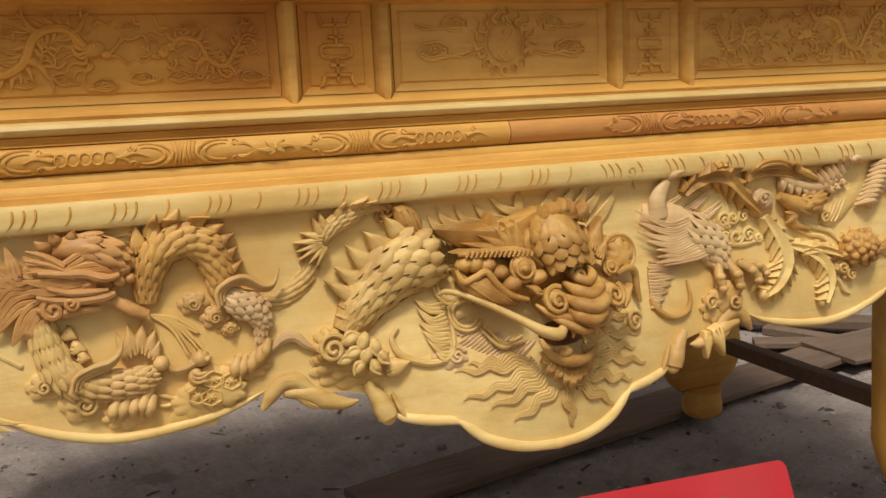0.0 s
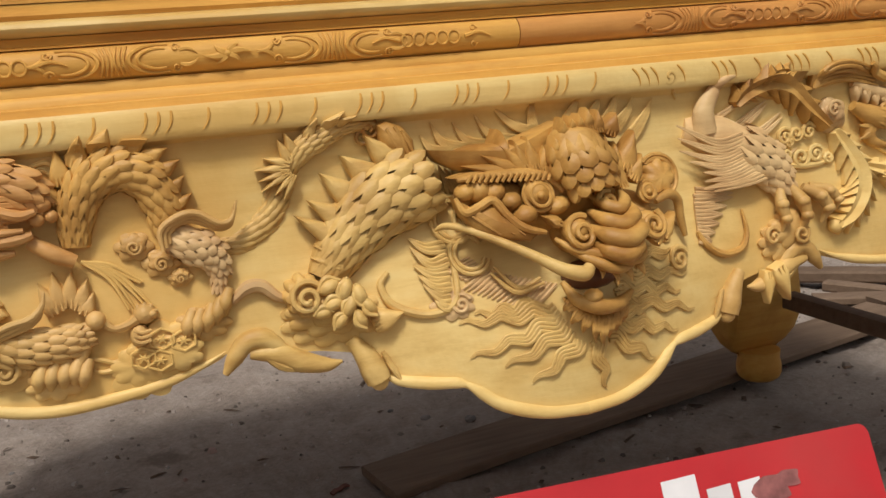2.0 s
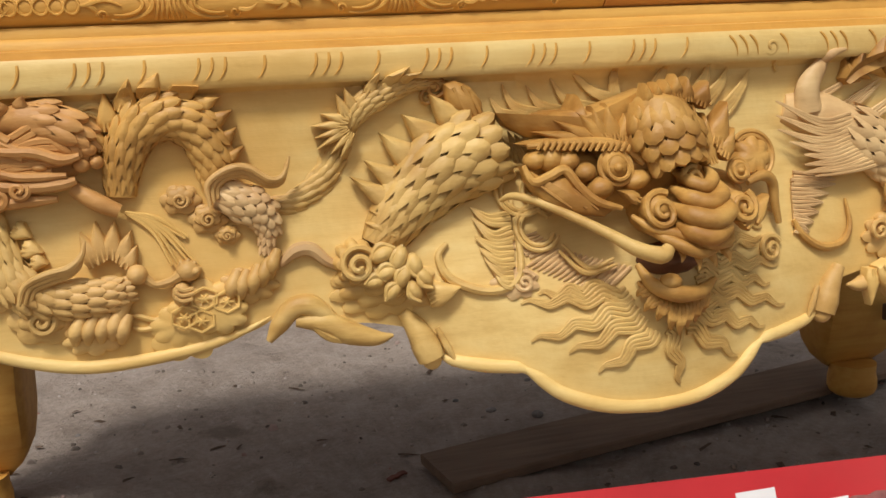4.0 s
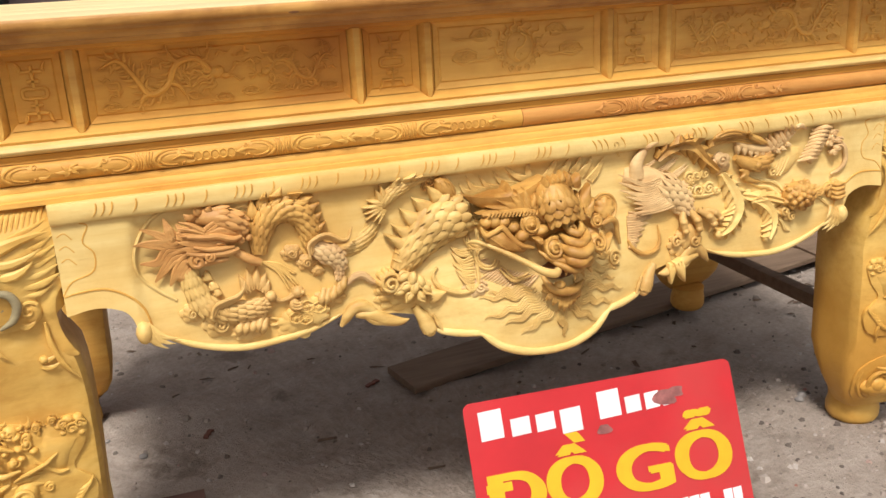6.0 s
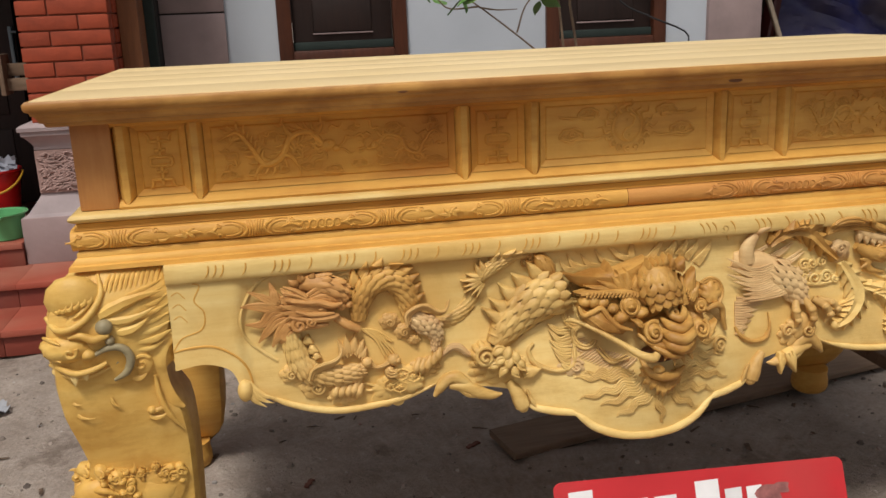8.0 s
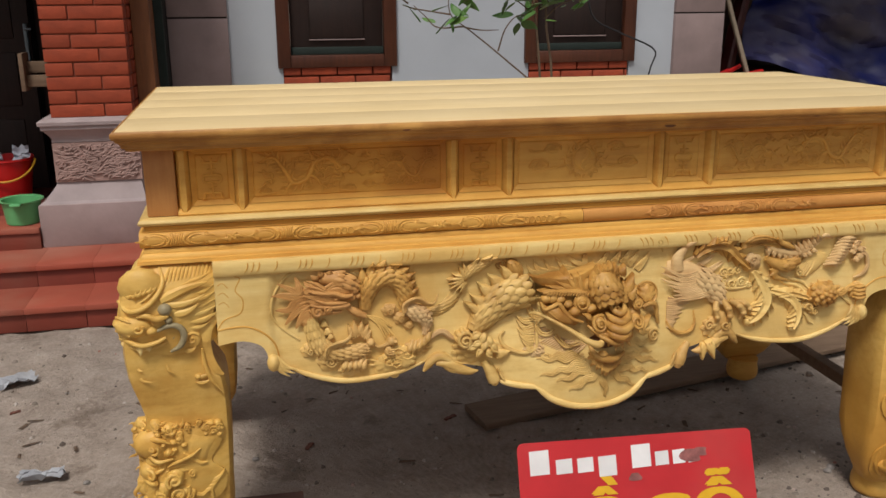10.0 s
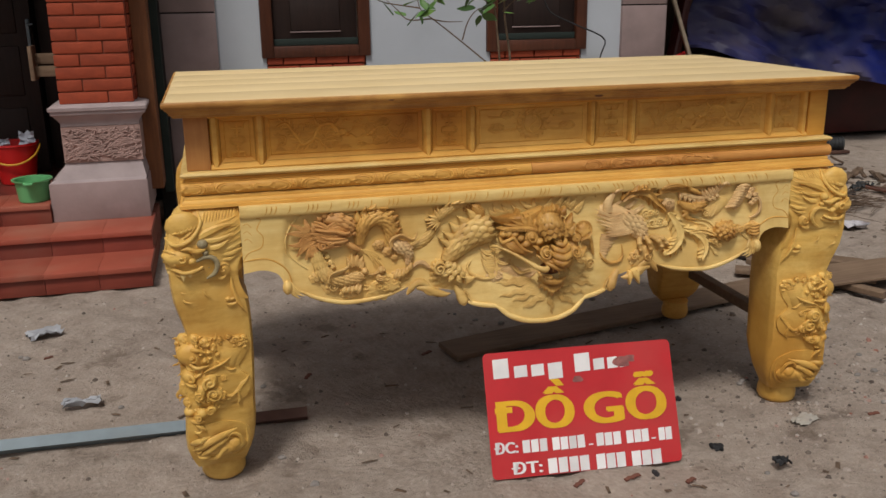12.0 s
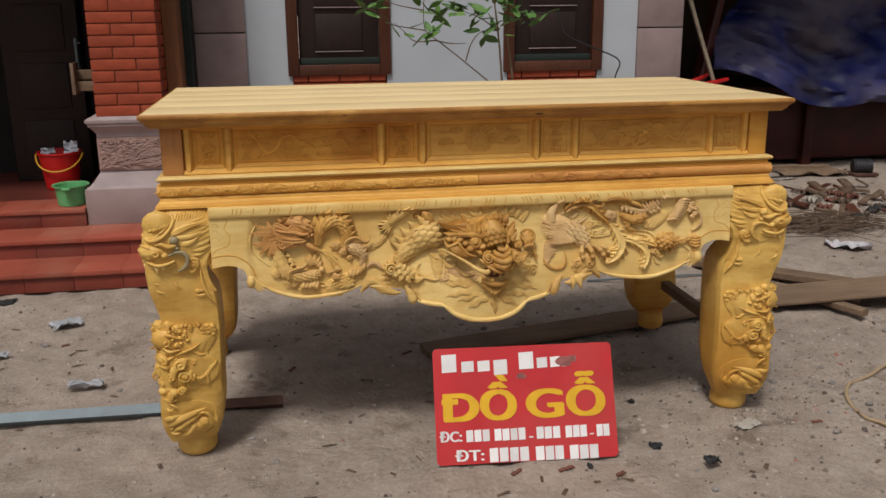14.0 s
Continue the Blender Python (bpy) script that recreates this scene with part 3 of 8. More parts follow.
def panel_relief(g, k, x0, x1):
    rng = random.Random(20 + k)
    mid, w, z = (x0 + x1) / 2, x1 - x0, 1.176
    if w < 0.14:
        longevity_sign(g, mid, z, w * 0.74, 0.106)
    elif w < 0.4:
        g.ball(mid, z + 0.004, 0.0, 0.030, 0.033, 0.0060, seg=28)
        g.tube([(mid + 0.002, z + 0.034), (mid + 0.014, z + 0.024), (mid + 0.008, z + 0.008), (mid - 0.006, z), (mid - 0.013, z - 0.014), (mid - 0.001, z - 0.026)], 0.0022, 0.0056, 6)
        g.ball(mid - 0.002, z + 0.020, 0.0052, 0.003, 0.003, 0.002)
        g.ball(mid + 0.002, z - 0.012, 0.0052, 0.003, 0.003, 0.002)
        g.tube([(mid + 0.036 * math.cos(a), z + 0.004 + 0.039 * math.sin(a)) for a in np.linspace(-0.6, math.pi + 0.6, 15)], 0.0016, 0.0, 6)
        for i, a in enumerate(np.linspace(-0.5, math.pi + 0.5, 13)):
            flame(g, mid + 0.040 * math.cos(a), z + 0.002 + 0.034 * math.sin(a), 0.026 + 0.006 * (i % 2), a + (0.5 if a < math.pi / 2 else -0.5), 0.0034, 0.22)
        for i in range(7):
            a = -math.pi * (0.12 + 0.76 * i / 6)
            g.spiral(mid + 0.044 * math.cos(a), z - 0.004 + 0.038 * math.sin(a), 0.0085, 1.2, 1 if i < 3 else -1, 0.0020, 0.0, a, 0.001)
        for s in (-1, 1):
            scroll_cloud(g, mid + s * 0.125, z - 0.010, 0.0165, -s, 4.2)
            scroll_cloud(g, mid + s * 0.088, z + 0.034, 0.0140, -s, -5.0)
    else:
        way = 1 if mid < 0 else -1
        panel_dragon(g, mid - way * 0.105, z + 0.004, 0.062, way, rng)
        panel_dragon(g, mid + way * 0.150, z - 0.002, 0.042, -way, rng)
        for i in range(9):
            scroll_cloud(g, x0 + w * (0.06 + 0.11 * i), z - 0.043 + rng.uniform(-0.002, 0.008), rng.uniform(0.0075, 0.0105), rng.choice((-1, 1)), 3.0)
        for i in range(6):
            scroll_cloud(g, x0 + w * (0.08 + 0.17 * i), z + 0.036 + rng.uniform(-0.006, 0.008), rng.uniform(0.006, 0.009), rng.choice((-1, 1)), 3.4)
        for i in range(46):
            flame(g, x0 + w * rng.uniform(0.05, 0.95), z + rng.uniform(-0.035, 0.045), rng.uniform(0.020, 0.042), rng.choice((0.3, 2.8)) + rng.uniform(-0.5, 0.5), 0.0026, rng.choice((-0.2, 0.2)))


def build_panels():
    for k in range(len(POSTS) - 1):
        x0, x1 = POSTS[k] + 0.017, POSTS[k + 1] - 0.017
        z0, z1 = 1.106, 1.246
        g = Geo()
        b, d = 0.013, 0.006
        o = [Vector((x0, 0.014, z0)), Vector((x1, 0.014, z0)), Vector((x1, 0.014, z1)), Vector((x0, 0.014, z1))]
        i1 = [Vector((x0 + b, 0.021, z0 + b)), Vector((x1 - b, 0.021, z0 + b)), Vector((x1 - b, 0.021, z1 - b)), Vector((x0 + b, 0.021, z1 - b))]
        i2 = [Vector((x0 + b + 0.003, 0.0185, z0 + b + 0.003)), Vector((x1 - b - 0.003, 0.0185, z0 + b + 0.003)), Vector((x1 - b - 0.003, 0.0185, z1 - b - 0.003)), Vector((x0 + b + 0.003, 0.0185, z1 - b - 0.003))]
        g.rings([o, i1, i2], caps=False)
        n = len(g.v)
        g.f.append((n - 4, n - 3, n - 2, n - 1))
        p = part("panel", g, AMBER if k < 3 else HONEY, altar, "recessed carved panel", smooth=False)
        g = Geo(flat_at(0.0165))
        panel_relief(g, k, x0 + b, x1 - b)
        carving_on("low_relief", g, AMBER if k < 3 else HONEY, p, "relief_line")


build_panels()


def moulding_ring(name, prof, mat):
    g = Geo()
    g.frame_sweep(prof, -1.120, 1.120, 0.012, 0.905)
    return part(name, g, mat, altar)


moulding_ring("bead_moulding", [(-0.03, 1.0855)] + [(0.012 + 0.022 * math.sin(a), 1.0745 + 0.0105 * math.cos(a)) for a in np.linspace(0.1, math.pi - 0.1, 9)] + [(-0.03, 1.0635)], PALE)
moulding_ring("groove_moulding", ((-0.03, 1.0640), (0.022, 1.0640), (0.020, 1.060), (0.020, 1.055), (0.024, 1.0515), (-0.03, 1.0515)), AMBER)
moulding_ring("stepped_fillet", ((-0.03, 1.0095), (0.024, 1.0095), (0.027, 1.006), (0.027, 0.997), (0.030, 0.9955), (0.035, 0.990), (0.036, 0.984), (0.042, 0.9825), (0.043, 0.9735), (-0.03, 0.9735)), HONEY)


def belt_y(x, z):
    s = (z - 1.0305) / 0.0215
    return 0.012 - 0.012 - 0.022 * math.sqrt(max(0.0, 1 - s * s))


def build_belt():
    back = [(-0.03, 1.052)]
    prof = back + [(0.012 + 0.022 * math.sin(a), 1.0305 + 0.0215 * math.cos(a)) for a in np.linspace(0.15, math.pi - 0.15, 11)] + [(-0.03, 1.009)]
    xs = -0.012
    for side, (x0, x1), mat in (("l", (-1.154, xs), HONEY), ("r", (xs + 0.0016, 1.154), REDBELT)):
        g = Geo()
        g.rings([[Vector((x, 0.012 - o, z)) for o, z in prof] for x in np.linspace(x0, x1, 3)])
        b = part("belt", g, mat, altar, "convex carved belt, pale" if side == "l" else "convex carved belt of redder wood")
        for k in range(-4, 4):
            c = BELT0 + k * BELTSTEP
            if not (x0 + 0.02 < c < x1 - 0.02):
                continue
            g = Geo(belt_y)
            for s in (-1, 1):
                for r, tr in ((0.0165, 0.0026), (0.0115, 0.0019)):
                    arc = [(c + s * (0.052 - 2.1 * r * math.cos(a)), 1.0305 + r * math.sin(a)) for a in np.linspace(-1.9, 1.9, 13)]
                    g.tube(arc, (tr * 0.5, tr, tr * 1.2, tr, tr * 0.5), 0.0006, 6)
                for q in range(3):
                    g.tube([(c + s * (0.004 + 0.006 * q), 1.014), (c + s * (0.001 + 0.005 * q), 1.0305), (c + s * (0.004 + 0.006 * q), 1.047)], 0.0018, 0.0006, 6)
                for q in (-1, 1):
                    g.spiral(c + s * 0.072, 1.0305 + q * 0.0115, 0.0055, 1.2, q * s, 0.0015, 0.0008, 0, 0.0006)
                    g.fin((c + s * 0.076, 1.0305 + q * 0.008), (c + s * 0.098, 1.0305 + q * 0.002), 0.0032, 0.0, 0.0016, 0.2 * q)
            carving_on("scroll_ornament", g, mat, b, "scroll_line")
            m = c + BELTSTEP / 2
            if x0 + 0.05 < m < x1 - 0.05:
                g = Geo(belt_y)
                if k % 2:
                    for a in np.linspace(0, 2 * math.pi, 6, endpoint=False):
                        g.fin((m, 1.0305), (m + 0.030 * math.cos(a), 1.0305 + 0.013 * math.sin(a)), 0.0050, 0.0, 0.0022, 0.1)
                    g.ball(m, 1.0305, 0.0, 0.006, 0.005, 0.0045)
                else:
                    for q in range(5):
                        g.tube([(m - 0.034 + 0.016 * q + 0.008 * math.cos(a), 1.0305 + 0.0085 * math.sin(a)) for a in np.linspace(0, 2 * math.pi, 11)], 0.0016, 0.0008, 6)
                    for s in (-1, 1):
                        g.tube([(m + s * 0.045, 1.0305), (m + s * 0.065, 1.035), (m + s * 0.082, 1.029)], (0.003, 0.0022, 0.0008), 0.0008, 6)
                        for q in (-1, 1):
                            g.spiral(m + s * 0.058, 1.0305 + q * 0.010, 0.005, 1.1, q, 0.0015, 0.0006, 0, 0.0004)
                carving_on("flower_ornament", g, mat, b, "petal")


REDBELT = wood("reddish_belt_wood", (0.62, 0.315, 0.09), (0.53, 0.235, 0.055), (0.38, 0.15, 0.032), stain=(0.42, 0.16, 0.045), mottle=0.3)
BELT0, BELTSTEP = -0.270, 0.2655
build_belt()

# half of the apron's lower outline: distance from the middle, height
EDGE = ((0.0, 0.518), (0.06, 0.523), (0.115, 0.541), (0.150, 0.568), (0.168, 0.577), (0.20, 0.580), (0.24, 0.588), (0.262, 0.600), (0.283, 0.632), (0.33, 0.645), (0.37, 0.650),
        (0.41, 0.662), (0.44, 0.668), (0.47, 0.652), (0.53, 0.634), (0.60, 0.624), (0.67, 0.623), (0.74, 0.640), (0.80, 0.667), (0.838, 0.690), (0.860, 0.702), (0.869, 0.733),
        (0.888, 0.751), (0.93, 0.762), (0.985, 0.755))


OUTLINE = [(float(p.x), float(p.y)) for p in spline([Vector((*p, 0)) for p in EDGE], 240)]


def edge_z(x):
    return float(np.interp(abs(x), [p[0] for p in OUTLINE], [p[1] for p in OUTLINE]))


def apron_y(x, z):
    """The apron's carved ground: set back below the trim, swelling forward in the middle and towards the lower edge."""
    a = abs(x)
    sunk = 0.013 * smoothstep(0.865, 0.835, a + 0.10 * abs(z - 0.80)) * smoothstep(0.940, 0.930, z)
    swell = 0.085 * math.exp(-(x / 0.24) ** 2) * smoothstep(0.90, 0.58, z)
    side = 0.020 * smoothstep(0.86, 0.66, z)
    return -0.038 + sunk - swell - side


def build_apron():
    g = Geo(apron_y)
    cols, rows = 300, 30
    front, rear = [], []
    for i in range(cols + 1):
        x = -0.985 + 1.97 * i / cols
        zb = edge_z(x)
        colf = []
        for j in range(rows + 1):
            z = 0.938 + (zb - 0.938) * j / rows
            colf.append(Vector((x, apron_y(x, z), z)))
        colr = [Vector((x, min(p.y + 0.042, 0.02), p.z)) for p in reversed(colf)]
        front.append(colf + colr)
    g.rings(front)
    ap = part("apron", g, PALE, altar, "shaped apron carved with dragons and clouds")
    for s in (-1, 1):
        g = Geo()
        g.box(min(s * 1.10, s * 1.13), max(s * 1.10, s * 1.13), 0.14, 0.80, 0.70, 0.972, 0.004)
        part("side_apron", g, HONEY, altar)
    g = Geo()
    g.box(-0.985, 0.985, 0.90, 0.93, 0.66, 0.972, 0.004)
    part("back_apron", g, HONEY, altar)
    # Sheet below the top, coloured dark for the shade under the table.
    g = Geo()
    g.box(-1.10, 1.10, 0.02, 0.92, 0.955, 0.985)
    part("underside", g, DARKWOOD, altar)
    return ap


apron = build_apron()


def build_trim():
    g = Geo()
    prof = ((0.0, 0.9735), (-0.043, 0.9735), (-0.046, 0.968), (-0.047, 0.958), (-0.047, 0.946), (-0.046, 0.9375), (-0.043, 0.934), (0.0, 0.934))
    g.rings([[Vector((x, y, z)) for y, z in prof] for x in (-0.985, 0.985)])
    t = part("trim", g, PALE, altar, "pale top strip with cut notches")
    g = Geo(flat_at(-0.0468))
    k = 0
    for x in np.arange(-0.90, 0.92, 0.0145):
        k += 1
        if k % 9 in (1, 2, 3, 6):
            lean = 0.011 if x < 0.1 else -0.011
            g.fin((x, 0.968), (x - lean, 0.941), 0.0019, -0.0004, 0.0016, 0.14)
    carving_on("notch", g, HONEY, t, "notch")


build_trim()


def build_rim():
    for name, a, b, r in (("rim", 0.0, 0.170, 0.0112), ("rim", 0.150, 0.262, 0.0105), ("rim", 0.455, 0.835, 0.0095)):
        for s in (-1, 1):
            g = Geo(apron_y)
            xs = np.linspace(a, b, 16)
            g.tube([(s * x, edge_z(x) + r * 0.55) for x in xs], (0.8 * r if a == 0.0 else 0.1 * r, 0.75 * r, 0.8 * r, 0.85 * r, 0.8 * r, 0.7 * r, 0.1 * r), 0.003, 10, 0.8, n=40)
            part(name, g, PALE, apron)
    for s in (-1, 1):
        g = Geo(apron_y)
        arch = [(s * 0.835, 0.705), (s * 0.845, 0.745), (s * 0.868, 0.775), (s * 0.91, 0.797), (s * 0.96, 0.797), (s * 0.984, 0.792)]
        g.tube(arch, (0.0022, 0.003, 0.003, 0.003, 0.002), -0.0008, 6)
        part("arch_line", g, HONEY, apron)
        g = Geo(apron_y)
        g.ball(s * 0.852, 0.700, 0.002, 0.016, 0.024, 0.018)
        for q, (dx, dz) in enumerate(((0.055, 0.665), (0.040, 0.658), (0.066, 0.676))):
            g.fin((s * 0.845, 0.716), (s * (0.852 - dx), dz), 0.0085, 0.004, 0.008, 0.16 * s)
        part("leaf_tab", g, PALE, apron)
        g = Geo(apron_y)
        g.tube([(s * x, z) for x, z in ((0.3800, 0.6510), (0.4060, 0.6740), (0.4280, 0.6730), (0.4460, 0.6540), (0.4590, 0.6360))], (0.0091, 0.0141, 0.0132, 0.0111, 0.0041), 0.004, 10)
        g.tube([(s * x, z) for x, z in ((0.4260, 0.6580), (0.3930, 0.6530), (0.3640, 0.6380), (0.3330, 0.6290), (0.3120, 0.6310))], (0.0070, 0.0141, 0.0151, 0.0101, 0.0020), 0.006, 10)
        g.tube([(s * x, z) for x, z in ((0.4120, 0.6570), (0.3860, 0.6370), (0.3520, 0.6270))], (0.0041, 0.0081, 0.0031), 0.010, 8)
        g.tube([(s * x, z) for x, z in ((0.2990, 0.6580), (0.2840, 0.6370), (0.2740, 0.6150), (0.2680, 0.5990))], (0.0081, 0.0141, 0.0182, 0.0171), 0.004, 12)
        g.ball(s * 0.2680, 0.5970, 0.004, 0.0125)
        g.tube([(s * x, z) for x, z in ((0.2600, 0.6370), (0.2490, 0.6120), (0.2360, 0.5860))], (0.0031, 0.0050, 0.0010), 0.006, 8)
        carving("curled_bracket", g, LIGHTCARVE, "smooth curled leaf on the lower edge", "curl")
        g = Geo(apron_y)
        g.tube([(s * 0.985, 0.795), (s * 0.965, 0.82), (s * 0.925, 0.835), (s * 0.918, 0.87), (s * 0.935, 0.895), (s * 0.922, 0.925), (s * 0.935, 0.932)], 0.0022, -0.001, 6)
        for dz in (0.91, 0.885, 0.86):
            g.tube([(s * 0.978, dz), (s * 0.965, dz + 0.006), (s * 0.952, dz - 0.008)], 0.0016, -0.0008, 6)
        part("incised_cloud", g, HONEY, apron)


build_rim()


def strands(g, start, ends, r, h=0.004, wave=0.0, rise=0.0, count=1, spread=0.004, rng=random):
    """Locks of hair or flames from one root to several tips."""
    for e in ends:
        for c in range(count):
            a, b = Vector((*start, 0)), Vector((*e, 0))
            d = b - a
            side = Vector((-d.y, d.x, 0)).normalized()
            off = side * (spread * (c - (count - 1) / 2))
            ph = rng.choice((-1, 1))
            pts = [a + off, a + d * 0.3 + side * wave * ph + off * 1.1, a + d * 0.55 - side * wave * ph * 0.8 + off * 0.9, a + d * 0.8 + side * wave * ph * 0.6 + off * 0.5, b + off * 0.15]
            g.tube([(p.x, p.y) for p in pts], (r, r, r * 0.85, r * 0.6, r * 0.12), (h, h + rise, h + rise, h + rise * 0.7, h), 7, n=16)


def serrated_leaf(g, pts, w, h=0.006, teeth=7, rise=0.010):
    """A carved acanthus leaf: a curved rib with pointed lobes on both sides."""
    n = 3 * teeth
    path = spline([Vector((*p, 0)) for p in pts], n + 1)
    rings = []
    g.cut()
    for i in range(n + 1):
        d = (path[min(i + 1, n)] - path[max(i - 1, 0)]).normalized()
        side = Vector((-d.y, d.x, 0))
        k = w * (0.12 + 0.88 * math.sin(math.pi * (0.10 + 0.84 * i / n)) ** 0.8)
        tooth = (0.46, 0.85, 1.22)[i % 3]
        lean = d * (k * 0.35 * (i % 3))
        wave = 0.16 * rise * math.sin(2.2 * i)
        row = []
        for q, e in ((-1, -0.6), (-1, 0.15), (-0.42, 1.0), (0.0, 0.62), (0.42, 1.0), (1, 0.15), (1, -0.6)):
            b = path[i] + side * (q * k * (tooth if abs(q) == 1 else 1.0)) + (lean if abs(q) == 1 else Vector((0, 0, 0)))
            row.append(g.at(b.x, b.y, h + rise * e + (wave if abs(q) == 1 else 0)))
        rings.append(row)
    g.rings(rings)


def between(a, b, s):
    return (a[0] + (b[0] - a[0]) * s, a[1] + (b[1] - a[1]) * s)


def lock(g, pts, r, h, n=3, gap=0.0045, rise=0.003, taper=0.15):
    """A few parallel carved hairs that run together to one tip."""
    m = 6 * len(pts)
    path = spline([Vector((*p, 0)) for p in pts], m)
    for c in range(n):
        off = gap * (c - (n - 1) / 2)
        line = []
        for i, p in enumerate(path):
            d = path[min(i + 1, m - 1)] - path[max(i - 1, 0)]
            d.normalize()
            k = off * (1 - 0.9 * (i / (m - 1)) ** 1.5)
            line.append((p.x - d.y * k, p.y + d.x * k))
        g.tube(line, (r, r, r * 0.8, r * taper), (h, h + rise, h + rise, h), 6, 0.8, n=m)


def wavy(a, b, waves, amp):
    """Points of a rippling line from a to b."""
    dx, dz = b[0] - a[0], b[1] - a[1]
    l = math.hypot(dx, dz)
    out = []
    for i in range(4 * waves + 1):
        s = i / (4 * waves)
        k = amp * math.sin(2 * math.pi * waves * s) * (1 - 0.4 * s)
        out.append((a[0] + dx * s - dz / l * k, a[1] + dz * s + dx / l * k))
    return out


def leaf_blade(g, base, tip, w, h, rise, ribs=2):
    """A pointed flat blade with a raised outline and ribs."""
    dx, dz = tip[0] - base[0], tip[1] - base[1]
    l = math.hypot(dx, dz)
    nx, nz = -dz / l, dx / l
    rim = [(base[0] + dx * s + nx * w * k, base[1] + dz * s + nz * w * k) for s, k in ((0, 0.8), (0.3, 1.0), (0.6, 0.62), (0.85, 0.25), (1, 0.0), (0.85, -0.25), (0.6, -0.62), (0.3, -1.0), (0, -0.8))]
    g.sheet(rim, rise, 0.3 * rise, h)
    for q in range(ribs):
        k = (q + 0.5) / ribs * 1.2 - 0.6
        a = (base[0] + nx * w * k, base[1] + nz * w * k)
        g.tube([a, (base[0] + dx * 0.75 + nx * w * k * 0.3, base[1] + dz * 0.75 + nz * w * k * 0.3)], (0.0016, 0.0005), h + rise * 1.15, 6)


def build_left_dragon():
    body = [(-0.6087, 0.8183), (-0.6052, 0.8473), (-0.5884, 0.8862), (-0.5556, 0.9051), (-0.5240, 0.8937), (-0.5060, 0.8631), (-0.5014, 0.8343)]
    r, h = (0.0165, 0.0218, 0.0248, 0.0248, 0.0232, 0.0203, 0.0165), (0.0015, 0.0030, 0.0045, 0.0060, 0.0045, 0.0023, 0.0015)
    g = Geo(apron_y)
    g.tube(body, r, h, 14, 0.8, n=40)
    g.scales(body, r, h, 13, 5, flat=0.8)
    carving("dragon_body", g, CARVED, "coiled dragon body with overlapping scales", "scale")
    g = Geo(apron_y)
    for a, b, w in (((-0.6211, 0.8718), (-0.6309, 0.9023), 0.0090), ((-0.6120, 0.8926), (-0.6147, 0.9358), 0.0120), ((-0.5948, 0.9118), (-0.5851, 0.9494), 0.0135), ((-0.5705, 0.9223), (-0.5532, 0.9544), 0.0142), ((-0.5447, 0.9224), (-0.5101, 0.9377), 0.0142), ((-0.5208, 0.9114), (-0.4888, 0.9247), 0.0112), ((-0.5040, 0.8934), (-0.4770, 0.9093), 0.0097), ((-0.4927, 0.8710), (-0.4740, 0.8894), 0.0090), ((-0.4886, 0.8506), (-0.4676, 0.8676), 0.0075)):
        leaf_blade(g, a, b, w, 0.004, 0.010, 3)
    carving("dragon_crest", g, CARVED, "jagged back crest", "spike")
    thigh = [(-0.5005, 0.8148), (-0.4761, 0.8023), (-0.4563, 0.7916), (-0.4483, 0.7720), (-0.4524, 0.7494)]
    r, h = (0.0195, 0.0225, 0.0180, 0.0105, 0.0067), (0.0045, 0.0075, 0.0075, 0.0060, 0.0060)
    g = Geo(apron_y)
    g.tube(thigh, r, h, 14, 0.8, n=30)
    g.scales(thigh, r, h, 9, 4, flat=0.8)
    carving("dragon_hind_leg", g, ROSY, "pinkish scaled hind leg", "scale")
    g = Geo(apron_y)
    for q in range(3):
        g.tube([(-0.5112 + 0.0045 * q, 0.8029 + 0.0035 * q), (-0.5112 + 0.0050 * q, 0.8285 - 0.0020 * q), (-0.4880 + 0.0010 * q, 0.8432 - 0.0040 * q), (-0.4657 - 0.0005 * q, 0.8435 - 0.0050 * q), (-0.4430 - 0.0005 * q, 0.8288 - 0.0035 * q), (-0.4271 - 0.0005 * q, 0.8316 - 0.0030 * q), (-0.4179 - 0.0025 * q, 0.8536 - 0.0040 * q)], (0.0023, 0.0037, 0.0045, 0.0045, 0.0045, 0.0037, 0.0011), 0.030 - 0.004 * q, 8)
    carving("haunch_rim", g, LIGHTCARVE, "curling hair round the haunch", "strand")
    tail = [(-0.4534, 0.7926), (-0.4173, 0.7961), (-0.3818, 0.8196), (-0.3587, 0.857), (-0.342, 0.8913), (-0.3128, 0.912), (-0.2753, 0.9259), (-0.2318, 0.926)]
    r, h = (0.0120, 0.0150, 0.0158, 0.0112, 0.0142, 0.0135, 0.0067, 0.0023), (-0.007, -0.008, -0.008, -0.006, 0.004, 0.006, 0.006, 0.004)
    g = Geo(apron_y)
    g.tube(tail, r, h, 12, 0.8, n=44)
    g.scales(tail, r, h, 20, 5, flat=0.8)
    for a, b, w in (((-0.3490, 0.8800), (-0.3860, 0.8710), 0.0060), ((-0.3480, 0.8840), (-0.3900, 0.8850), 0.0067), ((-0.3460, 0.8880), (-0.3780, 0.8990), 0.0067), ((-0.3460, 0.8800), (-0.3840, 0.8580), 0.0060), ((-0.3440, 0.8750), (-0.3690, 0.8510), 0.0053), ((-0.3410, 0.8750), (-0.3580, 0.8450), 0.0053), ((-0.3450, 0.8910), (-0.3580, 0.9210), 0.0075), ((-0.3380, 0.9000), (-0.3480, 0.9280), 0.0075), ((-0.3200, 0.9170), (-0.3070, 0.9430), 0.0083), ((-0.3020, 0.9250), (-0.2710, 0.9480), 0.0083), ((-0.2830, 0.9300), (-0.2560, 0.9410), 0.0060)):
        leaf_blade(g, a, b, w, 0.006, 0.010, 2)
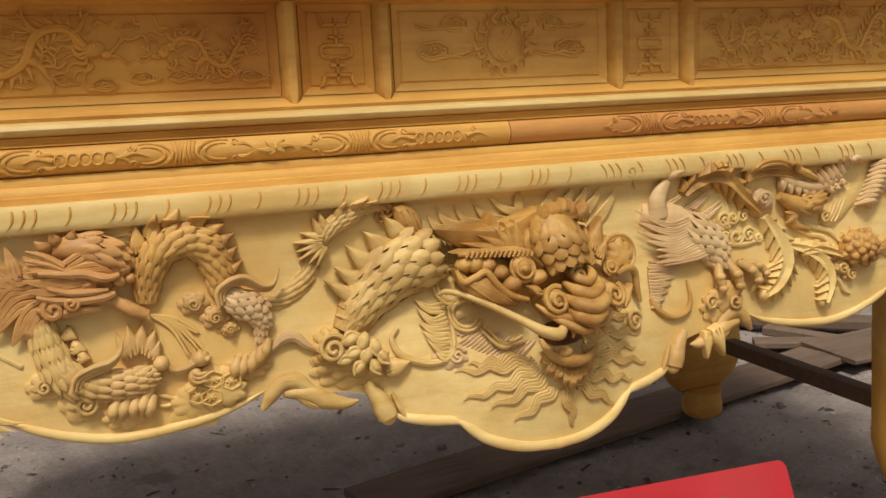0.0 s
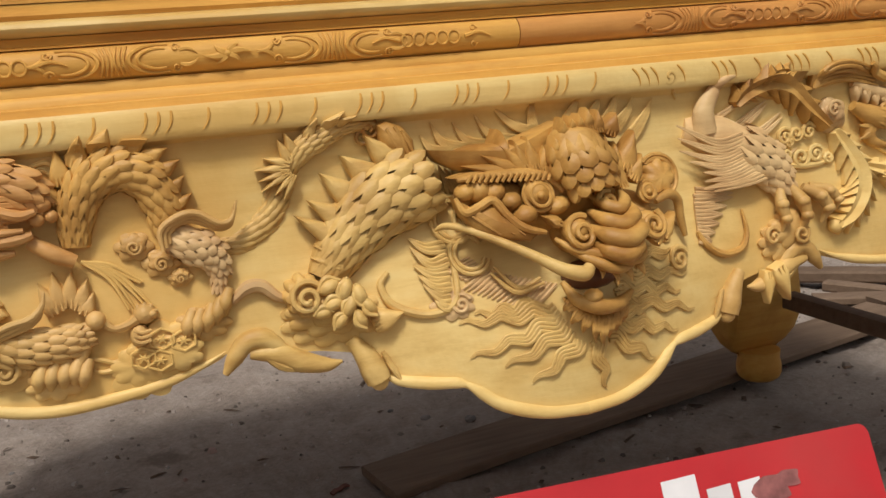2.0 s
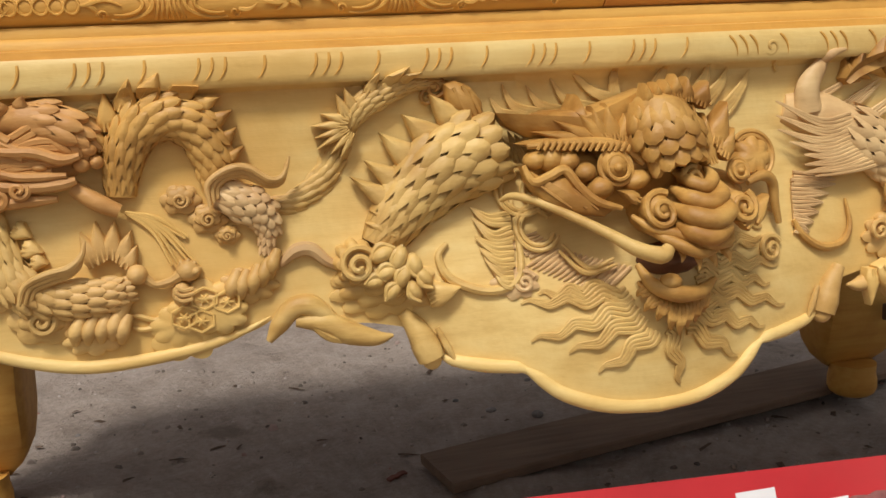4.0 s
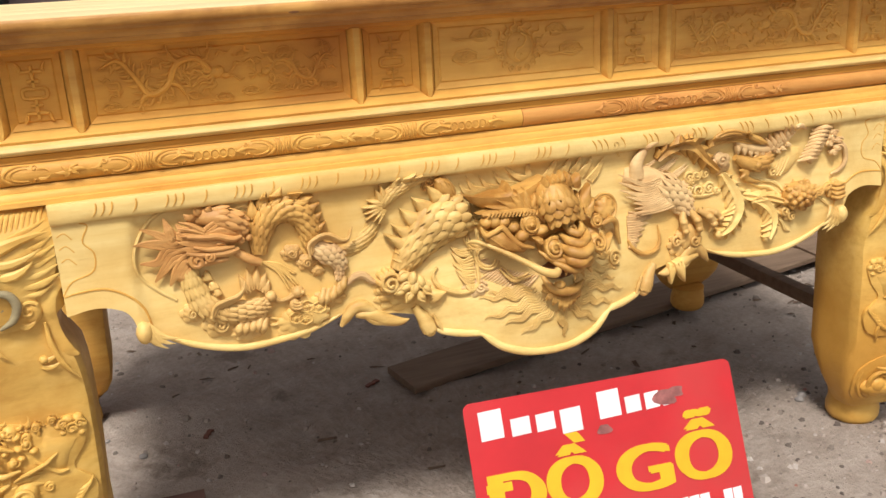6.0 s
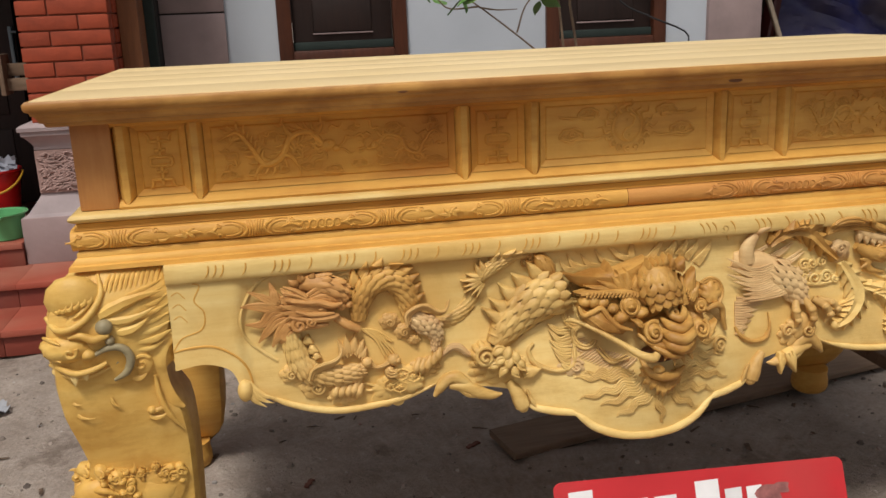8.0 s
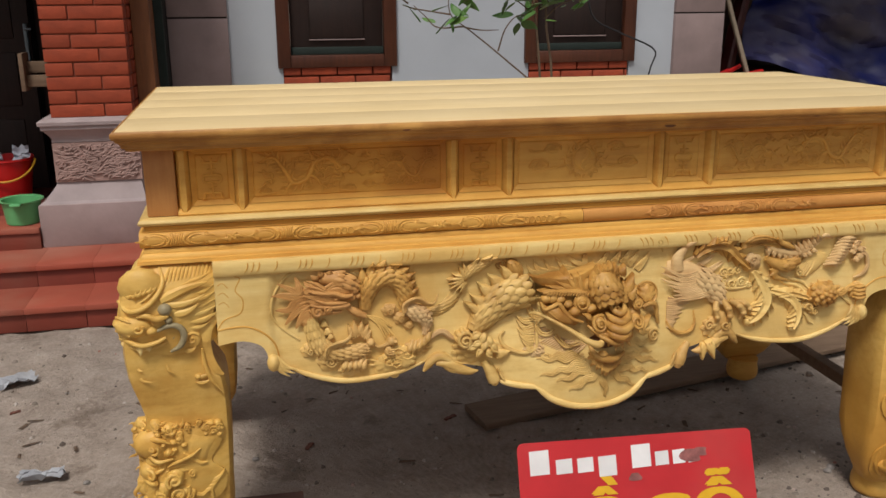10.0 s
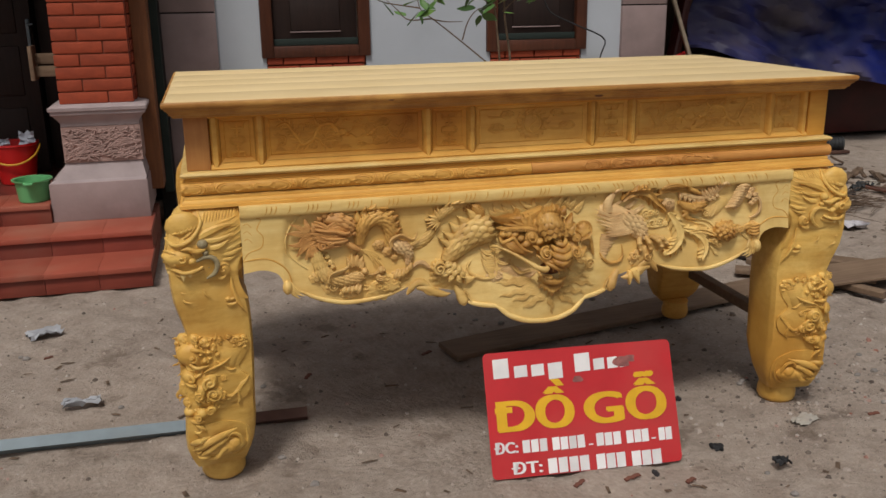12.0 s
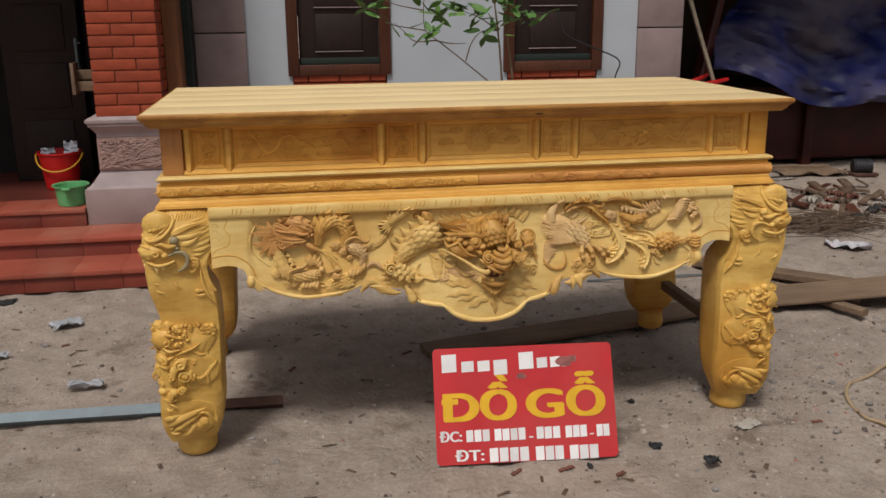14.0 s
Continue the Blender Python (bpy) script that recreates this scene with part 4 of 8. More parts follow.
    carving("dragon_tail", g, LIGHTCARVE, "scaled dragon coil", "scale")
    low = [(-0.7547, 0.8193), (-0.7483, 0.7836), (-0.7360, 0.7437), (-0.7090, 0.7173), (-0.6741, 0.7106), (-0.6382, 0.7101), (-0.6134, 0.7137)]
    r, h = (0.0180, 0.0218, 0.0225, 0.0210, 0.0210, 0.0180, 0.0105), (0.0015, 0.0023, 0.0030, 0.0037, 0.0045, 0.0045, 0.0045)
    g = Geo(apron_y)
    g.tube(low, r, h, 14, 0.8, n=36)
    g.scales(low, r, h, 13, 5, flat=0.8)
    for a, b in (((-0.7244, 0.7929), (-0.7063, 0.7810)), ((-0.7170, 0.7710), (-0.6962, 0.7636)), ((-0.7096, 0.7559), (-0.6918, 0.7510)), ((-0.6412, 0.7442), (-0.6567, 0.7826)), ((-0.6353, 0.7480), (-0.6394, 0.7933)), ((-0.6261, 0.7497), (-0.6182, 0.7934)), ((-0.6170, 0.7455), (-0.6014, 0.7802)), ((-0.6127, 0.7396), (-0.5966, 0.7629))):
        leaf_blade(g, a, b, 0.011, 0.004, 0.009, 2)
    g.tube([(-0.6120, 0.7165), (-0.6178, 0.6952), (-0.6272, 0.6771)], (0.0105, 0.0083, 0.0075), 0.008, 10)
    g.ball(*(-0.5988, 0.7307), 0.012, 0.012)
    g.tube([(-0.5916, 0.7268), (-0.5798, 0.7175), (-0.5641, 0.7194), (-0.5523, 0.7251)], (0.0060, 0.0045, 0.0053, 0.0075), 0.010, 8)
    carving("dragon_lower_coil", g, LIGHTCARVE, "scaled dragon coil", "scale")
    g = Geo(apron_y)
    for q in range(3):
        g.tube([(-0.7216 + 0.0055 * q, 0.7118 + 0.0015 * q), (-0.7139 + 0.0050 * q, 0.7325 - 0.0025 * q), (-0.6916 + 0.0020 * q, 0.7428 - 0.0045 * q), (-0.6673 - 0.0010 * q, 0.7480 - 0.0040 * q), (-0.6531 - 0.0020 * q, 0.7597 - 0.0050 * q), (-0.6478 - 0.0030 * q, 0.7759 - 0.0060 * q)], (0.0023, 0.0037, 0.0045, 0.0045, 0.0037, 0.0011), 0.032 - 0.003 * q, 8)
    carving("haunch_rim", g, LIGHTCARVE, "curling hair round the haunch", "strand")
    # bud and little pot held out by the forefoot
    g = Geo(apron_y)
    g.ball(*(-0.5428, 0.7298), 0.010, 0.014, 0.013, 0.013)
    g.ball(*(-0.5519, 0.7026), 0.006, 0.012, 0.016, 0.013)
    g.ball(*(-0.5339, 0.7299), 0.019, 0.005)
    for e in ((-0.5504, 0.7437), (-0.5402, 0.7447), (-0.5316, 0.7410), (-0.5267, 0.7328)):
        g.fin((-0.5432, 0.7261), e, 0.006, 0.010, 0.006, 0.1)
    for q in range(3):
        g.tube([(-0.5577 - 0.0010 * q, 0.7150 - 0.0060 * q), (-0.5495 - 0.0010 * q, 0.7106 - 0.0060 * q), (-0.5376 - 0.0010 * q, 0.7118 - 0.0060 * q)], 0.0022, 0.024, 6)
    carving("lotus_bud", g, LIGHTCARVE, "small round bud on a pot", "petal", 2)
    g = Geo(apron_y)
    g.ball(*(-0.6882, 0.8591), 0.004, 0.046, 0.027, 0.024, 0.15)
    bun = [(-0.7296, 0.9036), (-0.7070, 0.9084), (-0.6804, 0.9058), (-0.6545, 0.8917), (-0.6427, 0.8770)]
    br, bh = (0.0090, 0.0210, 0.0255, 0.0195, 0.0090), (0.0060, 0.0075, 0.0090, 0.0090, 0.0075)
    g.tube(bun, br, bh, 12)
    g.scales(bun, br, bh, 6, 5, 1.2, 2.8, 0.20)
    g.ball(*(-0.6360, 0.8741), 0.022, 0.010, 0.008, 0.010)
    g.ball(*(-0.6286, 0.8601), 0.020, 0.008, 0.008, 0.009)
    g.ball(*(-0.6441, 0.8579), 0.024, 0.009, 0.008, 0.009)
    g.ball(*(-0.6856, 0.8589), 0.030, 0.009, 0.005, 0.006)
    g.tube([(-0.7457, 0.8816), (-0.7154, 0.8776), (-0.6875, 0.8751), (-0.6616, 0.8660), (-0.6424, 0.8690)], (0.0030, 0.0060, 0.0067, 0.0067, 0.0037), 0.036, 8)
    g.tube([(-0.7368, 0.8598), (-0.7112, 0.8508), (-0.6837, 0.8486), (-0.6586, 0.8489)], (0.0030, 0.0053, 0.0053, 0.0030), 0.034, 8)
    g.tube([(-0.7520, 0.8485), (-0.7237, 0.8405), (-0.6920, 0.8380), (-0.6657, 0.8394), (-0.6501, 0.8427)], (0.0037, 0.0067, 0.0075, 0.0075, 0.0045), 0.030, 8)
    g.tube([(-0.7539, 0.8305), (-0.7286, 0.8229), (-0.6986, 0.8229), (-0.6721, 0.8233)], (0.0037, 0.0075, 0.0075, 0.0037), 0.024, 8)
    g.spiral(*(-0.7322, 0.8287), 0.017, 1.6, 1, 0.006, 0.026, 0.4, 0.006)
    g.spiral(*(-0.7085, 0.8359), 0.010, 1.4, -1, 0.004, 0.034, 0.4, 0.006)
    for a, b in (((-0.7277, 0.9117), (-0.7464, 0.9256)), ((-0.7160, 0.9176), (-0.7239, 0.9365)), ((-0.6984, 0.9206), (-0.6934, 0.9356)), ((-0.6795, 0.9175), (-0.6693, 0.9271))):
        g.fin(a, b, 0.009, 0.016, 0.008, 0.1)
    for a, m, b in (((-0.7052, 0.8790), (-0.7324, 0.8932), (-0.7600, 0.9007)), ((-0.6997, 0.8715), (-0.7284, 0.8823), (-0.7585, 0.8840)), ((-0.7125, 0.8878), (-0.7351, 0.9041), (-0.7580, 0.9137))):
        g.tube([a, m, b], (0.0060, 0.0053, 0.0015), 0.034, 8)
    g.tube([(-0.6561, 0.8332), (-0.6319, 0.8153), (-0.6108, 0.8035)], (0.0090, 0.0105, 0.0083), (0.0165, 0.0195, 0.0165), 10)
    carving("dragon_head", g, REDDISH, "reddish brown dragon head with a scaled bun", "carved_piece", 2)
    g = Geo(apron_y)
    for pts in (((-0.7600, 0.8830), (-0.7740, 0.8750), (-0.7780, 0.8960), (-0.7850, 0.9200)), ((-0.7590, 0.8710), (-0.7790, 0.8710), (-0.7940, 0.8860), (-0.8310, 0.9040)), ((-0.7620, 0.8620), (-0.7880, 0.8670), (-0.8150, 0.8720), (-0.8470, 0.8740)), ((-0.7570, 0.8500), (-0.7830, 0.8550), (-0.8060, 0.8340), (-0.8400, 0.8340)), ((-0.7520, 0.8400), (-0.7760, 0.8380), (-0.7970, 0.8170), (-0.8170, 0.7940)), ((-0.7410, 0.8320), (-0.7620, 0.8250), (-0.7770, 0.8040), (-0.7900, 0.7820)), ((-0.7380, 0.8270), (-0.7540, 0.8170), (-0.7670, 0.7980), (-0.7720, 0.7870)), ((-0.7170, 0.9090), (-0.7360, 0.8870), (-0.7510, 0.8910), (-0.7630, 0.9040)), ((-0.7250, 0.8890), (-0.7430, 0.8790), (-0.7610, 0.8810), (-0.7770, 0.8870))):
        lock(g, pts, 0.0052, 0.010, 3, 0.0095, 0.006, 0.12)
    for pts in (((-0.6490, 0.8760), (-0.6840, 0.8800), (-0.7240, 0.8740), (-0.7540, 0.8870)), ((-0.6630, 0.8700), (-0.7030, 0.8700), (-0.7380, 0.8670), (-0.7660, 0.8720)), ((-0.6750, 0.8620), (-0.7080, 0.8590), (-0.7370, 0.8550), (-0.7650, 0.8580)), ((-0.6830, 0.8980), (-0.7150, 0.8830), (-0.7450, 0.8840), (-0.7590, 0.8940))):
        lock(g, pts, 0.0046, 0.028, 3, 0.0080, 0.004, 0.12)
    carving("dragon_mane", g, REDDISH, "reddish flaming mane", "lock")
    g = Geo(apron_y)
    for m, e in (((-0.5728, 0.7915), (-0.5409, 0.7677)), ((-0.5727, 0.7854), (-0.5430, 0.7658)), ((-0.5747, 0.7784), (-0.5515, 0.7325)), ((-0.5714, 0.7793), (-0.5409, 0.7372)), ((-0.5779, 0.7754), (-0.5603, 0.7362)), ((-0.5682, 0.7812), (-0.5307, 0.7318)), ((-0.5694, 0.7843), (-0.5282, 0.7291))):
        g.tube([(-0.6059, 0.8001), m, e], (0.0023, 0.0029, 0.0016), 0.004, 6)
    g.tube([(-0.7727, 0.9356), (-0.8074, 0.9179), (-0.8371, 0.8809), (-0.849, 0.8434), (-0.8428, 0.8061), (-0.8149, 0.7751), (-0.7821, 0.7498)], 0.004, 0.0, 7)
    for p in (((-0.6745, 0.9372), (-0.6581, 0.9130), (-0.6545, 0.8917)), ((-0.6545, 0.8917), (-0.6472, 0.9143), (-0.6269, 0.9217), (-0.6173, 0.9115), (-0.6235, 0.8959)), ((-0.6461, 0.8991), (-0.6359, 0.9132), (-0.6236, 0.9075)), ((-0.6175, 0.6835), (-0.6003, 0.6803), (-0.5853, 0.6747), (-0.5748, 0.6819)), ((-0.6110, 0.6688), (-0.5988, 0.6649), (-0.5808, 0.6657), (-0.5791, 0.6527))):
        g.tube(list(p), (0.0023, 0.0037, 0.0023), 0.002, 7)
    carving("breath_line", g, PALE, "thin wavy raised lines", "line")
    for (x, z), s, w in (((-0.7561, 0.7200), 0.017, 1), ((-0.7046, 0.6872), 0.024, -1), ((-0.5152, 0.7860), 0.015, 1), ((-0.5445, 0.8100), 0.015, -1), ((-0.4957, 0.7657), 0.010, 1)):
        g = Geo(apron_y)
        g.lobed(x, z, 1.6 * s, 6, 0.006, 0.002, 0.0, 0.75, 0.4)
        g.lobed(x, z + 0.2 * s, 1.15 * s, 6, 0.010, 0.002, 0.0, 0.8, 0.9)
        g.spiral(x, z, 0.62 * s, 1.7, w, 0.17 * s, 0.012, 0.4, 0.004)
        carving("cloud_scroll", g, LIGHTCARVE, "curled cloud", "curl")
    # feet clenched on lobed cloud pads
    for pad, toes, mat in (((-0.4763, 0.7055), ((-0.4954, 0.7059), (-0.4844, 0.7057), (-0.4710, 0.7100), (-0.4585, 0.7175), (-0.4483, 0.7265)), LIGHTCARVE), ((-0.6528, 0.6626), ((-0.6702, 0.6713), (-0.6568, 0.6705), (-0.6425, 0.6707), (-0.6302, 0.6727), (-0.6206, 0.6677)), LIGHTCARVE)):
        g = Geo(apron_y)
        x, z = pad
        g.lobed(x, z, 0.036, 9, 0.007, 0.003, 0.0, 0.62, 0.2)
        for u, v in toes:
            a, b, c = (u + 0.008, v + 0.018), (u, v + 0.001), (u - 0.003, v - 0.014)
            g.tube([a, b, c], (0.0060, 0.0094, 0.0045), (0.0075, 0.0135, 0.0060), 9)
        carving("dragon_claw", g, mat, "clenched dragon claw on a cloud", "toe")
    g = Geo(apron_y)
    for i, (p, s) in enumerate((((-0.5500, 0.6555), 0.046), ((-0.5565, 0.6653), 0.036), ((-0.5285, 0.6865), 0.043), ((-0.5135, 0.6763), 0.035))):
        g.lobed(*p, s, 8, 0.004 + 0.0025 * i, 0.002, 0.0, 0.75, i)
    for p in ((-0.5277, 0.6966), (-0.5030, 0.6906), (-0.5332, 0.6708), (-0.5521, 0.6770)):
        for a in np.linspace(0, 2 * math.pi, 6, endpoint=False):
            g.tube([p, (p[0] + 0.008 * math.cos(a), p[1] + 0.006 * math.sin(a))], (0.0022, 0.0008), 0.0145, 6)
            b = a + math.pi / 3
            g.tube([(p[0] + 0.016 * math.cos(a + 0.5), p[1] + 0.013 * math.sin(a + 0.5)), (p[0] + 0.016 * math.cos(b + 0.5), p[1] + 0.013 * math.sin(b + 0.5))], 0.0016, 0.0135, 6)
    carving("shell_pad", g, PALE, "flat lobed pads cut with star cells", "rib", 4)


build_left_dragon()


def build_centre():
    # thick body rising to the head
    body = [(-0.3210, 0.7370), (-0.3000, 0.7660), (-0.2670, 0.8010), (-0.2260, 0.8290), (-0.1840, 0.8450)]
    r, h = (0.024, 0.034, 0.043, 0.046, 0.034), (0.004, 0.004, 0.004, 0.006, 0.010)
    g = Geo(apron_y)
    g.tube(body, r, h, 16, 0.75, n=40)
    g.scales(body, r, h, 8, 5, 1.2, 2.7, 0.17, 0.75)
    carving("great_dragon_body", g, LIGHTCARVE, "thick dragon body with large rounded scales", "scale")
    g = Geo(apron_y)
    for a, b, w in (((-0.2780, 0.7720), (-0.3330, 0.8120), 0.015), ((-0.2750, 0.8000), (-0.3180, 0.8320), 0.015), ((-0.2560, 0.8210), (-0.2980, 0.8610), 0.018), ((-0.2320, 0.8470), (-0.2700, 0.8820), 0.018), ((-0.2060, 0.8650), (-0.2380, 0.9030), 0.017), ((-0.3010, 0.7560), (-0.3280, 0.7660), 0.010), ((-0.2950, 0.7650), (-0.3220, 0.7790), 0.010)):
        leaf_blade(g, a, between(a, b, 1.30), 1.15 * w, 0.010, 0.013, 3)
    carving("great_dragon_crest", g, LIGHTCARVE, "row of triangular back spikes", "spike")
    # belly folds, curtain lines and the long loop below the throat
    g = Geo(apron_y)
    for a, m, b in (((-0.1590, 0.7600), (-0.1860, 0.7610), (-0.2060, 0.7770)), ((-0.1590, 0.7440), (-0.1840, 0.7410), (-0.2050, 0.7640)), ((-0.1610, 0.7270), (-0.1840, 0.7280), (-0.2050, 0.7420)), ((-0.1620, 0.7130), (-0.1820, 0.7140), (-0.2010, 0.7280)), ((-0.1650, 0.6980), (-0.1790, 0.7000), (-0.1970, 0.7170)), ((-0.1670, 0.6860), (-0.1770, 0.6890), (-0.1860, 0.7010))):
        lock(g, (a, m, b), 0.0036, 0.006, 3, 0.0065)
    for a, b in (((-0.1820, 0.8660), (-0.1760, 0.8120)), ((-0.1730, 0.8690), (-0.1630, 0.8190)), ((-0.1640, 0.8710), (-0.1540, 0.8270)), ((-0.1490, 0.8650), (-0.1380, 0.8260)), ((-0.1410, 0.8610), (-0.1280, 0.8280)), ((-0.1300, 0.8560), (-0.1210, 0.8270))):
        lock(g, (b, between(b, a, 0.5), a), 0.0034, 0.006, 2, 0.006)
    carving("folded_membrane", g, LIGHTCARVE, "folded strands beside the head", "strand")
    g = Geo(apron_y)
    g.tube([(-0.2390, 0.7360), (-0.2510, 0.7210), (-0.2400, 0.6950), (-0.2050, 0.6790), (-0.1730, 0.6810), (-0.1550, 0.6990), (-0.1530, 0.7430), (-0.1550, 0.7880)], (0.003, 0.005, 0.006, 0.006, 0.006, 0.005, 0.004, 0.003), 0.004, 8)
    part("loop_cord", g, LIGHTCARVE, apron)
    g = Geo(apron_y)
    g.sheet([(-0.2290, 0.9260), (-0.2160, 0.9300), (-0.1960, 0.9210), (-0.1820, 0.9020), (-0.1810, 0.8770), (-0.1940, 0.8720), (-0.2090, 0.8860), (-0.2240, 0.8950), (-0.2280, 0.9110)], 0.020, 0.010)
    for a, b in (((-0.2200, 0.9210), (-0.1990, 0.8790)), ((-0.2090, 0.9230), (-0.1890, 0.8740)), ((-0.2000, 0.9170), (-0.1840, 0.8790))):
        g.tube([a, between(a, b, 0.5), b], (0.002, 0.004, 0.002), 0.026, 6)
    g.spiral(*(-0.2380, 0.9210), 0.013, 1.4, -1, 0.0035, 0.004, 1.0)
    g.spiral(*(-0.2470, 0.9100), 0.011, 1.2, 1, 0.003, 0.004, 1.0)
    part("curled_hood", g, CARVED, apron, "dark curled hood of the crest")
    # cloud rosette: one scroll and a heap of ruffled petals on lobed pads
    g = Geo(apron_y)
    g.lobed(*(-0.3180, 0.6890), 0.068, 11, 0.006, 0.004, 0.0, 0.56, 0.2)
    g.lobed(*(-0.3230, 0.6980), 0.056, 9, 0.014, 0.005, 0.0, 0.58, 0.5)
    g.lobed(*(-0.3160, 0.7050), 0.044, 7, 0.022, 0.006, 0.0, 0.62, 0.1)
    g.lobed(*(-0.3500, 0.7230), 0.028, 9, 0.024, 0.004, 0.0, 1.0, 0.0)
    g.spiral(*(-0.3500, 0.7230), 0.022, 1.9, 1, 0.0046, 0.028, 0.4, 0.012)
    for u, r2, a in (((-0.3210, 0.7330), 0.017, 0.4), ((-0.3020, 0.7260), 0.017, 1.2), ((-0.2840, 0.7170), 0.016, 1.8), ((-0.2740, 0.7020), 0.014, 2.2), ((-0.2990, 0.7050), 0.016, 1.0), ((-0.3180, 0.7110), 0.015, 0.3), ((-0.2870, 0.6880), 0.014, 2.0), ((-0.3120, 0.6890), 0.014, 0.8), ((-0.3320, 0.7010), 0.013, 0.1)):
        g.ball(*u, 0.026, r2, r2 * 0.62, r2 * 0.8, a, 14, 8)
        g.tube([(u[0] - r2 * math.cos(a), u[1] - r2 * math.sin(a)), (u[0] - 0.5 * r2 * math.sin(a), u[1] + 0.7 * r2 * math.cos(a)), (u[0] + r2 * math.cos(a), u[1] + r2 * math.sin(a))], (0.002, 0.0045, 0.002), 0.032, 7)
    leaf_blade(g, (-0.2690, 0.6750), (-0.2290, 0.6860), 0.015, 0.006, 0.010, 3)
    carving("cloud_rosette", g, LIGHTCARVE, "raised heap of ruffled clouds", "petal")
    g = Geo(apron_y)
    g.tube([(-0.4390, 0.7260), (-0.4190, 0.7410), (-0.4010, 0.7410), (-0.3850, 0.7270), (-0.3690, 0.7180)], (0.004, 0.009, 0.009, 0.007, 0.004), 0.006, 8)
    part("cloud_tail", g, ROSY, apron)
    # thin flames above the head
    g = Geo(apron_y)
    for pts in (((-0.1060, 0.8820), (-0.1390, 0.8940), (-0.1530, 0.9220)), ((-0.0750, 0.8830), (-0.1050, 0.8930), (-0.1220, 0.9190)), ((-0.0390, 0.8860), (-0.0710, 0.8970), (-0.0900, 0.9260)), ((0.0030, 0.8920), (-0.0370, 0.9080), (-0.0700, 0.9420)), ((-0.0060, 0.9010), (-0.0070, 0.9230), (-0.0020, 0.9470)), ((0.0430, 0.9020), (0.0580, 0.9230), (0.0720, 0.9460)),
                ((0.0850, 0.9080), (0.0930, 0.9210), (0.1000, 0.9360)), ((0.1120, 0.9060), (0.1200, 0.9200), (0.1270, 0.9410)), ((0.1320, 0.8980), (0.1430, 0.9110), (0.1530, 0.9300)), ((0.1590, 0.8870), (0.1720, 0.9040), (0.1850, 0.9240)), ((-0.1360, 0.8810), (-0.1560, 0.8870), (-0.1690, 0.9070))):
        root = between(pts[1], pts[0], 1.9)
        lock(g, (root, *pts), 0.0032, 0.002, 4, 0.0048, 0.004, 0.1)
        lock(g, (root, between(pts[0], pts[1], 0.5), between(pts[1], pts[2], 0.45)), 0.0026, 0.001, 2, 0.0110, 0.002, 0.1)
    carving("flame_tip", g, LIGHTCARVE, "row of thin flame tips", "flame_tip")
    # rosy hatched hair and the wavy beard
    g = Geo(apron_y)
    for i in range(15):
        s = i / 14
        a, b = between((-0.1110, 0.7220), (-0.0210, 0.6950), s), between((-0.1460, 0.7030), (-0.0650, 0.6650), s)
        g.tube([a, between(a, b, 0.5), b], (0.0026, 0.0034, 0.0012), 0.0015, 6)
    for i in range(7):
        s = i / 6
        g.tube([between((-0.1700, 0.7310), (-0.1420, 0.7140), s), between((-0.1280, 0.7420), (-0.1100, 0.7220), s)], (0.0028, 0.0014), 0.0015, 6)
    g.lobed(*(-0.1630, 0.6860), 0.030, 9, 0.004, 0.002, 0.0, 0.7)
    g.spiral(*(-0.1530, 0.6860), 0.014, 1.7, 1, 0.0032, 0.005, 0.4, 0.004)
    carving("hair_lock", g, ROSY, "rosy incised hair", "hair_lock")
    g = Geo(apron_y)
    for a, b, k in (((0.0820, 0.7290), (0.1640, 0.7020), 2), ((0.0780, 0.7100), (0.1750, 0.7120), 2), ((0.0720, 0.6940), (0.1970, 0.6750), 3), ((0.0680, 0.6810), (0.1800, 0.6520), 3), ((0.0640, 0.6650), (0.2040, 0.6210), 3), ((0.0560, 0.6510), (0.1100, 0.6340), 2), ((0.0520, 0.6360), (0.1680, 0.5990), 3), ((0.0430, 0.6190), (0.1210, 0.5680), 2),
                    ((-0.0280, 0.6650), (-0.1590, 0.6600), 3), ((-0.0240, 0.6520), (-0.1500, 0.6140), 3), ((-0.0150, 0.6370), (-0.1070, 0.5980), 2), ((-0.0020, 0.6190), (-0.0730, 0.5720), 2), ((0.0200, 0.6200), (0.0320, 0.5470), 2), ((-0.0480, 0.6710), (-0.1370, 0.6700), 3), ((0.1540, 0.7430), (0.1790, 0.7240), 1), ((0.1520, 0.7580), (0.2110, 0.7430), 2)):
        lock(g, wavy(a, b, k, 0.0055), 0.0030, 0.002, 4, 0.0058, 0.002, 0.2)
    g.spiral(*(0.1850, 0.6950), 0.018, 1.7, 1, 0.0042, 0.004, 0.4, 0.006)
    carving("wavy_beard", g, LIGHTCARVE, "wavy beard strands spread over the board", "strand")
    # the head, carved far out from the board
    g = Geo(apron_y)
    g.ball(*(0.0180, 0.8240), 0.000, 0.088, 0.075, 0.072, 0.0, 24, 14)
    g.ball(*(0.0460, 0.7560), 0.010, 0.058, 0.036, 0.066, 0.0, 20, 12)
    g.ball(*(-0.0820, 0.8080), 0.000, 0.056, 0.036, 0.062, 0.0, 20, 12)
    g.ball(*(0.1120, 0.7680), 0.000, 0.030, 0.036, 0.060, 0.0, 16, 10)
    hd = part("great_dragon_head", g, CARVED, altar, "projecting dragon head with bulging eyes and a tusk")
    # dark wing of hair over the brow
    g = Geo(apron_y)
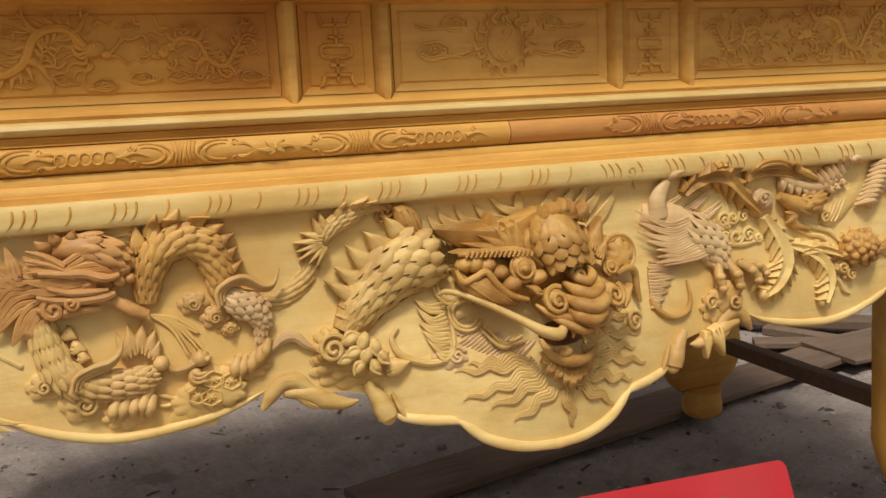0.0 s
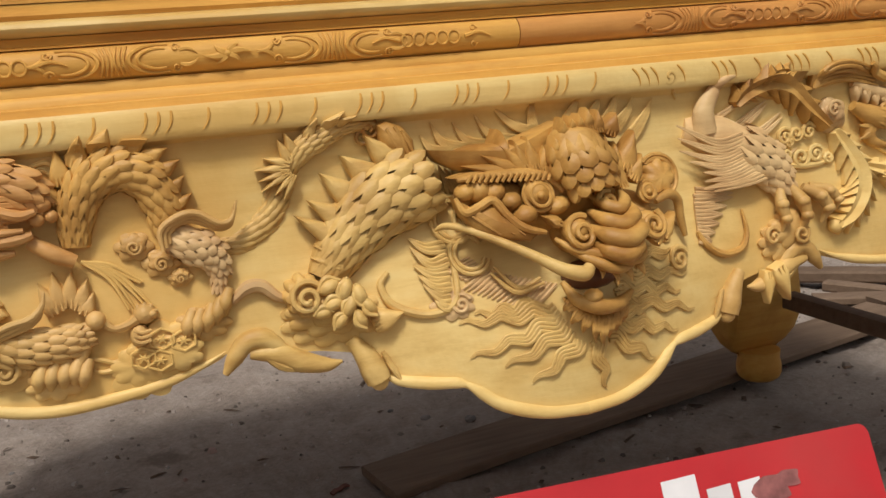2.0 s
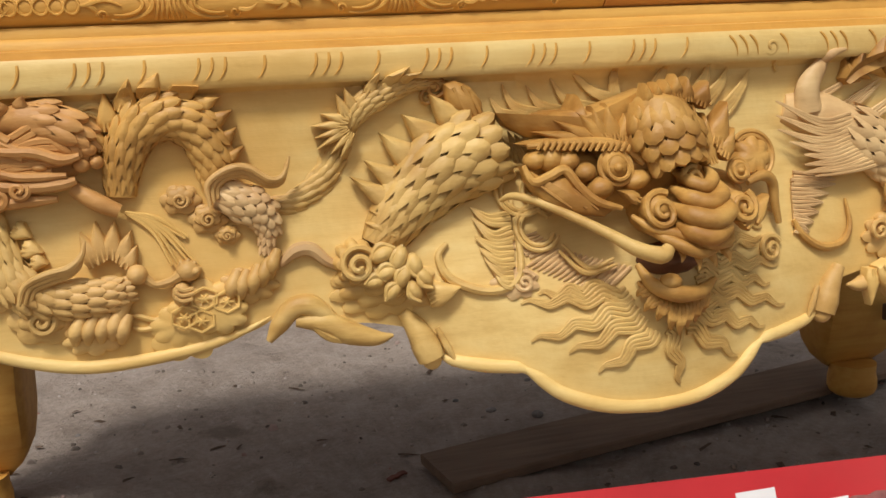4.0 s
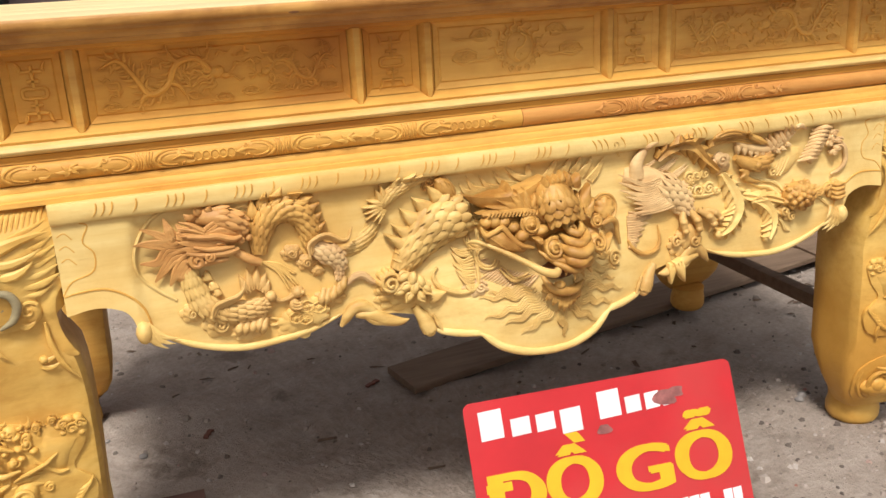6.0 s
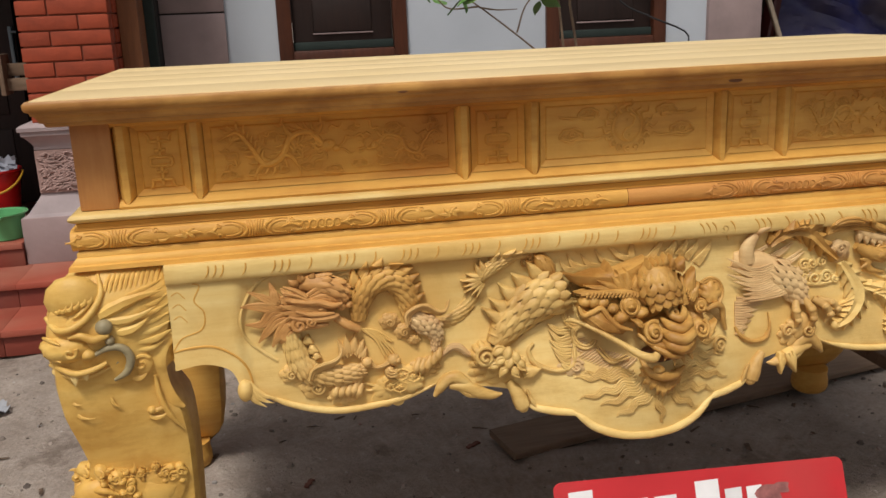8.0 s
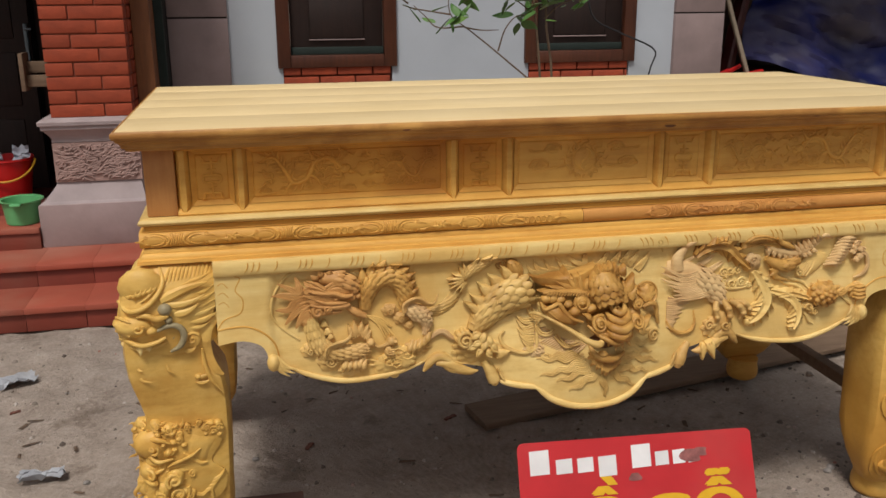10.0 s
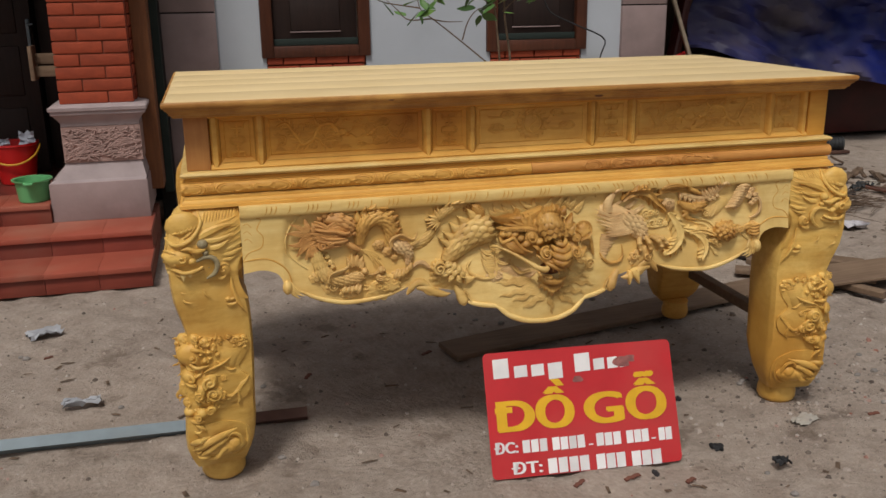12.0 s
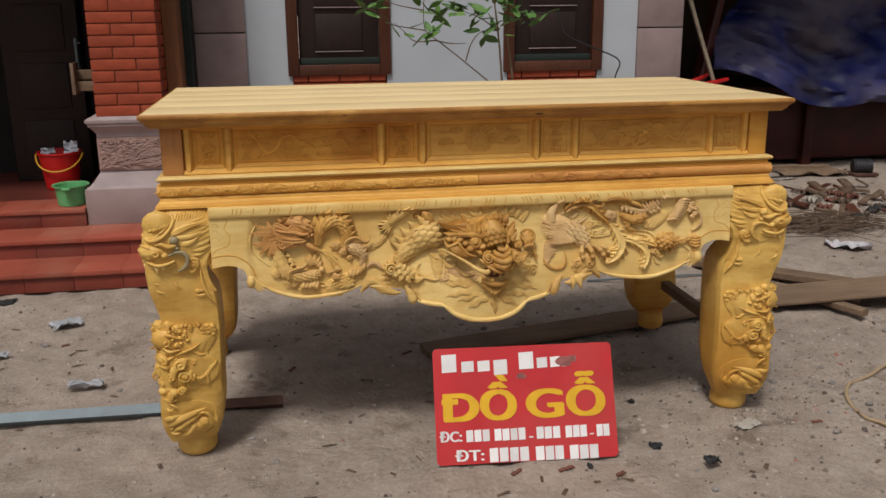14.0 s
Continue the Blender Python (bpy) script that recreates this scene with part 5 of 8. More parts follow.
    g.sheet([(-0.1740, 0.8890), (-0.1450, 0.8800), (-0.1070, 0.8880), (-0.0830, 0.8880), (-0.0740, 0.9060), (-0.0660, 0.8850), (-0.0410, 0.8920), (-0.0160, 0.8990), (0.0130, 0.9080), (0.0200, 0.8920), (0.0040, 0.8640), (-0.0160, 0.8430), (-0.0550, 0.8490), (-0.0900, 0.8470), (-0.1320, 0.8560), (-0.1610, 0.8720)], 0.034, 0.014, 0.020)
    carving_on("brow_wing", g, CARVED, hd, "brow_wing")
    g = Geo(apron_y)
    for a, b, w in (((-0.0650, 0.8490), (-0.1360, 0.8650), 0.010), ((-0.0580, 0.8490), (-0.1130, 0.8780), 0.010), ((-0.0470, 0.8490), (-0.0810, 0.8850), 0.012), ((-0.0360, 0.8480), (-0.0440, 0.8940), 0.012), ((-0.0240, 0.8460), (-0.0210, 0.8810), 0.010), ((-0.0150, 0.8410), (-0.0080, 0.8810), 0.010), ((-0.0060, 0.8340), (0.0040, 0.8710), 0.010), ((-0.0880, 0.8470), (-0.1560, 0.8520), 0.011), ((-0.0500, 0.8490), (-0.0620, 0.8910), 0.010)):
        leaf_blade(g, a, b, w, 0.052, 0.016, 3)
    carving_on("brow_flame", g, CARVED, hd, "brow_flame")
    g = Geo(apron_y)
    g.tube([(-0.1470, 0.8490), (-0.1100, 0.8500), (-0.0580, 0.8480), (-0.0230, 0.8380), (-0.0050, 0.8200)], (0.003, 0.006, 0.007, 0.007, 0.004), 0.072, 8)
    for i in range(15):
        p = between((-0.1330, 0.8500), (-0.0230, 0.8410), i / 14)
        g.tube([(p[0] - 0.004, p[1] - 0.005), (p[0] + 0.004, p[1] + 0.005)], 0.0022, 0.079, 6)
    carving_on("braided_brow", g, CARVED, hd, "braided_brow")
    # scaled bun and the flames standing round it
    g = Geo(apron_y)
    dome = [(0.0250, 0.9050), (0.0220, 0.8890), (0.0230, 0.8680), (0.0260, 0.8470), (0.0310, 0.8260)]
    dr, dh = (0.014, 0.034, 0.041, 0.036, 0.022), (0.062, 0.066, 0.072, 0.076, 0.078)
    g.tube(dome, dr, dh, 16, 0.9)
    g.scales(dome, dr, dh, 6, 5, 1.25, 2.8, 0.16)
    carving_on("forehead", g, CARVED, hd, "forehead_scale")
    g = Geo(apron_y)
    for a, b, w in (((0.0040, 0.8880), (-0.0010, 0.9150), 0.008), ((0.0150, 0.8950), (0.0110, 0.9160), 0.007), ((0.0260, 0.8960), (0.0240, 0.9180), 0.008), ((0.0380, 0.8950), (0.0370, 0.9240), 0.010), ((0.0520, 0.8900), (0.0520, 0.9200), 0.010), ((0.0670, 0.8840), (0.0800, 0.9140), 0.014), ((0.0600, 0.8340), (0.0600, 0.8890), 0.012), ((0.0720, 0.8270), (0.0750, 0.8760), 0.012),
                    ((0.0840, 0.8350), (0.1060, 0.8880), 0.016), ((0.0910, 0.8220), (0.1140, 0.8560), 0.012), ((0.0780, 0.8150), (0.0680, 0.8610), 0.010), ((-0.0120, 0.8550), (-0.0200, 0.8810), 0.009), ((-0.0080, 0.8680), (-0.0130, 0.8920), 0.009)):
        leaf_blade(g, a, b, w, 0.068, 0.018, 3)
    carving_on("crown_flame", g, CARVED, hd, "crown_flame")
    for p, q in (((-0.0420, 0.8190), 0.020), ((0.1180, 0.8040), 0.013)):
        g = Geo(apron_y)
        g.ball(*p, 0.066, q, q, q * 0.8, 0.0, 20, 10)
        for k, t in ((1.0, 0.0030), (0.68, 0.0026)):
            g.tube([(p[0] + q * k * math.cos(a), p[1] + q * k * math.sin(a)) for a in np.linspace(0, 2 * math.pi, 19)], t, 0.066 + q * (0.35 if k == 1 else 0.72), 6)
        g.ball(*p, 0.066 + 0.74 * q, 0.3 * q, 0.3 * q, 0.3 * q)
        part("eye", g, CARVED, hd)
    for p, rx, rz in (((-0.1370, 0.8320), 0.014, 0.012), ((-0.1180, 0.8320), 0.016, 0.016), ((-0.0980, 0.8280), 0.016, 0.013), ((-0.0780, 0.8140), 0.015, 0.012), ((-0.0620, 0.7950), 0.018, 0.014), ((-0.0160, 0.8010), 0.020, 0.012), ((0.0010, 0.8380), 0.014, 0.010), ((0.0150, 0.8250), 0.014, 0.010), ((0.0330, 0.8250), 0.012, 0.009), ((0.0870, 0.8350), 0.012, 0.012)):
        g = Geo(apron_y)
        g.ball(*p, 0.062, rx, rz, 0.016, 0.3, 14, 8)
        part("brow_boss", g, CARVED, hd)
    # cheek leaf with a rolled rim, and the ringed whiskers behind it
    g = Geo(apron_y)
    g.sheet([(-0.1530, 0.8260), (-0.1420, 0.8100), (-0.1220, 0.8150), (-0.1050, 0.8180), (-0.0900, 0.7970), (-0.0720, 0.7820), (-0.0470, 0.7730), (-0.0650, 0.7630), (-0.1070, 0.7690), (-0.1350, 0.7870), (-0.1480, 0.8060)], 0.020, 0.010, 0.050)
    g.tube([(-0.1550, 0.8280), (-0.1460, 0.8090), (-0.1250, 0.8140), (-0.1060, 0.8200), (-0.0910, 0.7990), (-0.0730, 0.7820), (-0.0450, 0.7730)], (0.003, 0.0055, 0.006, 0.006, 0.006, 0.006, 0.003), 0.076, 8)
    for a, b in (((-0.1390, 0.8050), (-0.1050, 0.7770)), ((-0.1260, 0.8060), (-0.0880, 0.7760)), ((-0.1100, 0.8070), (-0.0740, 0.7730))):
        g.tube([a, between(a, b, 0.5), b], (0.001, 0.0030, 0.001), 0.076, 6)
    carving_on("ear_membrane", g, CARVED, hd, "ear_fold")
    g = Geo(apron_y)
    for c, q in (((-0.1420, 0.7930), 0.030), ((-0.1420, 0.7930), 0.024), ((-0.1290, 0.7480), 0.026), ((-0.1290, 0.7480), 0.020), ((-0.1240, 0.7910), 0.016)):
        g.tube([(c[0] + q * math.cos(a), c[1] + q * math.sin(a)) for a in np.linspace(0.6, 2 * math.pi - 0.4, 19)], 0.0032, 0.008, 7)
    for a, m, b in (((-0.1030, 0.7280), (-0.0770, 0.6990), (-0.0440, 0.7080)), ((-0.1090, 0.7210), (-0.0810, 0.6940), (-0.0410, 0.7010))):
        g.tube([a, m, b], (0.002, 0.004, 0.002), 0.012, 7)
    carving("whisker_ring", g, LIGHTCARVE, "ringed whiskers", "whisker_ring")
    g = Geo(apron_y)
    g.tube([(-0.1740, 0.7850), (-0.1640, 0.7910), (-0.1410, 0.7860), (-0.1070, 0.7690), (-0.0700, 0.7480), (-0.0400, 0.7290), (-0.0140, 0.7210), (-0.0030, 0.7280)], (0.0025, 0.0046, 0.0050, 0.0054, 0.0064, 0.0088, 0.0105, 0.0075), (0.030, 0.044, 0.058, 0.070, 0.078, 0.082, 0.084, 0.084), 14)
    part("tusk", g, LIGHTCARVE, hd, "pale smooth tusk")
    # snout of rolled ridges with curled nostrils
    for p, w, d, t in (((0.0550, 0.7960), 26, 0.098, 0.0085), ((0.0520, 0.7790), 38, 0.106, 0.0105), ((0.0500, 0.7610), 44, 0.110, 0.0120), ((0.0470, 0.7420), 40, 0.102, 0.0105)):
        g = Geo(apron_y)
        k = w / 1400
        g.tube([(p[0] - 1.15 * k, p[1] + 0.012), (p[0] - 0.75 * k, p[1] + 0.002), (p[0], p[1] - 0.004), (p[0] + 0.75 * k, p[1] + 0.004), (p[0] + 1.1 * k, p[1] + 0.016)], (0.004, t, t * 1.1, t, 0.004), (d - 0.03, d - 0.006, d, d - 0.006, d - 0.03), 12)
        part("snout_ring", g, CARVED, hd)
    for p, q, w in (((-0.0020, 0.7680), 0.020, 1), ((0.1050, 0.7650), 0.017, -1), ((0.0470, 0.8020), 0.012, 1)):
        g = Geo(apron_y)
        g.ball(*p, 0.068, q, q, q)
        g.spiral(*p, q * 1.1, 1.8, w, 0.0048, 0.084, 1.0, 0.010)
        part("nostril_curl", g, CARVED, hd)
    g = Geo(apron_y)
    for a, b, w in (((0.1040, 0.7400), (0.1300, 0.7650), 0.010), ((0.1190, 0.7450), (0.1500, 0.7740), 0.010), ((-0.0230, 0.7810), (-0.0440, 0.7920), 0.008)):
        leaf_blade(g, a, b, w, 0.066, 0.014, 2)
    carving_on("cheek_spike", g, CARVED, hd, "cheek_spike")
    # Dark ball between the jaws; the mouth's shade is in its colour.
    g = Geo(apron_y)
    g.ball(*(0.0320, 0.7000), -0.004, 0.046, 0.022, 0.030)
    part("mouth_hollow", g, DARKWOOD, hd, "mouth hollow, its deep shade put into a dark colour")
    for pts in ([(-0.0320, 0.7620), (-0.0130, 0.7480), (0.0170, 0.7400), (0.0450, 0.7270), (0.0800, 0.7270), (0.0960, 0.7400)], [(-0.0200, 0.7480), (0.0070, 0.7320), (0.0360, 0.7190), (0.0730, 0.7180)]):
        g = Geo(apron_y)
        g.tube(pts, (0.003, 0.0065, 0.0075, 0.0065, 0.003), (0.066, 0.078, 0.084, 0.080, 0.062), 9)
        part("upper_lip", g, CARVED, hd)
    g = Geo(apron_y)
    for a, b in (((0.0190, 0.7260), (0.0150, 0.7080)), ((0.0360, 0.7210), (0.0350, 0.6970)), ((0.0540, 0.7180), (0.0580, 0.6980)), ((0.0740, 0.7190), (0.0790, 0.7020))):
        g.fin(a, b, 0.006, 0.066, 0.004, 0.1)
    carving_on("tooth", g, CARVED, hd, "tooth")
    g = Geo(apron_y)
    g.tube([(-0.0210, 0.7010), (-0.0110, 0.6800), (0.0160, 0.6680), (0.0490, 0.6660), (0.0780, 0.6750)], (0.004, 0.009, 0.011, 0.009, 0.004), (0.024, 0.036, 0.040, 0.036, 0.024), 10)
    g.ball(*(0.0090, 0.6830), 0.042, 0.014, 0.010, 0.012)
    part("lower_jaw", g, CARVED, hd)
    g = Geo(apron_y)
    for a, b in (((-0.0030, 0.6710), (-0.0180, 0.6460)), ((0.0060, 0.6670), (-0.0030, 0.6330)), ((0.0160, 0.6630), (0.0130, 0.6210)), ((0.0250, 0.6620), (0.0240, 0.6140)), ((0.0350, 0.6620), (0.0350, 0.6200)), ((0.0450, 0.6630), (0.0470, 0.6260)), ((0.0550, 0.6660), (0.0610, 0.6360)), ((-0.0130, 0.6790), (-0.0250, 0.6640))):
        lock(g, wavy(a, b, 1, 0.003), 0.0040, 0.016, 3, 0.0062, 0.010, 0.2)
    carving("chin_tuft", g, CARVED, "tuft of beard under the jaw", "strand")
    # ear, horn and curling whisker on the far side
    g = Geo(apron_y)
    g.lobed(*(0.1630, 0.8170), 0.026, 7, 0.020, 0.006, 0.020, 1.0, 0.2)
    for q in (0.030, 0.024):
        c = (0.1630, 0.8170)
        g.tube([(c[0] + q * math.cos(a), c[1] + q * math.sin(a)) for a in np.linspace(-1.2, 2.4, 13)], 0.0034, 0.034, 7)
    g.tube([(0.1420, 0.7850), (0.1680, 0.7920), (0.1860, 0.7810), (0.1920, 0.7540), (0.2000, 0.7270)], (0.004, 0.0075, 0.007, 0.006, 0.004), (0.046, 0.044, 0.034, 0.022, 0.012), 9)
    g.tube([(0.2290, 0.7270), (0.2410, 0.7060), (0.2700, 0.6880), (0.3050, 0.6900), (0.3200, 0.7120), (0.3170, 0.7470)], (0.003, 0.005, 0.0055, 0.0055, 0.004, 0.002), 0.005, 8)
    carving_on("far_ear", g, CARVED, hd, "ear_fold")
    # rosy haunch: smooth back drawn out to a horn, scales only at its end, fans of straight hair
    back = [(0.2350, 0.8710), (0.2810, 0.8590), (0.3300, 0.8320), (0.3720, 0.8030), (0.3940, 0.7760)]
    r, h = (0.020, 0.034, 0.036, 0.028, 0.014), (-0.004, 0.000, 0.002, 0.002, 0.004)
    g = Geo(apron_y)
    g.tube(back, r, h, 16, 0.6, n=36)
    rear = [(0.3180, 0.8470), (0.3490, 0.8250), (0.3780, 0.8010), (0.3960, 0.7740)]
    g.scales(rear, (0.034, 0.034, 0.026, 0.014), 0.003, 6, 5, 1.2, 2.6, 0.15, 0.62)
    carving("dragon_haunch", g, ROSY, "rosy haunch with smooth back and few scales", "scale", 1)
    g = Geo(apron_y)
    g.tube([(0.2660, 0.8650), (0.2640, 0.8970), (0.2800, 0.9220), (0.2930, 0.9390), (0.3230, 0.9460)], (0.020, 0.017, 0.011, 0.006, 0.0015), (0.010, 0.012, 0.012, 0.010, 0.006), 10, 0.7)
    part("haunch_horn", g, ROSY, apron, "smooth curved horn of the haunch")
    g = Geo(apron_y)
    for a, m, b in (((0.3240, 0.8540), (0.2750, 0.8510), (0.2120, 0.8820)), ((0.3300, 0.8450), (0.2780, 0.8380), (0.2130, 0.8630)), ((0.3330, 0.8370), (0.2770, 0.8260), (0.2140, 0.8450)), ((0.3380, 0.8280), (0.2800, 0.8160), (0.2300, 0.8280)), ((0.3430, 0.8200), (0.2880, 0.8070), (0.2500, 0.8100)), ((0.3470, 0.8110), (0.2980, 0.7990), (0.2490, 0.7970)), ((0.3520, 0.8020), (0.3050, 0.7920), (0.2450, 0.7870)), ((0.3590, 0.7950), (0.3200, 0.7880), (0.2630, 0.7810))):
        lock(g, (a, m, b), 0.0028, 0.020, 3, 0.0058, 0.004, 0.2)
    for a, b in (((0.2400, 0.7810), (0.3070, 0.7720)), ((0.2350, 0.7710), (0.3060, 0.7660)), ((0.2330, 0.7600), (0.2930, 0.7550)), ((0.2320, 0.7490), (0.2830, 0.7440)), ((0.2310, 0.7380), (0.2740, 0.7320)), ((0.2300, 0.7280), (0.2630, 0.7200)), ((0.2310, 0.7170), (0.2540, 0.7080))):
        lock(g, (a, between(a, b, 0.5), b), 0.0028, 0.003, 3, 0.0062, 0.002, 0.15)
    for a, b in (((0.3250, 0.8700), (0.3800, 0.9030)), ((0.3330, 0.8640), (0.3830, 0.8980)), ((0.3550, 0.8510), (0.4070, 0.8830)), ((0.3630, 0.8450), (0.4110, 0.8760)), ((0.3770, 0.8270), (0.4300, 0.8540)), ((0.3840, 0.8200), (0.4320, 0.8420)), ((0.3940, 0.8050), (0.4340, 0.8260)), ((0.2950, 0.8860), (0.3360, 0.9070))):
        lock(g, (a, between(a, b, 0.5), b), 0.0026, 0.003, 2, 0.005, 0.002, 0.15)
    carving("haunch_hair", g, ROSY, "fans of straight hair", "hair_lock")
    # the great foot: knuckled toes clenched over a lobed cloud
    g = Geo(apron_y)
    g.lobed(*(0.3880, 0.6910), 0.048, 10, 0.006, 0.003, 0.0, 0.70, 0.3)
    g.lobed(*(0.4020, 0.7060), 0.040, 8, 0.012, 0.004, 0.0, 0.78, 0.8)
    g.spiral(*(0.3620, 0.7010), 0.014, 1.5, 1, 0.0036, 0.012, 0.4)
    g.spiral(*(0.4120, 0.6990), 0.015, 1.5, -1, 0.0036, 0.018, 0.4)
    for p, w in ((((0.3850, 0.7690), (0.3790, 0.7480), (0.3840, 0.7260), (0.3810, 0.7020)), 0.0095), (((0.4050, 0.7700), (0.4180, 0.7480), (0.4230, 0.7260), (0.4160, 0.7000)), 0.0105), (((0.4270, 0.7670), (0.4520, 0.7520), (0.4650, 0.7320), (0.4600, 0.7090)), 0.0105), (((0.4390, 0.7670), (0.4690, 0.7580), (0.4850, 0.7430), (0.4890, 0.7240)), 0.009)):
        g.tube(list(p), (0.7 * w, 1.05 * w, 0.75 * w, 0.3 * w), (0.014, 0.022, 0.022, 0.010), 10, n=16)
        g.ball(*p[1], 0.025, 1.05 * w, 0.9 * w, 0.9 * w)
        g.ball(*p[2], 0.024, 0.95 * w, 0.8 * w, 0.9 * w)
    carving("great_claw", g, LIGHTCARVE, "clenched dragon foot on a cloud", "toe")
    g = Geo(apron_y)
    for p, q, w in (((0.4110, 0.8450), 0.014, 1), ((0.4320, 0.8480), 0.013, -1), ((0.4560, 0.8490), 0.013, 1), ((0.4200, 0.8360), 0.009, 1), ((0.2040, 0.9520), 0.016, 1)):
        g.spiral(*p, q, 1.6, w, 0.0036, 0.004, 0.4, 0.005)
    g.tube([(0.1830, 0.9540), (0.1960, 0.9420), (0.2160, 0.9360), (0.2240, 0.9190)], (0.002, 0.004, 0.004, 0.002), 0.002, 7)
    carving("small_curl", g, LIGHTCARVE, "small curled clouds", "curl")
    g = Geo(apron_y)
    leaf_blade(g, (0.3490, 0.6510), (0.3460, 0.5990), 0.012, 0.006, 0.012, 3)
    leaf_blade(g, (0.3600, 0.6580), (0.3820, 0.6000), 0.014, 0.010, 0.016, 2)
    part("leaf_tab", g, PALE, apron)


build_centre()


def build_right_relief():
    rng = random.Random(15)
    # three toothed leaves and the rosette that they spring from
    for pts, w, n, mat in (([(0.3180, 0.9020), (0.3400, 0.9180), (0.3780, 0.9300), (0.4180, 0.9200), (0.4480, 0.8910), (0.4880, 0.8550)], 0.026, 8, CARVED), ([(0.4980, 0.8460), (0.5240, 0.8110), (0.5420, 0.7750), (0.5370, 0.7450), (0.5150, 0.7170), (0.4870, 0.7010)], 0.031, 9, PALE),
                           ([(0.5530, 0.7860), (0.5940, 0.7720), (0.6260, 0.7520), (0.6430, 0.7260), (0.6410, 0.6950), (0.6300, 0.6680)], 0.024, 8, PALE), ([(0.5780, 0.7680), (0.6200, 0.7720), (0.6560, 0.7630), (0.6920, 0.7490)], 0.015, 5, LIGHTCARVE), ([(0.3660, 0.9270), (0.3810, 0.9410), (0.4040, 0.9450)], 0.013, 4, CARVED)):
        g = Geo(apron_y)
        serrated_leaf(g, pts, w, 0.008, n, 0.013)
        part("acanthus_leaf", g, mat, apron, "toothed acanthus leaf")
    g = Geo(apron_y)
    g.ball(*(0.4880, 0.7000), 0.008, 0.013, 0.013, 0.012)
    g.ball(*(0.6300, 0.6680), 0.006, 0.010, 0.011, 0.010)
    carving("leaf_curl", g, PALE, "rounded curled leaf tips", "leaf_curl")
    g = Geo(apron_y)
    for k in range(3):
        g.lobed(*(0.4990, 0.8700), 0.029 - 0.008 * k, 5, 0.010 + 0.005 * k, 0.006, 0.0, 1.0, 0.5 * k)
    g.spiral(*(0.4910, 0.8800), 0.013, 1.4, 1, 0.0032, 0.022, 0.5, 0.004)
    part("rosette", g, ROSY, apron)
    # spread bird wing under the trim
    g = Geo(apron_y)
    g.sheet([(0.4580, 0.9120), (0.4560, 0.9380), (0.4840, 0.9520), (0.5240, 0.9540), (0.5590, 0.9440), (0.5870, 0.9200), (0.5690, 0.9080), (0.5280, 0.9200), (0.4880, 0.9150)], 0.010, 0.004)
    for q in range(5):
        g.tube([(0.4610, 0.9140), ((0.4730, 0.9420)[0] + 0.004 * q, (0.4730, 0.9420)[1] - 0.005 * q), ((0.5150, 0.9500)[0] + 0.003 * q, (0.5150, 0.9500)[1] - 0.007 * q), ((0.5740, 0.9330)[0] + 0.002 * q, (0.5740, 0.9330)[1] - 0.006 * q)], (0.002, 0.004, 0.004, 0.002), 0.013, 7)
    g.tube([(0.5560, 0.9440), (0.5770, 0.9270), (0.6000, 0.9170), (0.6200, 0.9070)], (0.004, 0.008, 0.008, 0.004), 0.018, 8)
    carving("wing_shoulder", g, CARVED, "folded brown wing shoulder", "fold")
    g = Geo(apron_y)
    g.tube([(0.5370, 0.9160), (0.5760, 0.8990), (0.6220, 0.8900), (0.6620, 0.8980), (0.7010, 0.9230), (0.7110, 0.9410), (0.7460, 0.9270)], (0.006, 0.012, 0.012, 0.010, 0.008, 0.007, 0.003), 0.008, 9)
    for a, b in (((0.5440, 0.9100), (0.5400, 0.8860)), ((0.5600, 0.9030), (0.5600, 0.8790)), ((0.5770, 0.8970), (0.5790, 0.8740)), ((0.5930, 0.8930), (0.5980, 0.8730)), ((0.6090, 0.8880), (0.6180, 0.8710)), ((0.6250, 0.8870), (0.6400, 0.8720)), ((0.6370, 0.8940), (0.6180, 0.9210)), ((0.6500, 0.8960), (0.6330, 0.9250)), ((0.6620, 0.9010), (0.6490, 0.9290)), ((0.6740, 0.9050), (0.6570, 0.9360)), ((0.6860, 0.9130), (0.6690, 0.9420)), ((0.6980, 0.9200), (0.6840, 0.9470)), ((0.6480, 0.8880), (0.6680, 0.8750)), ((0.6630, 0.8900), (0.6840, 0.8820)), ((0.6790, 0.8970), (0.6990, 0.8920))):
        leaf_blade(g, a, b, 0.0075, 0.008, 0.009, 2)
    carving("phoenix_wing", g, ROSY, "spread bird wing with upright feathers", "feather")
    g = Geo(apron_y)
    body = [(0.5350, 0.8810), (0.5650, 0.8650), (0.5940, 0.8570), (0.6220, 0.8650)]
    g.tube(body, (0.008, 0.016, 0.018, 0.006), 0.012, 10)
    g.scales(body, (0.008, 0.016, 0.018, 0.006), 0.012, 5, 4)
    g.ball(*(0.5940, 0.8570), 0.022, 0.013, 0.011, 0.011)
    g.tube([(0.5720, 0.8580), (0.5670, 0.8370), (0.5780, 0.8200), (0.6130, 0.8110)], (0.010, 0.012, 0.009, 0.003), 0.008, 9)
    for e in ((0.5440, 0.8500), (0.5420, 0.8280), (0.6270, 0.8450), (0.6300, 0.8760), (0.6100, 0.8860)):
        g.fin((0.5840, 0.8570), e, 0.008, 0.010, 0.006, 0.15)
    carving("phoenix_body", g, CARVED, "carved bird body and head", "feather")
    g = Geo(apron_y)
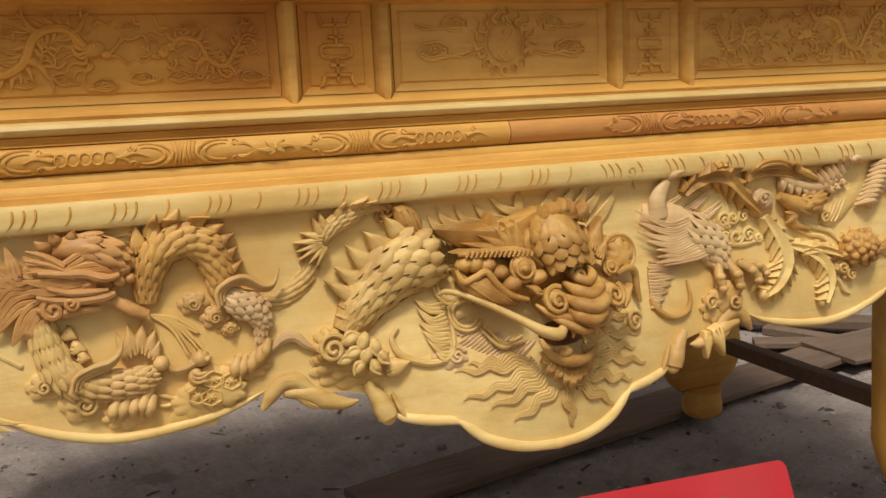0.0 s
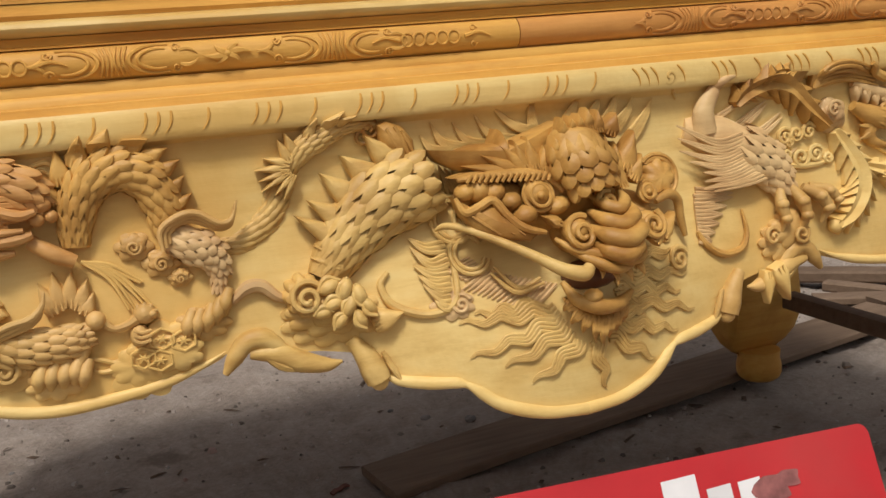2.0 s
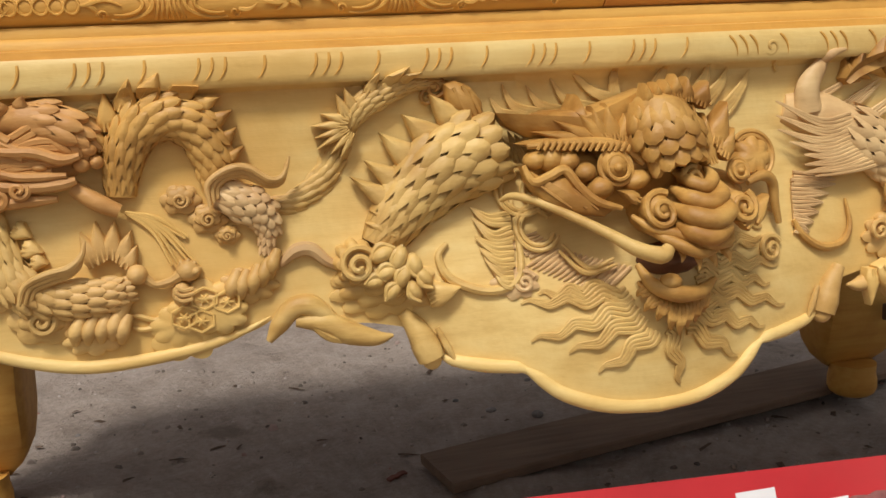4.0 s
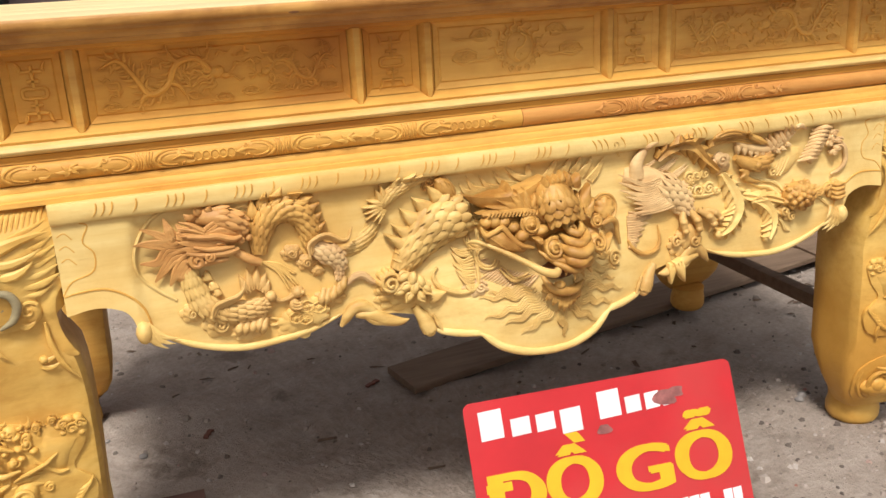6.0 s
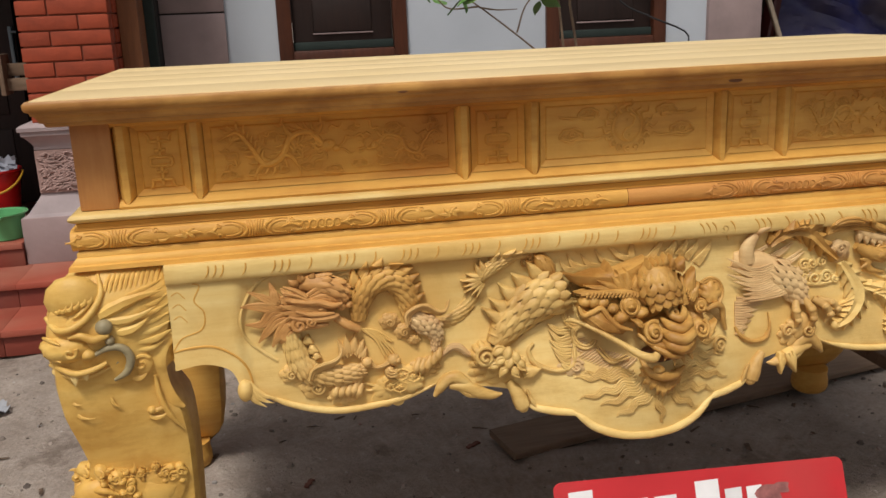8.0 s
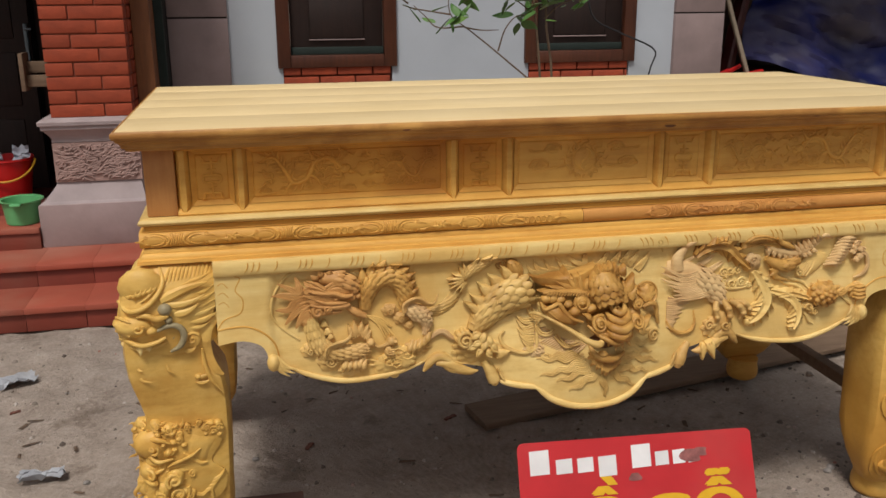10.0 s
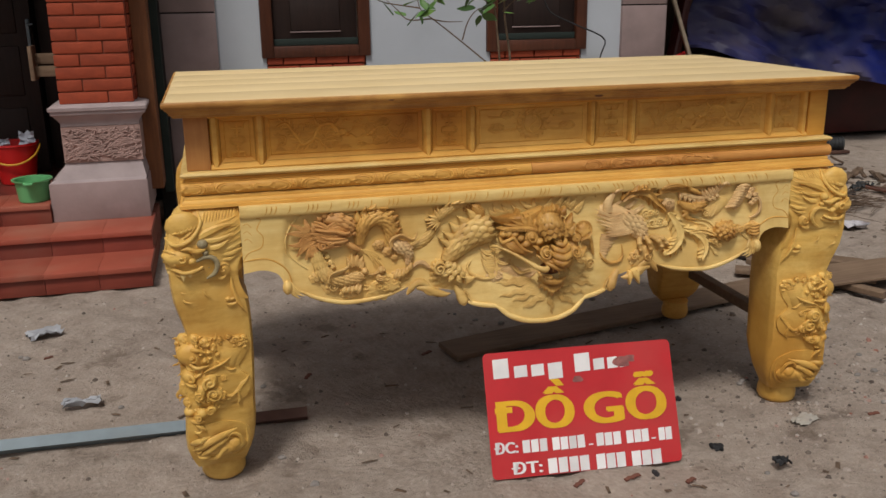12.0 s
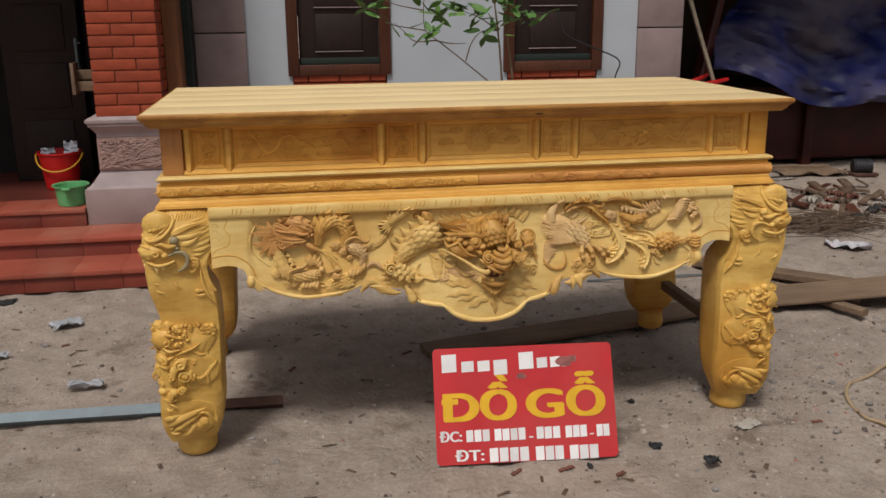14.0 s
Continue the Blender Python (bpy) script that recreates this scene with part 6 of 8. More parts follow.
    g.sheet([(0.6680, 0.8780), (0.6990, 0.8870), (0.7330, 0.8810), (0.7270, 0.8540), (0.6960, 0.8250), (0.6610, 0.8120), (0.6380, 0.8200), (0.6520, 0.8520)], 0.007, 0.003)
    for q in range(4):
        g.tube([((0.6410, 0.8220)[0] + 0.010 * q, (0.6410, 0.8220)[1] - 0.001 * q), ((0.6560, 0.8370)[0] + 0.010 * q, (0.6560, 0.8370)[1] + 0.001 * q), ((0.6700, 0.8610)[0] + 0.010 * q, (0.6700, 0.8610)[1] + 0.002 * q)], (0.003, 0.004, 0.001), 0.009, 7)
    g.spiral(*(0.6470, 0.8300), 0.012, 1.4, 1, 0.0032, 0.010, 0.4)
    carving("cloud_band", g, LIGHTCARVE, "smooth cloud band with fine folds", "fold")
    # ribbed curl at the far end
    g = Geo(apron_y)
    spine = [(0.7940, 0.9160), (0.7840, 0.8910), (0.7710, 0.8670), (0.7570, 0.8430)]
    g.tube(spine, (0.014, 0.022, 0.020, 0.014), 0.004, 12, 0.8)
    path = spline([Vector((*p, 0)) for p in spine], 9)
    for i, p in enumerate(path):
        g.tube([(p.x - 0.030, p.y + 0.004), (p.x - 0.006, p.y + 0.012), (p.x + 0.026, p.y + 0.006)], (0.003, 0.0072, 0.003), (0.006, 0.024, 0.010), 8)
    for p in ((0.8250, 0.9080), (0.8370, 0.8900), (0.8380, 0.8710), (0.8290, 0.8590), (0.8150, 0.8830), (0.8200, 0.8970)):
        g.ball(*p, 0.010, 0.012, 0.009, 0.011)
        g.spiral(*p, 0.009, 1.2, 1, 0.0026, 0.018, 0.4, 0.003)
    g.tube([(0.8390, 0.8930), (0.8570, 0.8680), (0.8610, 0.8370), (0.8460, 0.8110), (0.8270, 0.8030)], (0.004, 0.006, 0.006, 0.005, 0.002), 0.008, 8)
    carving("ribbed_curl", g, ROSY, "ribbed curl", "rib")
    # small lion head with a curly mane
    g = Geo(apron_y)
    c = (0.7240, 0.7650)
    g.ball(*c, 0.010, 0.046, 0.036, 0.032, 0.2)
    for i in range(26):
        a, q = 2.4 * i, math.sqrt((i + 0.5) / 26)
        g.ball(c[0] + 0.044 * q * math.cos(a), c[1] + 0.034 * q * math.sin(a), 0.042 - 0.026 * q * q, 0.0095, 0.0080, 0.0085, a)
    for e in ((0.6780, 0.7800), (0.6820, 0.7520), (0.7020, 0.7340), (0.7380, 0.7220), (0.7780, 0.7350), (0.7950, 0.7550), (0.7870, 0.7810), (0.7500, 0.8010), (0.7120, 0.8050), (0.6880, 0.7960)):
        strands(g, c, (e,), 0.005, 0.006, 0.003, 0.006, 2, 0.007, rng)
    for e in ((0.8110, 0.7680), (0.8310, 0.7800), (0.8450, 0.7850)):
        strands(g, (0.7710, 0.7600), (e,), 0.005, 0.010, 0.004, 0.004, 2, 0.006, rng)
    carving("small_lion_head", g, CARVED, "small brown head with a curly mane", "curl")
    g = Geo(apron_y)
    x, z = (0.8400, 0.7630)
    g.lobed(x, z, 0.026, 6, 0.010, 0.004, 0.0, 1.1)
    for q in range(4):
        g.tube([(x - 0.016, z + 0.018 - 0.011 * q), (x, z + 0.013 - 0.011 * q), (x + 0.016, z + 0.019 - 0.011 * q)], (0.003, 0.0055, 0.003), 0.014, 8)
    carving("curl_knot", g, CARVED, "ribbed knot of hair", "rib")
    for (u, v), w in (((0.7020, 0.7140), 1), ((0.6820, 0.7300), -1)):
        g = Geo(apron_y)
        g.lobed(u, v, 0.020, 6, 0.007, 0.003, 0.0, 0.8)
        g.spiral(u, v, 0.012, 1.6, w, 0.0034, 0.010, 0.4)
        carving("cloud_scroll", g, LIGHTCARVE, "curled cloud", "curl")
    g = Geo(apron_y)
    for p in (((0.5810, 0.8160), (0.6100, 0.8000), (0.6450, 0.7910), (0.6750, 0.7640), (0.6880, 0.7410)), ((0.5900, 0.8240), (0.6260, 0.8120), (0.6620, 0.8010), (0.6880, 0.7760)), ((0.6630, 0.7150), (0.6800, 0.6990), (0.6880, 0.6820), (0.7050, 0.6740)), ((0.7880, 0.7530), (0.8050, 0.7400), (0.8230, 0.7220))):
        g.tube(list(p), (0.003, 0.0048, 0.0048, 0.002), 0.002, 7)
    carving("scroll_line", g, PALE, "thin raised scroll lines", "line")
    # row of three small clouds in the open ground
    g = Geo(apron_y)
    for (u, v), w, r in (((0.4120, 0.8180), 1, 0.014), ((0.4390, 0.8110), -1, 0.017), ((0.4680, 0.8130), 1, 0.014), ((0.4900, 0.8060), -1, 0.009)):
        g.spiral(u, v, r, 1.6, w, 0.0038, 0.003, 0.5, 0.004)
    g.tube([(0.3940, 0.8230), (0.4030, 0.8060), (0.4370, 0.7970), (0.4710, 0.7970), (0.4990, 0.8020)], (0.003, 0.005, 0.005, 0.002), 0.002, 7)
    carving("small_cloud_row", g, PALE, "row of small curled clouds", "curl")
    # finger leaves at the corner of the lower edge
    g = Geo(apron_y)
    for a, b in (((0.8290, 0.7210), (0.8010, 0.6870)), ((0.8320, 0.7180), (0.8160, 0.6730)), ((0.8340, 0.7160), (0.8290, 0.6670)), ((0.8380, 0.7160), (0.8370, 0.6700)), ((0.8410, 0.7190), (0.8460, 0.6790))):
        g.fin(a, b, 0.008, 0.008, 0.006, 0.08)
    carving("finger_leaf", g, LIGHTCARVE, "fan of small finger leaves", "finger")


build_right_relief()


# ---- legs ----
LEG = ((0.060, 1.160, 1.045), (0.072, 1.190, 1.022), (0.105, 1.203, 1.008), (0.15, 1.214, 0.992), (0.20, 1.215, 0.984), (0.25, 1.211, 0.980), (0.30, 1.205, 0.980), (0.42, 1.195, 0.974), (0.50, 1.194, 0.972),
       (0.57, 1.184, 0.972), (0.62, 1.195, 0.974), (0.66, 1.205, 0.979), (0.685, 1.210, 0.990), (0.71, 1.212, 1.004), (0.735, 1.214, 1.010), (0.755, 1.215, 1.005), (0.772, 1.215, 0.986), (0.85, 1.217, 0.984),
       (0.90, 1.212, 0.983), (0.94, 1.190, 0.981), (0.96, 1.165, 0.979), (0.972, 1.145, 0.978))
LEGY = 1.135


def leg_xy(z, sx, sy):
    o = float(np.interp(z, [q[0] for q in LEG], [q[1] for q in LEG]))
    i = float(np.interp(z, [q[0] for q in LEG], [q[2] for q in LEG]))
    return o, i


def leg_front(x, z):
    """The depth of a front leg's face, rounded towards its outer corner."""
    o, i = leg_xy(z, 1, 1)
    s = (abs(x) - i) / max(0.02, o - i)
    return leg_face(o, s, z) + 0.05 * smoothstep(0.78, 1.08, s) + 0.004 * smoothstep(0.12, 0.0, s)


def leg_face(o, s, z):
    """Flush with the apron on the inner side, bulging towards the outer corner, and drawn back at the foot."""
    return -(o - LEGY) * (0.45 + 0.55 * min(1.0, max(0.0, s))) + 0.045 * smoothstep(0.40, 0.05, z)


def build_leg(sx, front):
    g = Geo()
    rings = []
    for z, o, i in LEG:
        c, hw = (o + i) / 2, (o - i) / 2
        if not front:
            hw *= 0.72 + 0.28 * smoothstep(0.05, 0.12, z)
        ring = []
        for j in range(40):
            a = 2 * math.pi * j / 40
            ca, sa = math.cos(a), math.sin(a)
            k = 1 / (abs(ca) ** 9 + abs(sa) ** 9) ** (1 / 9)
            x = c + hw * ca * k
            y = -(c - LEGY) + hw * sa * k + 0.045 * smoothstep(0.40, 0.05, z)
            if sa < 0:
                y = y * (1 + 0) + (leg_face(o, (x - i) / (o - i), z) - (-(o - LEGY) + 0.045 * smoothstep(0.40, 0.05, z))) * min(1.0, -sa * k)
            if sa > 0:
                y -= 0.075 * smoothstep(0.30, 0.08, z) * min(1.0, sa * k)
            if not front:
                y = 1.03 - y
            ring.append(Vector((sx * x, y, z if front else max(z, 0.40 + (z - 0.40) * 0.875))))
        rings.append(ring)
    g.rings(rings)
    leg = part("leg", g, GOLD if front else HONEY, altar, "curved golden leg carved with dragon masks" if front else "curved golden rear leg")
    g = Geo()
    yy = -(1.103 - LEGY) + 0.055
    yy = yy if front else 1.03 - yy
    up = 0.0 if front else 0.043
    w = 1.0 if front else 0.85
    g.lathe(sx * 1.103, yy, tuple((w * q, p) for q, p in ((0.056, up - 0.008), (0.068, up), (0.075, up + 0.014), (0.075, up + 0.036), (0.070, up + 0.056), (0.072, up + 0.080))))
    part("foot_pad", g, GOLD if front else HONEY, leg)
    return leg


def put(g, sx, p):
    return (sx * -p[0], p[1] - 0.040 * smoothstep(0.42, 0.16, p[1]))


def carve_leg(leg, sx):
    rng = random.Random(31)
    P = lambda p: put(None, sx, p)
    f = leg_front
    # dragon face: dome, brow, snout and lips
    g = Geo(f)
    g.ball(*P((-1.157, 0.9239)), -0.008, 0.056, 0.050, 0.027)
    g.tube([P((-1.213, 0.8934)), P((-1.19, 0.8754)), P((-1.155, 0.8799)), P((-1.127, 0.8987)), P((-1.105, 0.9334)), P((-1.112, 0.9662))], (0.004, 0.0065, 0.007, 0.007, 0.006, 0.003), (0.014, 0.020, 0.020, 0.016, 0.012, 0.006), 9)
    g.tube([P((-1.152, 0.9602)), P((-1.129, 0.9503)), P((-1.123, 0.9243)), P((-1.145, 0.9016)), P((-1.158, 0.8956))], (0.002, 0.0045, 0.005, 0.004, 0.002), (0.015, 0.013, 0.012, 0.012, 0.013), 8)
    for i in range(6):
        g.fin(P(on_leg_sheet(196 + 17 * i, 150 - 6 * i)), P(on_leg_sheet(214 + 16 * i, 128 + 1 * i)), 0.0055, 0.012, 0.006, 0.3 * sx)
        g.fin(P(on_leg_sheet(200 + 16 * i, 188 - 4 * i)), P(on_leg_sheet(222 + 14 * i, 170 - 4 * i)), 0.0050, 0.014, 0.006, 0.3 * sx)
    g.tube([P((-1.18, 0.9551)), P((-1.194, 0.9305)), P((-1.192, 0.9048))], (0.002, 0.004, 0.002), (0.012, 0.014, 0.014), 8)
    g.ball(*P((-1.178, 0.8329)), -0.004, 0.048, 0.030, 0.030)
    g.ball(*P((-1.209, 0.8387)), 0.010, 0.022, 0.014, 0.026)
    g.ball(*P((-1.139, 0.8195)), 0.010, 0.015, 0.013, 0.017)
    g.spiral(*P((-1.168, 0.8322)), 0.013, 1.1, sx, 0.0042, 0.024, 0.5, 0.002)
    for y in (250, 262, 280, 292):
        g.tube([P(on_leg_sheet(175,y)), P(on_leg_sheet(200,y - 2)), P(on_leg_sheet(222,y + 3))], (0.003, 0.0055, 0.002), (0.022, 0.030, 0.026), 8)
    g.tube([P((-1.218, 0.7958)), P((-1.195, 0.7957)), P((-1.16, 0.7859)), P((-1.128, 0.7904)), P((-1.107, 0.7993))], (0.004, 0.006, 0.0065, 0.006, 0.004), (0.012, 0.018, 0.018, 0.018, 0.018), 9)
    g.tube([P((-1.216, 0.7825)), P((-1.193, 0.7797)), P((-1.16, 0.7735)), P((-1.127, 0.7779)), P((-1.104, 0.7867))], (0.003, 0.005, 0.005, 0.005, 0.003), 0.010, 8)
    g.tube([P((-1.097, 0.8567)), P((-1.122, 0.8515)), P((-1.147, 0.862)), P((-1.169, 0.8601))], (0.006, 0.009, 0.007, 0.003), (0.020, 0.024, 0.020, 0.016), 9)
    carving_on("leg_dragon_face", g, GOLD, leg, "dragon_face_piece")
    g = Geo(f)
    for x, y in ((245, 326), (197, 326), (272, 328)):
        a = P(on_leg_sheet(x,y))
        g.fin(a, (a[0] + 0.003, a[1] - (0.026 if x == 245 else 0.014)), 0.0075, 0.012, 0.004, 0.1)
    carving_on("fang", g, PALE, leg, "fang")
    g = Geo(f)
    g.ball(*P((-1.104, 0.8711)), 0.016, 0.017, 0.016, 0.016)
    g.ball(*P((-1.097, 0.8427)), 0.014, 0.010, 0.010, 0.012)
    g.tube([P((-1.127, 0.8185)), P((-1.1, 0.8288)), P((-1.075, 0.8234)), P((-1.064, 0.7996)), P((-1.075, 0.772)), P((-1.1, 0.7561))], (0.004, 0.0065, 0.008, 0.009, 0.0075, 0.003), (0.016, 0.018, 0.018, 0.017, 0.014, 0.008), 9)
    carving_on("mouth_curl", g, GREYED if sx < 0 else GOLD, leg, "mouth_curl")
    g = Geo(f)
    g.ball(*P((-1.096, 0.7968)), 0.000, 0.020, 0.018, 0.010)
    part("mouth_hollow", g, GREYED if sx < 0 else GOLD, leg, "dark stained mouth hollow" if sx < 0 else "")
    # brow leaf and streaming mane
    g = Geo(f)
    g.fin(P((-1.112, 0.8908)), P((-0.9905, 0.9261)), 0.013, 0.008, 0.010, -0.06 * sx)
    g.fin(P((-1.099, 0.8795)), P((-1.006, 0.8993)), 0.009, 0.010, 0.008, 0.10 * sx)
    g.fin(P((-1.086, 0.8541)), P((-1.023, 0.8777)), 0.010, 0.008, 0.008, 0.12 * sx)
    for i in range(12):
        g.tube([P(on_leg_sheet(318 + 12 * i, 158 - 2.4 * i)), P(on_leg_sheet(322 + 12 * i, 132 - 2.2 * i)), P(on_leg_sheet(336 + 11.5 * i, 104 - 0.4 * i))], (0.003, 0.0048, 0.0012), (0.004, 0.006, 0.003), 7)
    for x0, y0, x1, y1, w in ((330, 168, 462, 122, 0.006), (345, 176, 464, 140, 0.0055), (400, 185, 465, 160, 0.006), (390, 205, 466, 182, 0.0065), (380, 225, 466, 205, 0.0065), (378, 248, 468, 226, 0.007), (392, 268, 470, 246, 0.0085), (392, 286, 455, 268, 0.006)):
        g.tube([P(on_leg_sheet(x0,y0)), P(on_leg_sheet((x0 + x1) / 2, (y0 + y1) / 2 + 7)), P(on_leg_sheet(x1,y1))], (w * 0.5, w, w * 0.15), 0.006, 8, 0.8)
    g.ball(*P((-1.047, 0.7786)), -0.002, 0.022, 0.028, 0.012)
    g.spiral(*P((-1.048, 0.7823)), 0.018, 1.2, -sx, 0.004, 0.008, 0.5, 0.003)
    g.fin(P((-1.067, 0.7534)), P((-1.039, 0.76)), 0.008, 0.004, 0.006, 0.2 * sx)
    for x0, y0, x1, y1, w in ((220, 398, 292, 440, 0.006), (228, 392, 262, 404, 0.005), (232, 420, 262, 436, 0.005), (326, 396, 354, 420, 0.004), (408, 436, 452, 418, 0.006), (412, 452, 456, 440, 0.006)):
        g.fin(P(on_leg_sheet(x0,y0)), P(on_leg_sheet(x1,y1)), w, 0.001, 0.005, 0.2 * sx)
    for i in range(9):
        g.fin(P(on_leg_sheet(200 + 4.5 * i, 362 + 17 * i)), P(on_leg_sheet(222 + 4.0 * i, 384 + 17 * i)), 0.0055, 0.002, 0.005, -0.2 * sx)
    g.ball(*P((-1.041, 0.6749)), 0.002, 0.009, 0.009, 0.008)
    carving_on("leg_mane", g, GOLD, leg, "lock")
    # the arch bracket and its leaf
    g = Geo(f)
    g.tube([P((-0.9824, 0.8272)), P((-1.007, 0.8112)), P((-1.019, 0.7853)), P((-1.021, 0.7514)), P((-1.014, 0.7146)), P((-0.9966, 0.681)), P((-0.9791, 0.6675))], (0.010, 0.016, 0.018, 0.018, 0.016, 0.012, 0.003), -0.001, 10, 0.18)
    g.tube([P((-1.026, 0.75)), P((-1.023, 0.7062)), P((-1.008, 0.6591)), P((-0.9827, 0.6177))], (0.003, 0.006, 0.006, 0.001), 0.004, 8)
    carving_on("bracket_scroll", g, GOLD, leg, "bracket_scroll")
    # raised grounds on which the smaller carving sits
    for rim, name in (([(-1.218, 0.5389), (-1.183, 0.5631), (-1.124, 0.5551), (-1.067, 0.536), (-1.022, 0.5464), (-0.9893, 0.5278), (-0.9997, 0.4792), (-1.027, 0.434), (-0.9904, 0.3925), (-1.003, 0.3427), (-1.049, 0.3268), (-1.101, 0.3274), (-1.169, 0.3322), (-1.214, 0.3574), (-1.21, 0.4456), (-1.216, 0.4936)], "lion_ground"),
                      ([(-1.212, 0.2207), (-1.183, 0.2668), (-1.131, 0.2738), (-1.062, 0.2686), (-1.008, 0.238), (-1.003, 0.1811), (-1.028, 0.1383), (-1.091, 0.13), (-1.16, 0.1443), (-1.2, 0.1737)], "leaf_ground"),
                      ([(-1.211, 0.8975), (-1.188, 0.9472), (-1.142, 0.9782), (-1.063, 0.9735), (-0.9818, 0.9653), (-0.9852, 0.8996), (-0.9907, 0.8473), (-1.028, 0.8146), (-1.049, 0.7537), (-1.107, 0.7477), (-1.17, 0.7681), (-1.215, 0.778), (-1.223, 0.8293)], "face_ground")):
        g = Geo(f)
        fine = spline([Vector((*P(p), 0)) for p in rim + rim[:1]], 48)
        g.sheet([(p.x, p.y) for p in fine[:-1]], 0.007, 0.006)
        part(name, g, GOLD, leg)
    # lion mask across the middle
    g = Geo(f)
    g.ball(*P((-1.167, 0.4976)), -0.006, 0.052, 0.042, 0.030)
    g.ball(*P((-1.167, 0.4901)), 0.018, 0.012, 0.010, 0.012)
    g.spiral(*P((-1.167, 0.492)), 0.016, 1.2, sx, 0.004, 0.024, 0.8, 0.004)
    g.tube([P((-1.204, 0.5355)), P((-1.184, 0.5165)), P((-1.152, 0.5196)), P((-1.124, 0.5062))], (0.004, 0.008, 0.008, 0.003), 0.018, 9)
    g.tube([P((-1.217, 0.4654)), P((-1.188, 0.4735)), P((-1.157, 0.4586)), P((-1.119, 0.4619))], (0.003, 0.007, 0.007, 0.003), 0.018, 9)
    g.tube([P((-1.208, 0.453)), P((-1.179, 0.4477)), P((-1.15, 0.4501))], (0.003, 0.006, 0.003), 0.014, 8)
    for x, y in ((226, 606), (240, 584), (262, 576), (292, 582), (318, 590), (342, 600), (362, 616), (376, 634), (350, 646), (330, 655), (316, 630), (345, 625), (268, 598), (300, 604)):
        r = rng.uniform(0.008, 0.012)
        g.ball(*P(on_leg_sheet(x,y)), 0.010, r, r * 0.8, 0.013, rng.uniform(0, 3))
    for x, y in ((225, 606), (258, 578), (360, 618), (336, 652)):
        g.spiral(*P(on_leg_sheet(x,y)), 0.010, 1.3, sx, 0.003, 0.016, 0.6, 0.004)
    g.sheet([P((-1.079, 0.5051)), P((-1.067, 0.5189)), P((-1.031, 0.5094)), P((-1.01, 0.4976)), P((-1.028, 0.465)), P((-1.041, 0.4336)), P((-1.059, 0.4396)), P((-1.077, 0.4551)), P((-1.087, 0.4792))], 0.010, 0.004)
    g.tube([P((-1.093, 0.4704)), P((-1.074, 0.4528)), P((-1.054, 0.4351)), P((-1.036, 0.435))], (0.003, 0.005, 0.005, 0.002), 0.012, 8)
    for x, z, r in ((-1.190, 0.545, 0.022), (-1.155, 0.552, 0.018), (-1.125, 0.540, 0.017), (-1.100, 0.520, 0.014), (-1.205, 0.510, 0.018), (-1.080, 0.540, 0.011), (-1.050, 0.545, 0.010), (-1.030, 0.530, 0.010),
                    (-1.180, 0.420, 0.032), (-1.120, 0.405, 0.030), (-1.075, 0.410, 0.014), (-1.205, 0.385, 0.018), (-1.155, 0.365, 0.022), (-1.195, 0.340, 0.020), (-1.085, 0.355, 0.018), (-1.165, 0.300, 0.018), (-1.125, 0.315, 0.020)):
        a = rng.uniform(0, 6.28)
        g.ball(*P((x, z)), 0.004, r, 0.82 * r, 0.95 * r, a)
        g.spiral(*P((x, z)), 0.72 * r, 1.5, sx if a > 3 else -sx, 0.20 * r, 0.004 + 0.74 * r, a, 0.22 * r)
        for q in range(4):
            b = a + 0.45 * q
            c, d = P((x + 0.9 * r * math.cos(b), z + 0.75 * r * math.sin(b))), P((x + 1.75 * r * math.cos(b + 0.3), z + 1.45 * r * math.sin(b + 0.3)))
            g.fin(c, d, 0.22 * r, 0.004, 0.006, 0.25 * sx)
    for q in range(5):
        g.tube([P((-1.135 + 0.010 * q, 0.440 + 0.004 * q)), P((-1.110 + 0.009 * q, 0.452 + 0.003 * q)), P((-1.082 + 0.008 * q, 0.446 + 0.008 * q))], (0.002, 0.0048, 0.002), (0.016, 0.022, 0.014), 8)
    carving_on("lion_mask", g, GOLD, leg, "lion_mask_piece")
    g = Geo(f)
    for x, y, r in ((432, 594, 0.011), (452, 582, 0.012), (474, 580, 0.011), (484, 596, 0.010), (440, 610, 0.009), (462, 604, 0.013), (480, 614, 0.008)):
        g.ball(*P(on_leg_sheet(x,y)), 0.003, r, r * 0.8, 0.009)
    for x, y, r in ((460, 600, 0.012), (442, 588, 0.010), (478, 590, 0.009)):
        g.spiral(*P(on_leg_sheet(x,y)), r, 1.3, -sx, 0.0028, 0.010, 0.4, 0.002)
    # swirling mane and curls
    for i in range(8):
        a = 1.6 + 0.24 * i
        g.tube([P(on_leg_sheet(318 - 4 * i, 702 + 3 * i)), P(on_leg_sheet(292 - 6 * i, 722 + 6 * i)), P(on_leg_sheet(268 - 3.6 * i, 770 + 2 * i)), P(on_leg_sheet(262 + 9 * i, 800 - 1.5 * i))], (0.004, 0.0068, 0.006, 0.0015), (0.010, 0.016, 0.014, 0.004), 8)
    g.ball(*P((-1.111, 0.366)), 0.002, 0.030, 0.022, 0.024)
    g.spiral(*P((-1.111, 0.366)), 0.026, 1.6, sx, 0.0055, 0.018, 0.6, 0.010)
    g.ball(*P((-1.149, 0.3786)), 0.004, 0.018, 0.024, 0.020)
